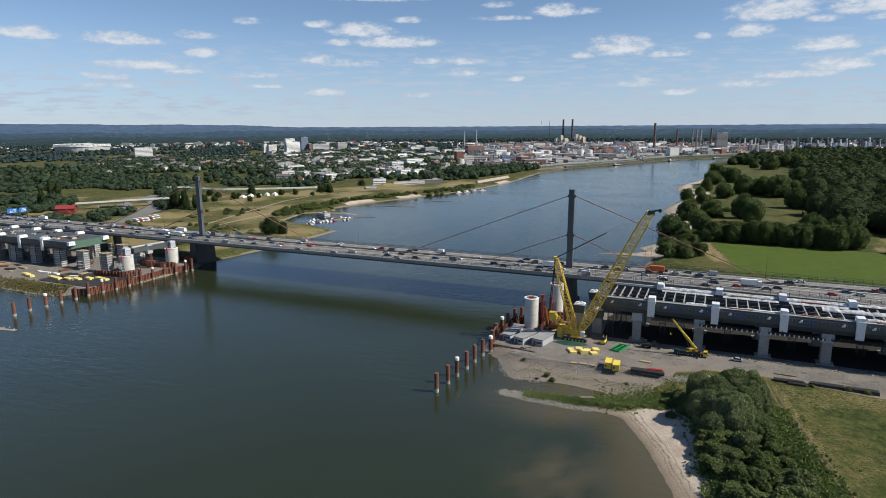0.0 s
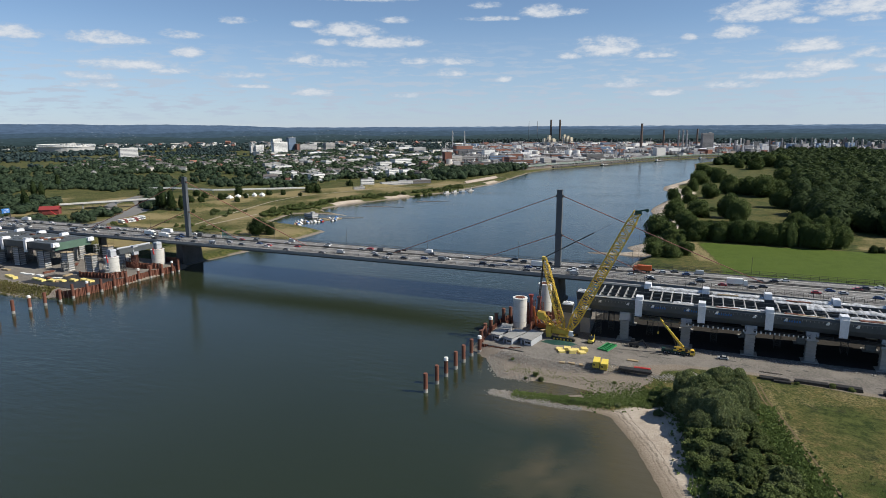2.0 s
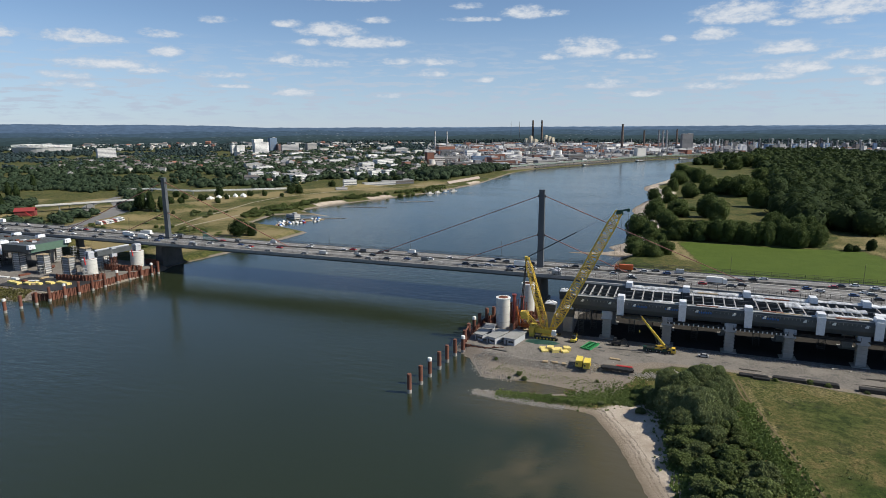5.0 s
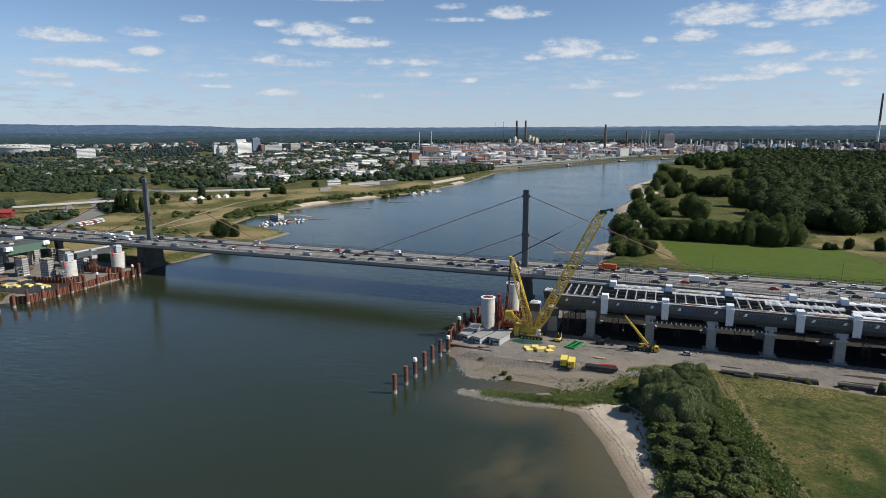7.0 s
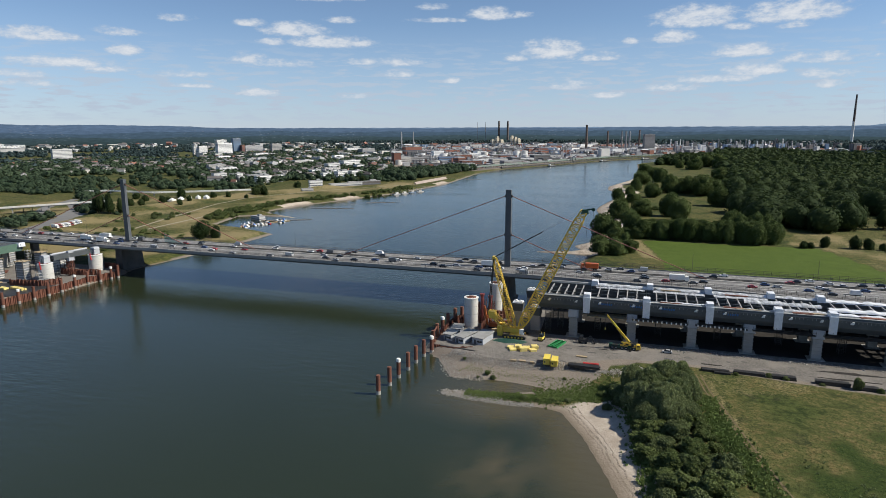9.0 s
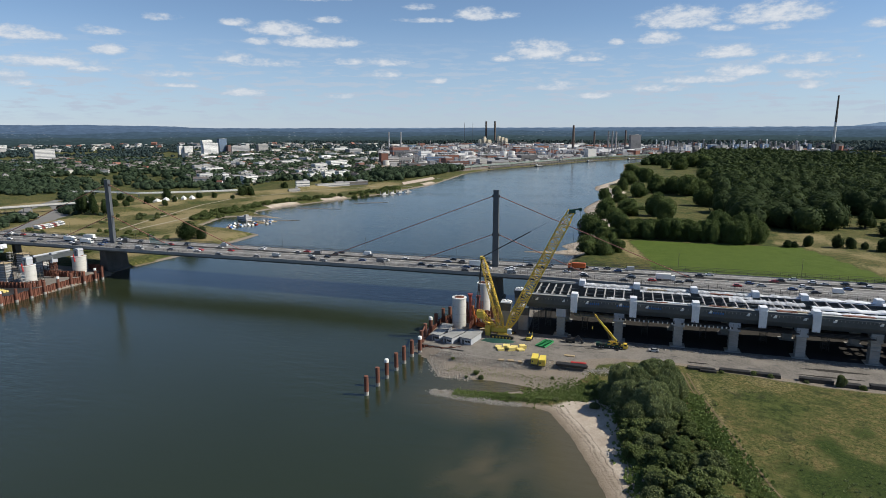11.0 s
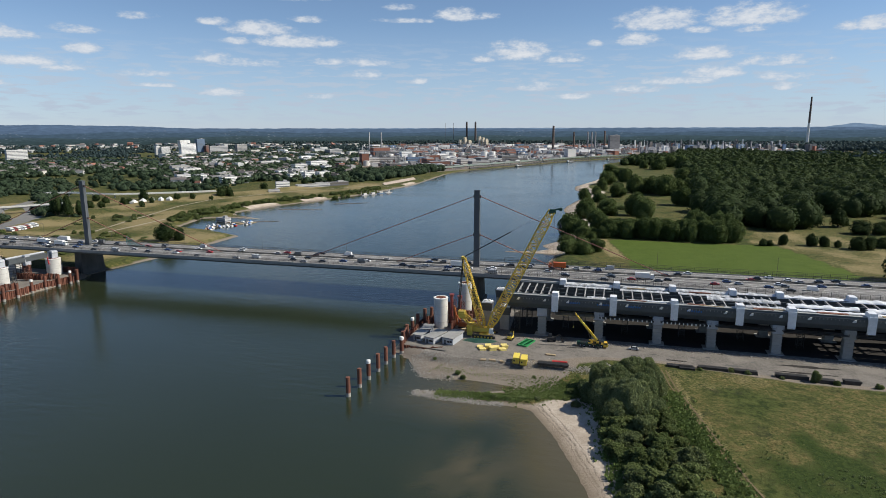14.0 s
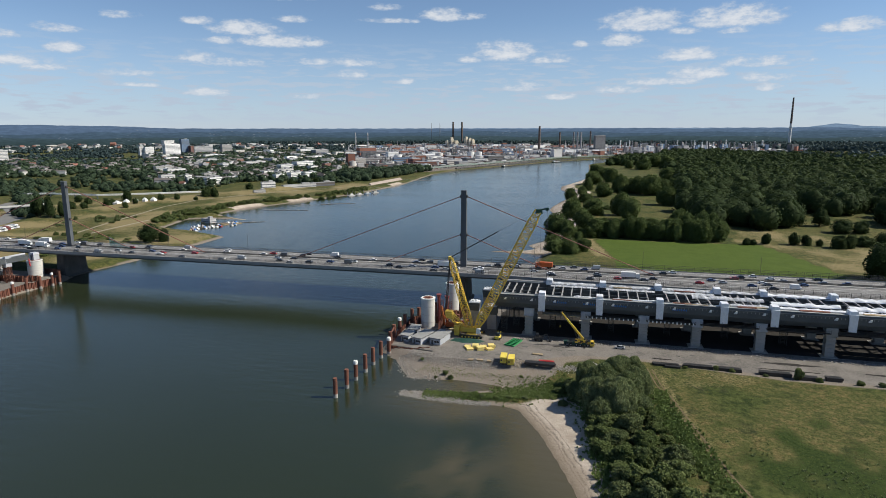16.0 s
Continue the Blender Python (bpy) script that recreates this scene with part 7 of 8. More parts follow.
# tall and white landmarks of the town
for x, y, sx, sy, h, fl, w, words in ((-1630, 1683, 17, 14, 36, 9, wall_white, "slim white residential tower"), (-1609, 1700, 34, 16, 34, 9, wall_white, "white stepped residential tower"), (-1442, 1616, 57, 22, 48, 11, wall_white, "white high-rise office slab"), (-1532, 1811, 32, 20, 62, 14, hall_blue, "tall grey-blue office tower"), (-1507, 1817, 12, 20, 36, 8, wall_brick, "dark brick tower wing"), (-1484, 1859, 80, 20, 32, 6, wall_grey, "long grey office block"), (-1420, 1926, 45, 20, 38, 7, wall_pale, "grey and red office block"), (-1684, 1136, 55, 20, 39, 9, wall_white, "pale high-rise apartment block"), (-694, 628, 26, 12, 16.5, 5, wall_white, "white apartment block"), (-680, 660, 22, 12, 13.5, 4, wall_white, "white apartment block with balconies"),
                                      (-601, 633, 30, 12, 13.2, 4, wall_white, "long white apartment block"), (-599, 691, 24, 12, 11, 3, wall_white, "low white apartment block"), (-635, 964, 34, 18, 18, 5, wall_white, "white terrace apartment building"),
                                      (-646, 1076, 50, 20, 20, 5, wall_white, "white curved-front apartment building"), (-956, 1834, 60, 30, 24, 4, wall_grey, "large grey hall"), (-1117, 2034, 70, 30, 20, 4, wall_white, "large white hall"), (-827, 1152, 60, 16, 14, 3, wall_white, "long white hall"),
                                      (-517, 781, 24, 14, 13.5, 4, wall_white, "white stepped apartment house"), (-503, 819, 28, 14, 12.5, 4, wall_white, "white apartment house"), (-583, 791, 22, 14, 14.8, 4, wall_white, "white modern house"), (-571, 1053, 18, 14, 17, 4, wall_brick, "red brick apartment house"),
                                      (-3000, 1900, 40, 30, 30, 6, wall_white, "distant white clinic building"), (-2300, 2700, 60, 30, 40, 8, wall_white, "distant white high-rise block"), (-540, 760, 20, 12, 11, 3, wall_white, "white modern house with flat roof"), (-560, 830, 22, 12, 12, 4, wall_white, "white modern apartment house")):
    block(x, y, sx, sy, h, 64, w, words + " with rows of windows", floors=fl)
# riverside restaurant, boat house and clubs on the dike
block(-452, 566, 22, 10, 9.5, 40, wall_white, "white riverside house with glazed front", floors=2)
block(-441, 520, 18, 7, 4, 40, wall_pale, "low pale boat house on the dike", floors=1)
block(-420, 612, 60, 10, 5, 52, wall_grey, "long low riverside restaurant with terrace", floors=1)
block(-395, 650, 46, 9, 6.5, 52, roof_dark, "dark curved riverside pavilion", floors=1)

# football stadium, with a white truss round the stands
stad = thing("stadium", "large pale stadium bowl with white roof truss", "stadium", at=pose(-2650, 1620, 2, 0, 0, -36))
bowl = Shape()
for i in range(32):
    a0, a1 = 2 * math.pi * i / 32, 2 * math.pi * (i + 1) / 32
    q = [(150 * math.cos(a), 115 * math.sin(a)) for a in (a0, a1)]
    bowl.add([(q[0][0] * 0.72, q[0][1] * 0.72, 4), (q[1][0] * 0.72, q[1][1] * 0.72, 4), (*q[1], 26), (*q[0], 26), (q[0][0] * 0.98, q[0][1] * 0.98, 0), (q[1][0] * 0.98, q[1][1] * 0.98, 0)], ((0, 1, 2, 3), (3, 2, 5, 4)))
part("stands", bowl, wall_grey, stad)
for i in range(32):
    a0, a1 = 2 * math.pi * i / 32, 2 * math.pi * (i + 1) / 32
    t = Shape()
    for z in (26.5, 34):
        t.beam((152 * math.cos(a0), 117 * math.sin(a0), z), (152 * math.cos(a1), 117 * math.sin(a1), z), 2.0, 2.0)
    t.beam((152 * math.cos(a0), 117 * math.sin(a0), 26.5), (152 * math.cos(a1), 117 * math.sin(a1), 34), 1.4, 1.4).beam((152 * math.cos(a1), 117 * math.sin(a1), 26.5), (152 * math.cos(a0), 117 * math.sin(a0), 34), 1.4, 1.4)
    part("truss_bay", t, white_paint, stad)
part("roof_ring", Shape().prism([(140 * math.cos(2 * math.pi * i / 32), 106 * math.sin(2 * math.pi * i / 32)) for i in range(32)], 27, 28.5), roof_flat, stad)

# ---- the chemical works ----
pipe_green = material("pipe_green", (0.20, 0.27, 0.22), (0.14, 0.19, 0.15), rough=0.7, scale=0.05, fine=0.5)
chimney_mat = material("chimney_mat", (0.15, 0.115, 0.10), (0.10, 0.08, 0.07), rough=0.9, scale=0.05, fine=0.5)


def chimney(x, y, h, r0, r1, label, mat=chimney_mat, cap=None, z=2):
    c = thing("chimney_stack", label, "chimney", "factory chimneys", at=pose(x, y, z))
    part("shaft", Shape().cyl(0, 0, 0, h, r0, r1, 14), mat, c)
    part("rim", Shape().cyl(0, 0, h, h + 1.2, r1 * 1.12, r1 * 1.12, 14), cap or mat, c)
    part("platform", Shape().cyl(0, 0, h * 0.82, h * 0.82 + 0.8, r1 * 1.5, r1 * 1.5, 14), steel_grey, c)


for x, y, h, r0, r1 in ((-876, 3738, 148, 7.5, 6), (-818, 3747, 148, 7.5, 6), (-184, 2476, 112, 6, 4.5), (-108, 2726, 84, 5, 4), (34, 2933, 88, 5, 4)):
    chimney(x, y, h, r0, r1, "tall dark brick factory chimney")
for x, y, h in ((-1080, 2504, 84), (-1088, 2690, 83)):
    chimney(x, y, h, 3.5, 3, "slim pale grey factory chimney", wall_grey)
for x, y, h in ((-1020, 3716, 140), (-965, 3725, 140)):
    chimney(x, y, h, 1.8, 1.2, "very thin steel flare mast", steel_grey)
chimney(1182, 3761, 130, 8.0, 6.6, "very tall chimney, pale below and dark above", wall_white)
chimney(1182, 3761, 150, 6.4, 4.4, "dark upper shaft of the very tall chimney", chimney_mat, z=131)
for x, y in ((-43, 2741), (-2, 2521), (-20, 2600)):
    t = thing("process_tower", "grey lattice process tower with vessels", "tower", "process towers", at=pose(x, y, 2))
    part("column", Shape().cyl(0, 0, 0, 86, 4, 3.4, 12), steel_grey, t)
    for i in range(7):
        part("platform", Shape().cyl(0, 0, 10 + i * 11, 11 + i * 11, 6.5, 6.5, 12), wall_grey, t)

rw = random.Random(8)
for x, y in scatter(WORKS, 58, rw, lambda x, y: rw.random() < 0.85):
    d = math.hypot(x - 74, y + 346)
    pick = rw.random()
    a = rw.choice((35, 125, 35, 42)) + rw.uniform(-4, 4)
    if pick < 0.16:
        t = thing("storage_tank", "round pale storage tank in the chemical works", "tank", "storage tanks", at=pose(x, y, 2.5))
        rr, hh = rw.uniform(7, 13), rw.uniform(9, 18)
        part("shell", Shape().cyl(0, 0, 0, hh, rr, rr, 24), rw.choice((wall_white, wall_pale, wall_grey)), t, smooth=False)
        part("lid", Shape().cyl(0, 0, hh, hh + rr * 0.16, rr, rr * 0.2, 24), roof_flat, t)
    elif pick < 0.34:
        t = thing("process_plant", "steel process plant with vessels, pipes and platforms", "plant", "process plants", at=pose(x, y, 2.5, 0, 0, a))
        h = rw.uniform(10, 24)
        fr = Shape()
        for i in range(4):
            for j in range(2):
                fr.box(-15 + i * 10, -6 + j * 12, 0, 0.9, 0.9, h)
        part("steel_frame", fr, plant_steel, t)
        for i in range(int(h / 6) if d < 2300 else 2):
            part("floor_deck", Shape().box(0, 0, 5 + i * 6, 31, 13, 0.7), steel_grey if i % 2 else plant_steel, t)
        for i in range(4 if d < 2300 else 2):
            part("vessel", Shape().cyl(-12 + i * 8, rw.uniform(-4, 4), 2, h * rw.uniform(0.5, 1.25), 2.2, 2.0, 10), rw.choice((wall_pale, steel_grey, wall_grey)), t)
        part("pipe_run", Shape().tube((-20, -8, h * 0.3), (20, -8, h * 0.3), 0.9, 6).tube((-20, -9.5, h * 0.3 + 2), (20, -9.5, h * 0.3 + 2), 0.7, 6), pipe_green, t)
    elif pick < 0.37:
        chimney(x, y, rw.uniform(22, 40), 2.0, 1.6, "slim steel vent stack in the works", rw.choice((steel_grey, wall_grey)))
    else:
        mat, words = rw.choice(((wall_white, "white"), (wall_pale, "pale"), (wall_grey, "grey"), (steel_grey, "steel grey"), (wall_grey, "grey"), (roof_dark, "dark grey"), (plant_steel, "dark steel"), (wall_brick, "red brick"), (wall_brick, "red brick"), (wall_brick, "brick"), (plant_steel, "dark"), (wall_white, "white"), (hall_blue, "blue")))
        block(x, y, rw.uniform(26, 70), rw.uniform(16, 34), rw.uniform(7, 20), a, mat, words + " flat-roofed factory building in the works", roof=rw.choice((roof_dark, plant_steel, roof_flat, roof_dark, steel_grey)), floors=3 if d < 1900 else 0, name="factory_building", group="factory buildings", band=roof_dark)
for x, y in scatter(WORKS, 24, rw, lambda x, y: rw.random() < 0.7):
    tall = rw.random() < 0.1
    n = rw.uniform(3, 7) if tall else rw.uniform(8, 18)
    rest.box(x, y, 2.0, n, n * rw.uniform(0.6, 1.6), rw.uniform(10, 20) if tall else rw.uniform(4, 10), rw.choice((35, 125)), rw.choice((roof_dark, steel_grey, plant_steel, plant_steel, wall_brick, wall_grey, wall_white, wall_brick)), rw.choice((roof_dark, plant_steel, roof_flat, steel_grey)))
# more of the works past the bend of the river
WORKS_WEST = ((215, 2110), (420, 2230), (620, 2330), (900, 2460), (980, 2750), (760, 3000), (222, 3100), (160, 2500))
for x, y in scatter(WORKS_WEST, 27, rw, lambda x, y: rw.random() < 0.85):
    pick = rw.random()
    if pick < 0.1:
        t = thing("process_tower", "dark steel process tower with platforms in the works", "tower", "process towers", at=pose(x, y, 2))
        h = rw.uniform(26, 52)
        part("column", Shape().cyl(0, 0, 0, h, 3.2, 2.6, 10), rw.choice((plant_steel, steel_grey, wall_white)), t)
        for i in range(3):
            part("platform", Shape().cyl(0, 0, h * (0.3 + 0.27 * i), h * (0.3 + 0.27 * i) + 1.0, 5.2, 5.2, 10), plant_steel, t)
    else:
        n = rw.uniform(9, 32)
        rest.box(x, y, 2.0, n, n * rw.uniform(0.4, 0.9), rw.uniform(5, 15) if pick < 0.93 else rw.uniform(18, 34), rw.uniform(20, 60), rw.choice((plant_steel, plant_steel, steel_grey, wall_brick, wall_white, plant_steel, hall_blue, roof_dark, wall_grey, steel_grey)), rw.choice((roof_dark, plant_steel, roof_flat, wall_grey)))
block(79, 2343, 46, 16, 72, 30, steel_grey, "tall grey office tower with rows of windows in the works", floors=16, name="office_tower", band=plant_steel)
block(-749, 1787, 62, 40, 33, 40, wall_brick, "large red brick power house", floors=2, name="factory_building", group="factory buildings")
block(-581, 1231, 20, 24, 33, 40, wall_brick, "tall red brick silo building", floors=0, name="factory_building", group="factory buildings")
block(-552, 1499, 34, 24, 30, 40, wall_white, "white panelled process hall", floors=4, name="factory_building", group="factory buildings", band=wall_grey)
block(-69, 1885, 34, 22, 28, 38, wall_white, "white windowless silo hall on the quay", name="factory_building", group="factory buildings")
boiler_cream = material("boiler_cream", (0.58, 0.52, 0.40), (0.46, 0.41, 0.32), spread=0.12)
for x, y, n, h in ((-747, 3035, 18, 36), (-723, 3041, 16, 49), (-700, 3047, 22, 34), (-643, 3059, 16, 52), (-625, 3063, 20, 46), (-608, 3066, 18, 41)):
    t = thing("boiler_house", "cream boiler house tower beside the tall chimneys", "factory building", "boiler houses", at=pose(x, y, 2, 0, 0, 48))
    part("outer_wall", Shape().box(0, 0, 0, n, n, h), boiler_cream, t)
    part("upper_storey", Shape().box(0, 0, h, n * 0.7, n * 0.7, h * 0.16), boiler_cream, t)
    part("louvre_band", Shape().box(0, 0, h * 0.55, n + 0.3, n + 0.3, h * 0.06), plant_steel, t)
    part("duct", Shape().tube((-n * 0.6, -n * 0.6, 0), (-n * 0.6, -n * 0.6, h * 0.8), 2.2, 8), steel_grey, t)
for x, y, rr, h in ((-330, 1642, 11, 26), (-305, 1650, 11, 26), (-535, 1505, 14, 22), (-463, 1527, 14, 14), (-438, 1545, 14, 14), (-410, 1560, 12, 12)):
    t = thing("storage_tank", "large round white storage tank near the river", "tank", "storage tanks", at=pose(x, y, 2.5))
    part("shell", Shape().cyl(0, 0, 0, h, rr, rr, 28), wall_white, t)
    part("lid", Shape().cyl(0, 0, h, h + 2, rr, rr * 0.3, 28), roof_flat, t)
# pipe bridge and quay along the bank
QUAY = ((-318, 1000), (-292, 1100), (-268, 1170), (-215, 1290), (-160, 1405), (-100, 1550), (-30, 1700), (60, 1820), (170, 1950))
for (ax, ay), (bx, by) in zip(QUAY, QUAY[1:]):
    rack = thing("pipe_bridge", "grey-green pipe bridge on trestles along the river bank", "pipe bridge", "pipe bridges")
    for k, (z, w) in enumerate(((9, 1.0), (10.6, 0.8), (12.0, 0.7))):
        part("pipe", Shape().tube((ax - 14, ay + 6, z), (bx - 14, by + 6, z), w, 6), (pipe_green, steel_grey, pipe_green)[k], rack)
    n = max(2, int(math.hypot(bx - ax, by - ay) / 16))
    for i in range(n):
        x, y = ax - 14 + (bx - ax) * i / n, ay + 6 + (by - ay) * i / n
        part("trestle", Shape().box(x, y, 0, 1.2, 1.2, 12).box(x + 5, y - 2, 0, 1.2, 1.2, 9).beam((x, y, 8), (x + 6, y - 2.4, 8), 0.9, 0.9), steel_grey, rack)
    if ay > 1150:
        wall = thing("quay_wall", "weathered stone quay wall of the works", "quay", "quay walls")
        part("wall", Shape().beam((ax - 4, ay + 2, 1.5), (bx - 4, by + 2, 1.5), 5, 6.5), dark_concrete, wall)
        for i in range(n):
            x, y = ax - 1.5 + (bx - ax) * i / n, ay + 1 + (by - ay) * i / n
            part("fender_pile", Shape().box(x, y, -1, 0.9, 0.9, 6.5), dark_steel, wall)
for x, y in ((-120, 1495), (10, 1750), (120, 1880)):
    c = thing("quay_crane", "grey portal crane on the works quay", "crane", "quay cranes", at=pose(x - 8, y + 4, 3))
    for dx in (-4, 4):
        for dy in (-4, 4):
            part("leg", Shape().box(dx, dy, 0, 0.9, 0.9, 14), steel_grey, c)
    part("house", Shape().box(0, 0, 14, 7, 7, 5), wall_grey, c)
    part("jib", Shape().beam((2, 0, 18), (20, -6, 32), 1.1, 1.1), steel_grey, c)
for x, y, n in ((-60, 1610, 40), (60, 1790, 46), (-180, 1340, 30)):
    b = thing("barge", "dark river barge moored at the works quay", "barge", "moored barges", at=pose(x + 12, y - 4, 0, 0, 0, 58))
    part("hull", Shape().prism([(-n / 2, -4.5), (n / 2 - 6, -4.5), (n / 2, 0), (n / 2 - 6, 4.5), (-n / 2, 4.5)], -0.8, 1.8), dark_steel, b)
    part("hatch", Shape().box(-2, 0, 1.8, n * 0.6, 6.5, 1.0), wall_grey, b)
    part("wheelhouse", Shape().box(-n / 2 + 5, 0, 1.8, 5, 5, 3.4, top=(0.9, 0.9)), white_paint, b)

# ---- the river bank park: marina, paths, walkway, signs ----
rm = random.Random(4)
for k, (x, y) in enumerate([(-296 - 2.2 * i, 236 - 3.4 * i) for i in range(14)] + [(-308 - 2.4 * i, 243 - 3.2 * i) for i in range(12)] + [(-318, 186), (-322, 190), (-327, 196), (-331, 202)]):
    n = rm.uniform(5.0, 8.6)
    if rm.random() < 0.3:
        continue
    boat = thing("motor_boat", "white motor boat moored in the small marina", "boat", "marina boats", at=pose(x, y, 0, 0, 0, 155 + rm.uniform(-14, 14)))
    part("hull", Shape().add([(-n / 2, -1.3, 0.9), (n * 0.2, -1.35, 1.0), (n / 2, 0, 1.3), (n * 0.2, 1.35, 1.0), (-n / 2, 1.3, 0.9), (-n / 2, -0.9, -0.3), (n * 0.2, -0.8, -0.3), (n * 0.42, 0, -0.2), (n * 0.2, 0.8, -0.3), (-n / 2, 0.9, -0.3)],
                             ((0, 1, 2, 3, 4), (0, 5, 6, 1), (1, 6, 7, 2), (2, 7, 8, 3), (3, 8, 9, 4), (4, 9, 5, 0), (9, 8, 7, 6, 5))), (white_paint, white_paint, hut_grey, white_paint, dark_steel, white_paint, red_paint)[k % 7], boat)
    part("cabin", Shape().box(0, 0, 0.95, n * 0.4, 1.9, 1.1, top=(0.75, 0.85)), (white_paint, hut_grey, blue_paint, dark_steel)[k % 4], boat)
    part("windscreen", Shape().box(n * 0.2, 0, 1.0, 0.5, 1.6, 0.75, top=(0.3, 0.9)), glass_dark, boat)
for a, b in (((-300, 242), (-330, 198)), ((-345, 236), (-310, 232)), ((-330, 198), (-322, 184))):
    single("pontoon", Shape().beam((*a, 0.3), (*b, 0.3), 2.0, 0.6), timber, "grey timber marina pontoon floating on the water", "pontoon", group="marina pontoons")
block(-338, 238, 16, 8, 4.0, -20, wall_grey, "low grey floating club house in the marina", floors=1, z=0.2)
for i in range(4):
    x, y = -300 + i * 7, 540 + i * 16
    p = thing("landing_stage", "grey landing stage with pale piles on the east bank", "landing stage", "landing stages", at=pose(x + 8, y - 6, 0, 0, 0, 60))
    part("pontoon", Shape().box(0, 0, -0.3, 13, 4.5, 1.2), wall_grey if i != 2 else hall_blue, p)
    part("shelter", Shape().box(0, 0, 0.9, 6, 3, 2.4, top=(0.9, 0.9)), wall_pale, p)
    for s in (-5, 5):
        part("guide_pile", Shape().cyl(s, 2.8, -2, 6, 0.3, 0.3, 8), wall_grey, p)

# raised walkway across the park
way = thing("elevated_walkway", "long pale elevated walkway on slender supports across the park", "bridge")
WAY = ((-740, 372), (-707, 388), (-660, 385), (-620, 384), (-585, 404), (-548, 429), (-505, 462))
for (ax, ay), (bx, by) in zip(WAY, WAY[1:]):
    part("deck", Shape().beam((ax, ay, 8), (bx, by, 8), 4.0, 0.8), pale_concrete, way)
    for s in (-1.9, 1.9):
        rail = Shape()
        for z in (9.2, 9.8):
            rail.beam((ax + s * 0.5, ay - s * 0.8, z), (bx + s * 0.5, by - s * 0.8, z), 0.2, 0.35)
        for i in range(10):
            x, y = ax + (bx - ax) * i / 10, ay + (by - ay) * i / 10
            rail.box(x + s * 0.5, y - s * 0.8, 8.4, 0.2, 0.2, 1.4)
        part("railing", rail, white_paint, way)
    part("support", Shape().box(ax, ay, 2, 1.2, 1.2, 5.8), concrete, way)
# motorway ramp and overpass by the east landing
over = thing("overpass", "pale concrete overpass crossing the slip road", "bridge")
part("deck", Shape().beam((-650, 158, 10), (-575, 255, 11), 7, 1.3), concrete, over)
for s in (-3.6, 3.6):
    part("parapet", Shape().beam((-650 + s, 158 - s * 0.7, 11), (-575 + s, 255 - s * 0.7, 12), 0.4, 1.3), pale_concrete, over)
for k in (0.2, 0.5, 0.8):
    part("support", Shape().box(-650 + 75 * k, 158 + 97 * k, 2, 1.4, 5, 7.6, 50), concrete, over)


def road_strip(points, width, name, label, mat=asphalt, lift=0.12):
    s = Shape()
    pts = [Vector((x, y, 0)) for x, y in points]
    dense = []
    for a, b in zip(pts, pts[1:]):
        n = max(1, int((b - a).length / 8))
        dense += [a + (b - a) * i / n for i in range(n)]
    dense.append(pts[-1])
    v, f = [], []
    for i, p in enumerate(dense):
        d = (dense[min(i + 1, len(dense) - 1)] - dense[max(i - 1, 0)]).normalized()
        nrm = Vector((-d.y, d.x, 0))
        for k in (-0.5, 0.5):
            q = p + nrm * (k * width)
            v.append((q.x, q.y, ground_at(q.x, q.y) + lift))
        if i:
            f.append((2 * i - 2, 2 * i - 1, 2 * i + 1, 2 * i))
    k = len(v)
    v += [(x, y, z - 0.4) for x, y, z in v]
    f += [tuple(j + k for j in q[::-1]) for q in f]
    s.add(v, f)
    return single(name, s, mat, label, kind="structure")


road_strip(((-470, 60), (-500, 88), (-512, 120), (-545, 175), (-600, 240), (-680, 300)), 24, "slip_road", "grey asphalt slip road beside the motorway")
road_strip(((-405, 120), (-430, 200), (-465, 330), (-470, 400), (-420, 530), (-310, 680)), 3, "park_path", "pale gravel path along the dike", gravel_path)
road_strip(((-392, 130), (-400, 220), (-390, 290), (-352, 280), (-300, 262)), 3.5, "marina_path", "pale gravel path to the marina", gravel_path)
road_strip(((-430, 62), (-520, 66), (-640, 92), (-800, 120)), 12, "feeder_road", "grey asphalt feeder road beside the motorway")
road_strip(((-545, 175), (-600, 180), (-650, 230), (-700, 320)), 12, "side_road", "grey asphalt side road under the overpass")
track_soil = material("track_soil", (0.17, 0.125, 0.07), (0.09, 0.075, 0.036), rough=1.0, scale=0.5, fine=2.5)
for off in (-0.85, 0.85):
    road_strip([(x + off, y) for x, y in ((98.6, -96), (100.6, -112), (103.6, -125), (108.6, -148), (111.8, -162), (114.4, -174), (117.2, -183), (123, -205), (130, -232))], 0.6, "field_track", "worn brown wheel rut across the meadow", track_soil, 0.1)
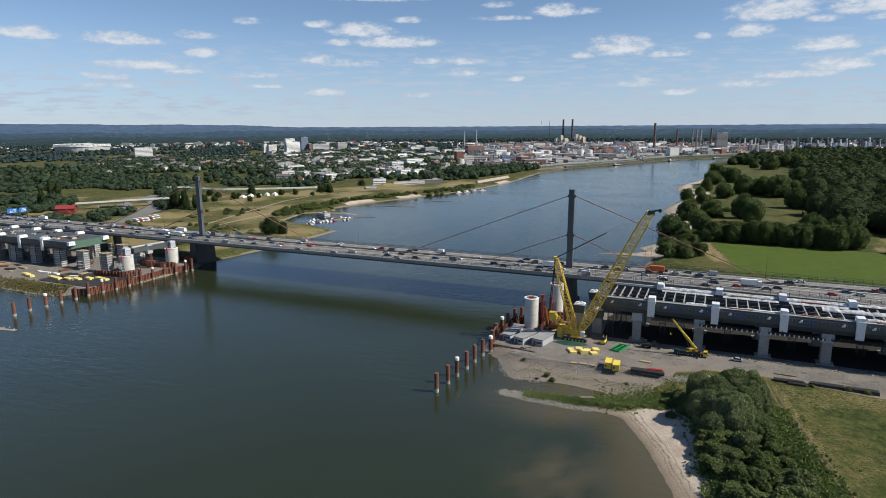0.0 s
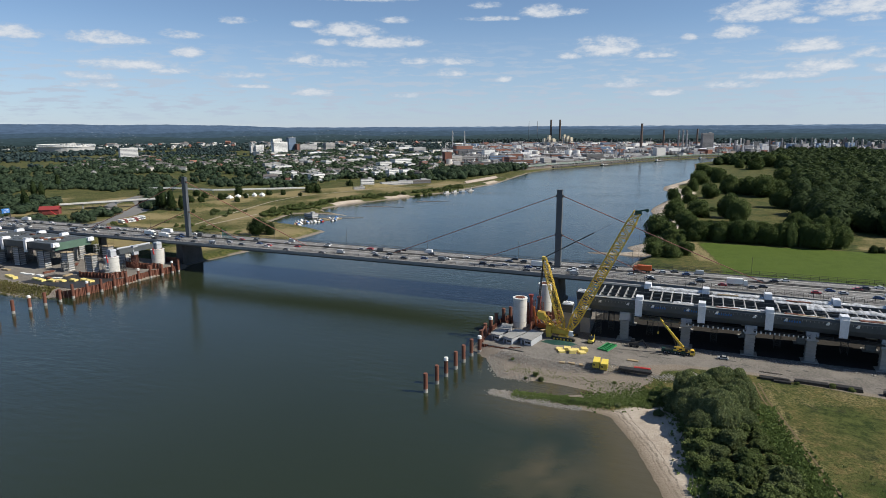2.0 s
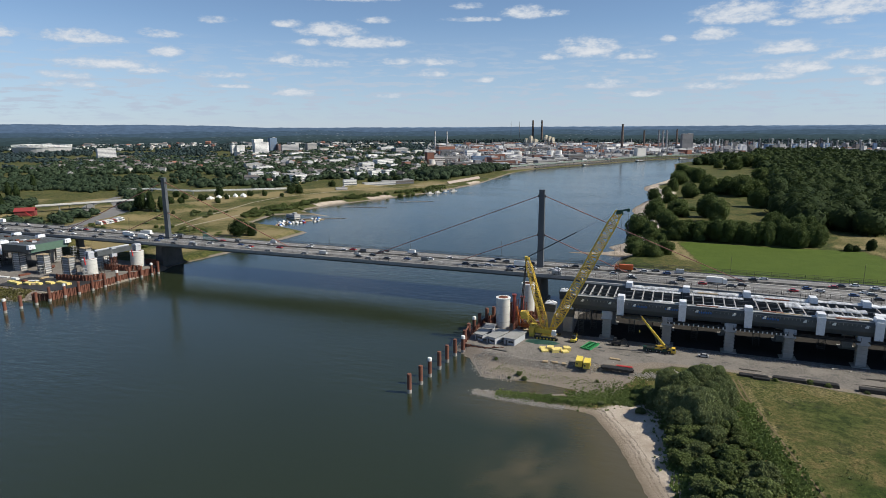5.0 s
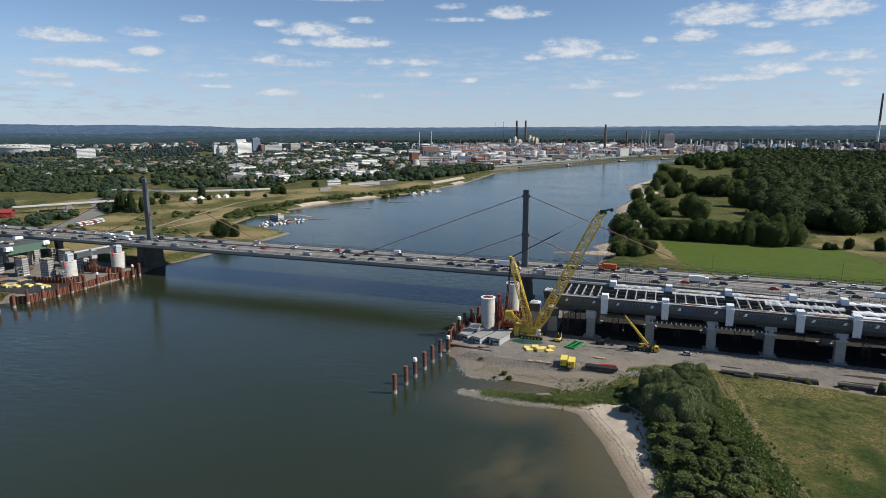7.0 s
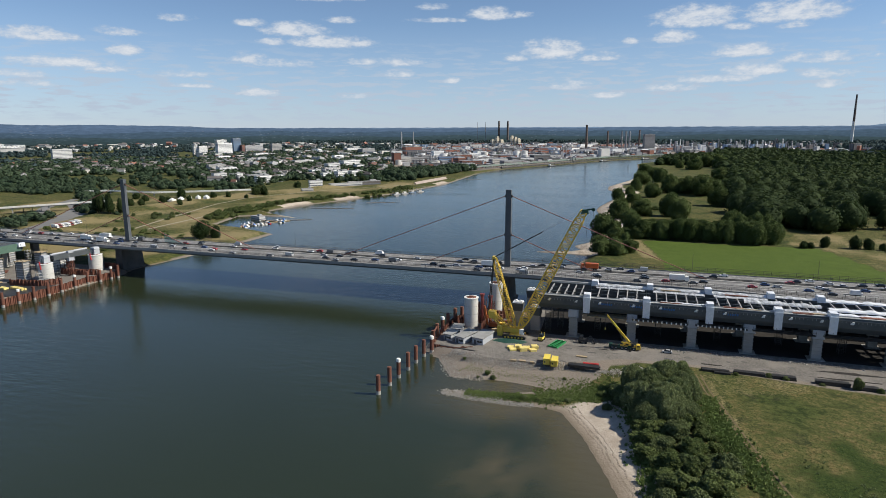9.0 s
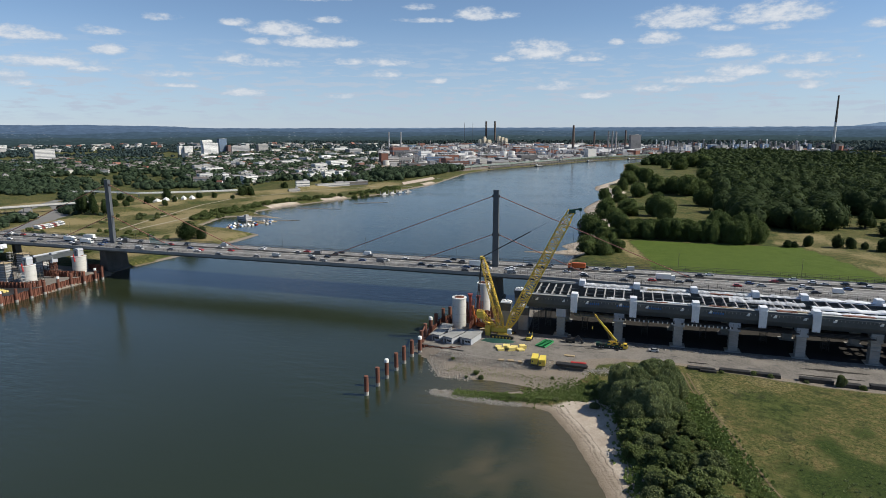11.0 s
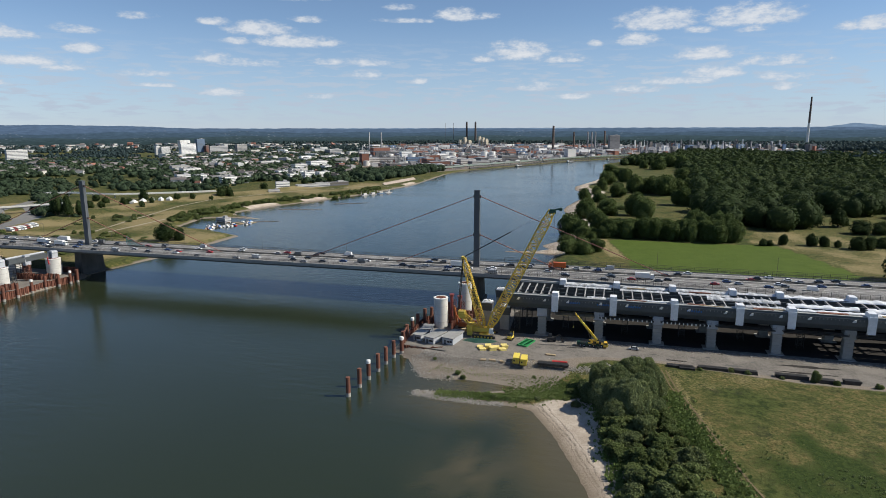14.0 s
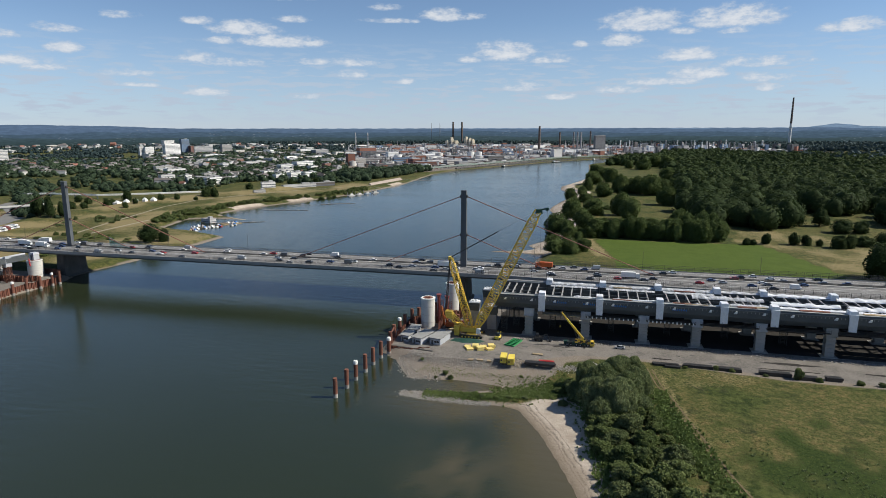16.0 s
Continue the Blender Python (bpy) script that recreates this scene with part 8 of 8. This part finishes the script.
for k, (a, b) in enumerate((((-332, 233), (-281, 257)), ((-335, 350), (-279, 359)), ((-290, 420), (-250, 443)), ((-300, 640), (-283, 656)), ((-300, 815), (-240, 852)), ((-313, -174), (-247, -163)))):
    d = Vector((b[0] - a[0], b[1] - a[1], 0))
    side = Vector((-d.y, d.x, 0)).normalized()
    rim = [(q, (1.2 + 2.4 * math.sin(math.pi * min(1, 0.25 + 0.8 * q))) * rs.uniform(0.6, 1.25)) for q in [i / 14 for i in range(15)]]
    ring = [(a[0] + d.x * q + side.x * w, a[1] + d.y * q + side.y * w) for q, w in rim] + [(a[0] + d.x * q - side.x * w, a[1] + d.y * q - side.y * w) for q, w in rim[::-1]]
    single("groyne", Shape().prism(ring, -1.5, 0.22), dark_concrete if k < 5 else stone, "low stony groyne running out into the river", "groyne", kind="structure")
    pebbles("groyne_stones", [(a[0] + d.x * q + rs.gauss(0, 1.5), a[1] + d.y * q + rs.gauss(0, 1.5)) for q in [rs.random() for _ in range(90)]], (0.2, 0.55), stone, "loose stones along a low groyne", 40 + k, 0.0)
slope = Shape().add([(-303, 664, 0.2), (-290, 800, 0.2), (-306, 822, 6.5), (-322, 690, 6.0), (-303, 664, -1), (-290, 800, -1), (-306, 822, 1), (-322, 690, 1)], ((0, 1, 2, 3), (7, 6, 5, 4), (0, 4, 5, 1), (1, 5, 6, 2), (2, 6, 7, 3), (3, 7, 4, 0)))
single("revetment", slope, material("pink_stone", (0.46, 0.37, 0.32), (0.34, 0.28, 0.24), rough=0.9, scale=0.15, fine=0.8, bump=0.3), "pale pinkish paved stone bank slope by the river", "bank slope", kind="structure")
for i in range(9):
    x, y = -470 - i * 1.5, 96 + i * 4.5
    lorry = build_lorry((white_paint, tube_red, white_paint, hut_grey)[i % 4], "lorry trailer parked in the yard beside the slip road")
    lorry.matrix_world = pose(x, y, ground_at(x, y) + 0.05, 0, 0, -10)
    lorry["group"] = "parked lorries"
sign = thing("sign_gantry", "blue motorway sign gantry over the carriageway", "road sign")
part("gantry_beam", Shape().beam((-517, -17, 27.5), (-517, 17, 27.5), 0.5, 0.8), rail_grey, sign)
for y in (-17, 17):
    part("gantry_post", Shape().box(-517, y, 20, 0.5, 0.5, 7.8), rail_grey, sign)
for y, w in ((3.5, 9), (13, 7)):
    board = part("sign_board", Shape().box(-516.5, y, 25.4, 0.2, w, 4.2), blue_paint, sign, "blue sign board")
    for k in range(3):
        part("text_bar", Shape().box(-516.38, y + 0.4, 26.1 + k * 1.1, 0.04, w * 0.6, 0.35), white_paint, board)
red = thing("red_barn", "dark red timber barn beside the motorway", "barn", at=pose(-630, 132, ground_at(-630, 132), 0, 0, 40))
part("walls", Shape().box(0, 0, 0, 20, 11, 6), tube_red, red)
part("roof", Shape().along_x([(-7, 6.8), (0, 10.5), (7, 6.8), (7, 6.5), (0, 10.2), (-7, 6.5)], [(-10.6, 0, -0.9, 0.92), (10.6, 0, -0.9, 0.92)]), material("barn_red_roof", (0.30, 0.04, 0.04), (0.2, 0.03, 0.03)), red)
part("stair", Shape().beam((8, -8, 0), (2, -8, 5), 1.6, 0.4), red_paint, red)
pav = thing("pavilion", "white flat-roofed petrol canopy beside the slip road", "canopy", at=pose(-632, 200, ground_at(-632, 200), 0, 0, 50))
part("canopy_roof", Shape().box(0, 0, 6, 26, 14, 1.1, top=(0.96, 0.94)), white_paint, pav)
for dx in (-9, 0, 9):
    part("post", Shape().box(dx, 0, 0, 0.5, 0.5, 6), rail_grey, pav)
tents = ((-540, 331, 8), (-531, 338, 6), (-522, 344, 5), (-514, 352, 5), (-505, 358, 6))
for x, y, n in tents:
    t = thing("party_tent", "white pointed event tent on the park lawn", "tent", "event tents", at=pose(x, y, ground_at(x, y)))
    part("canvas", Shape().box(0, 0, 0, n, n, 2.4).box(0, 0, 2.4, n * 1.06, n * 1.06, 3.2, top=(0.04, 0.04)), white_paint, t)
    part("pole", Shape().cyl(0, 0, 5.4, 6.6, 0.12, 0.08, 6), rail_grey, t)
net = thing("safety_net", "teal gauze safety net hung on a frame beside the pylon", "net")
teal = material("teal_net", (0.06, 0.22, 0.22), rough=0.7)
part("net_frame", Shape().beam((-252, 3, 27), (-231, -1, 20.4), 0.25, 0.25).beam((-252, 3, 20.2), (-252, 3, 27), 0.2, 0.2), teal, net)
gauze = bpy.data.materials.new("teal_gauze")
gauze.use_nodes = True
gauze_tree = gauze.node_tree
gauze_tree.nodes["Principled BSDF"].inputs["Base Color"].default_value = (0.05, 0.24, 0.25, 1)
gauze_mix, gauze_clear = gauze_tree.nodes.new("ShaderNodeMixShader"), gauze_tree.nodes.new("ShaderNodeBsdfTransparent")
gauze_mix.inputs[0].default_value = 0.42
gauze_tree.links.new(gauze_clear.outputs[0], gauze_mix.inputs[1])
gauze_tree.links.new(gauze_tree.nodes["Principled BSDF"].outputs[0], gauze_mix.inputs[2])
gauze_tree.links.new(gauze_mix.outputs[0], gauze_tree.nodes["Material Output"].inputs["Surface"])
folds = Shape()
fold_rows = []
for i in range(13):
    k = i / 12
    dip = 0.35 * math.sin(i * 2.1)
    fold_rows += [(-252 + 21 * k, 3 - 4 * k + dip, 27 - 6.2 * k ** 0.8), (-252 + 21 * k, 3 - 4 * k + dip + 0.3, 20.25)]
folds.add(fold_rows, [(2 * i, 2 * i + 1, 2 * i + 3, 2 * i + 2) for i in range(12)])
part("gauze", folds, gauze, net, "teal see-through gauze")
for i in range(18):
    k = i / 18
    part("net_cord", Shape().beam((-252 + 21 * k, 3 - 4 * k, 27 - 6.6 * k), (-249 + 19 * k, 1.5 - 3 * k, 20.3), 0.12, 0.12), teal, net)

# ---- trees of the east bank ----
re = random.Random(17)
for i, (x, y, h, w) in enumerate(((-305, 104, 17, 19), (-296, 112, 12, 13), (-565, 378, 17, 14), (-527, 300, 11, 12), (-538, 275, 9, 10), (-562, 280, 11, 12), (-500, 300, 8, 9), (-479, 437, 14, 17), (-470, 444, 15, 15), (-484, 448, 13, 14), (-545, 330, 9, 10), (-510, 330, 8, 9), (-505, 372, 9, 10),
                                  (-480, 555, 12, 14), (-470, 400, 6, 7), (-450, 640, 12, 14), (-420, 680, 12, 14), (-400, 720, 12, 14), (-585, 330, 10, 11), (-615, 345, 10, 12), (-495, 392, 9, 9))):
    plant("tree", x, y, h, w, i + 700)
for i, (x, y, h) in enumerate(((-700, 149, 26), (-706, 153, 24), (-694, 146, 20), (-820, 240, 27), (-812, 246, 25), (-532, 203, 24), (-524, 200, 25), (-516, 203, 23), (-507, 197, 25), (-540, 208, 22), (-500, 205, 20), (-960, 376, 22), (-966, 380, 24))):
    plant("poplar", x, y, h, 9, i + 800)
for x, y in scatter(((-366, 206), (-378, 262), (-355, 300), (-380, 310), (-378, 360), (-350, 420), (-330, 470), (-345, 480), (-372, 430), (-400, 350), (-405, 250), (-385, 200)), 9, re):
    plant("bush", x, y, re.uniform(3, 6), re.uniform(7, 11), 900)
for x, y in scatter(((-318, 480), (-290, 560), (-300, 640), (-312, 640), (-335, 500)), 10, re):
    plant("bush", x, y, re.uniform(3, 5), re.uniform(7, 10), 930)
for x, y in scatter(((-290, 30), (-284, 90), (-300, 96), (-420, 60), (-480, 40), (-480, 28)), 17, re):
    plant("bush", x, y, re.uniform(1.5, 4), re.uniform(5, 9), 950)
for x, y in scatter(((-480, 80), (-405, 130), (-340, 130), (-292, 60), (-420, 45)), 13, re, lambda x, y: re.random() < 0.7):
    plant("bush", x, y, re.uniform(1.2, 4), re.uniform(4, 9), 960)
for x, y in scatter(((-500, 180), (-450, 250), (-425, 270), (-415, 190), (-450, 130)), 15, re, lambda x, y: re.random() < 0.5):
    plant("bush", x, y, re.uniform(1.2, 5), re.uniform(4, 9), 970)
STRIPS = (((-670, 60), (-530, 60), (-520, 100), (-560, 170), (-660, 150), (-772, 258), (-893, 212), (-1000, 100)), ((-1225, 408), (-1208, 537), (-992, 613), (-834, 522), (-721, 412), (-700, 330), (-895, 360), (-936, 237)), ((-480, 205), (-560, 215), (-600, 300), (-700, 360), (-650, 280), (-545, 190)),
          ((-369, 744), (-340, 870), (-330, 960), (-310, 1080), (-345, 1100), (-420, 1000), (-430, 800)), ((-560, 480), (-700, 470), (-800, 560), (-690, 570), (-560, 610)), ((-480, 690), (-440, 780), (-560, 760), (-560, 690)), ((-455, 650), (-400, 700), (-345, 760), (-372, 830), (-440, 790), (-480, 690)))
QUAY_WOOD = STRIPS[3]
wood("quay_trees", scatter(QUAY_WOOD, 12, re, lambda x, y: re.random() < 0.85), (12, 20), leaves_town, "dense dark green trees between the meadow and the works", 12, 200, 8)
spots = []
for s in STRIPS[:3] + STRIPS[4:]:
    spots += scatter(s, 13, re, lambda x, y: re.random() < 0.85 and math.sin(x * 0.045 + 1) + math.sin(y * 0.06 - x * 0.02) > -0.75 and math.hypot(x + 615, y - 112) > 45 and math.hypot(x + 600, y - 170) > 30)
wood("park_trees", spots, (4, 13), leaves_town, "dense green trees and hedges of the east bank park", 5, 120, 8)
east = scatter(((-560, 640), (-1000, 380), (-1500, 200), (-3600, 200), (-4300, 2200), (-3600, 3300), (-1500, 3500), (-1000, 2500), (-600, 1250), (-440, 830)), 27, re,
               lambda x, y: math.sin(x * 0.011 + y * 0.006) + math.sin(y * 0.013 - x * 0.004) + 0.7 * math.sin(x * 0.031 + 1) * math.sin(y * 0.027) > -0.35 and re.random() < (0.75 if not outline_distance(np.array([x]), np.array([y]), TOWN)[0] > 0 else 0.7) and math.hypot(x - 74, y + 346) < 4500)
infill = scatter(TOWN, 17, re, lambda x, y: re.random() < 0.85 and math.sin(x * 0.03) + math.sin(y * 0.022 + x * 0.01) > -1.1) + scatter(SUBURB, 20, re, lambda x, y: re.random() < 0.8)
wood("garden_trees", infill, (9, 16), leaves_town, "green garden trees among the town houses", 9, 26, 5)
near_e, far_e = [p for p in east if math.hypot(p[0] - 74, p[1] + 346) < 1900], [p for p in east if math.hypot(p[0] - 74, p[1] + 346) >= 1900]
wood("town_trees", near_e, (7, 16), leaves_town, "green street and garden trees between the houses", 6, 80, 6)
wood("distant_trees", far_e, (9, 16), leaves_far, "distant dark green woods beyond the town, tinted haze blue", 7, 11, 4)
south = scatter(((-1500, 3500), (-900, 3420), (-300, 3500), (240, 3150), (600, 2700), (1000, 3300), (1150, 4200), (400, 4650), (-800, 4650), (-2600, 3900), (-3600, 3300)), 44, re)
wood("southern_woods", south, (16, 28), leaves_far, "distant dark green woods beyond the works, tinted haze blue", 8, 12, 4)
for x, y in scatter(((500, 2700), (760, 3000), (1180, 3800), (1400, 4100), (900, 4300), (300, 3500), (250, 2800)), 66, re, lambda x, y: re.random() < 0.8):
    block(x, y, re.uniform(18, 60), re.uniform(12, 30), re.uniform(6, 17), re.uniform(0, 90), re.choice((wall_white, wall_grey, plant_steel, roof_dark, plant_steel, hall_blue, wall_brick)), "distant pale factory hall beyond the forest", name="factory_building", group="distant factory halls")


# ---- the blue hills that close the view ----
def hill_ring(name, radius, crest, mat, a0, a1, label, n=420):
    v, f = [], []
    for i in range(n + 1):
        a = radians(a0 + (a1 - a0) * i / n)
        for z in (-60.0, crest(math.degrees(a))):
            v.append((74 + radius * math.cos(a), -346 + radius * math.sin(a), z))
        if i:
            f.append((2 * i - 2, 2 * i, 2 * i + 1, 2 * i - 1))
    tagged(part(name, Shape().add(v, f), mat), label, "backdrop", kind="structure")


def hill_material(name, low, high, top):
    """Glowing far woods: blue haze is painted into the colour, stronger up the slope."""
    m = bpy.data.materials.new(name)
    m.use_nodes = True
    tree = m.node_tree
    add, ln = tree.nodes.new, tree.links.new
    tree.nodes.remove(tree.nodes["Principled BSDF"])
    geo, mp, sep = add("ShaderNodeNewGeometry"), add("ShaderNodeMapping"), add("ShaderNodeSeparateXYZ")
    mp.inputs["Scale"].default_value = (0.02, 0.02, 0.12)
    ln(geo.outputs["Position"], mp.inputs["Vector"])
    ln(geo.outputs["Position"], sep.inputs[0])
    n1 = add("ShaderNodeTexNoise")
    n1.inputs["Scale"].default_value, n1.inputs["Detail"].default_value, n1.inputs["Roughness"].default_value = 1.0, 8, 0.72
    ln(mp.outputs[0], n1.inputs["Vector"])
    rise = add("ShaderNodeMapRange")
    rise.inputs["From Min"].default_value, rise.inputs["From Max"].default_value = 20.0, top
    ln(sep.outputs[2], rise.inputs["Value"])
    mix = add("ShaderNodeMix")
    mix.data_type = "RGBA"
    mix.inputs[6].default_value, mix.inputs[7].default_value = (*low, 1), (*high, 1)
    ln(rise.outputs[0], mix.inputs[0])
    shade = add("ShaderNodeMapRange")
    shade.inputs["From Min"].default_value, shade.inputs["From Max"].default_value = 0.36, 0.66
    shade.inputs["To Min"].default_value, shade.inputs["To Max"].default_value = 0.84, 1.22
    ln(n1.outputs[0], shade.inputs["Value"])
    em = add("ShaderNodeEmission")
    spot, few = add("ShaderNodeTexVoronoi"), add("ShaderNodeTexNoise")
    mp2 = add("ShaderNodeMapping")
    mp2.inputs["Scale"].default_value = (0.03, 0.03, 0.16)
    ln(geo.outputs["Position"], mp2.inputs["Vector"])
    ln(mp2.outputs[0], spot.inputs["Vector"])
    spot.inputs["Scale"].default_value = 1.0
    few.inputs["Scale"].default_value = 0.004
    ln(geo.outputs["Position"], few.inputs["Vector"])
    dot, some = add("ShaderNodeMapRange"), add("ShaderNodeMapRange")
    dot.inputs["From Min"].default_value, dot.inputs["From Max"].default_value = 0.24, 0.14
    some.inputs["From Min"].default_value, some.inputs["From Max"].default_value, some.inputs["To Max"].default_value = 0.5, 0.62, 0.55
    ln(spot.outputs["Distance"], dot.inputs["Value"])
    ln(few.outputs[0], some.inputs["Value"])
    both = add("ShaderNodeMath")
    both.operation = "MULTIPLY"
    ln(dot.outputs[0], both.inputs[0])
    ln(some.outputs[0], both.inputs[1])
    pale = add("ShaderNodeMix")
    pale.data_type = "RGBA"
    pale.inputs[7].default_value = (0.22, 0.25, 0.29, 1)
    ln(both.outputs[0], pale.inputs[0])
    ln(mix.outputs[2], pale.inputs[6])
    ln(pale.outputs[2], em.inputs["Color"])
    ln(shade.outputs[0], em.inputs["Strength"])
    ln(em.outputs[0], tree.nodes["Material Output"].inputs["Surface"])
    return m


# self-lit rings, each further one painted with more haze
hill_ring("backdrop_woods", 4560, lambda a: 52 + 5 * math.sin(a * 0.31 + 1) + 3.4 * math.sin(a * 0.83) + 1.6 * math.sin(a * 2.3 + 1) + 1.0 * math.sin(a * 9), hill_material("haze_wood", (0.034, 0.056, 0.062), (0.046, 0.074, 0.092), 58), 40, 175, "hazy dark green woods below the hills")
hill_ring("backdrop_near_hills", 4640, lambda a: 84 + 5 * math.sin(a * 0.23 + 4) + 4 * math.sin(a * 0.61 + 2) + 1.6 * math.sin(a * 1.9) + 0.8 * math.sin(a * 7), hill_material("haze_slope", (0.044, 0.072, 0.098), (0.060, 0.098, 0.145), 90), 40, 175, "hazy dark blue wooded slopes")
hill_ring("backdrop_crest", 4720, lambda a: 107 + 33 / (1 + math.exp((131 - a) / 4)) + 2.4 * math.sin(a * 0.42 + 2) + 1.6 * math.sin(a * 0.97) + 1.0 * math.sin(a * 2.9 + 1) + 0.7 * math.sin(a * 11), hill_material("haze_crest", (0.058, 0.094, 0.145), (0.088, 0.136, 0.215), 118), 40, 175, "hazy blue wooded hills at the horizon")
hill_ring("backdrop_far_hills", 4830, lambda a: 111 + 20 * math.exp(-((a - 71.8) / 1.3) ** 2) + 6 * math.exp(-((a - 70) / 3) ** 2) + 1.5 * math.sin(a * 5), hill_material("haze_hills", (0.10, 0.16, 0.24), (0.15, 0.22, 0.32), 130), 40, 175, "hazy pale blue far hills on the horizon")
# pale specks of villages along the far slopes
for i in range(420):
    a = radians(re.uniform(58, 150))
    d = re.uniform(3300, 4520)
    rest.box(74 + d * math.cos(a), -346 + d * math.sin(a), 2.0, re.uniform(12, 34), re.uniform(10, 16), re.uniform(6, 12), re.uniform(0, 180), re.choice((wall_white, wall_grey)), roof_flat)
rest.done("distant_town", "distant white, grey and brick buildings of the town and works")
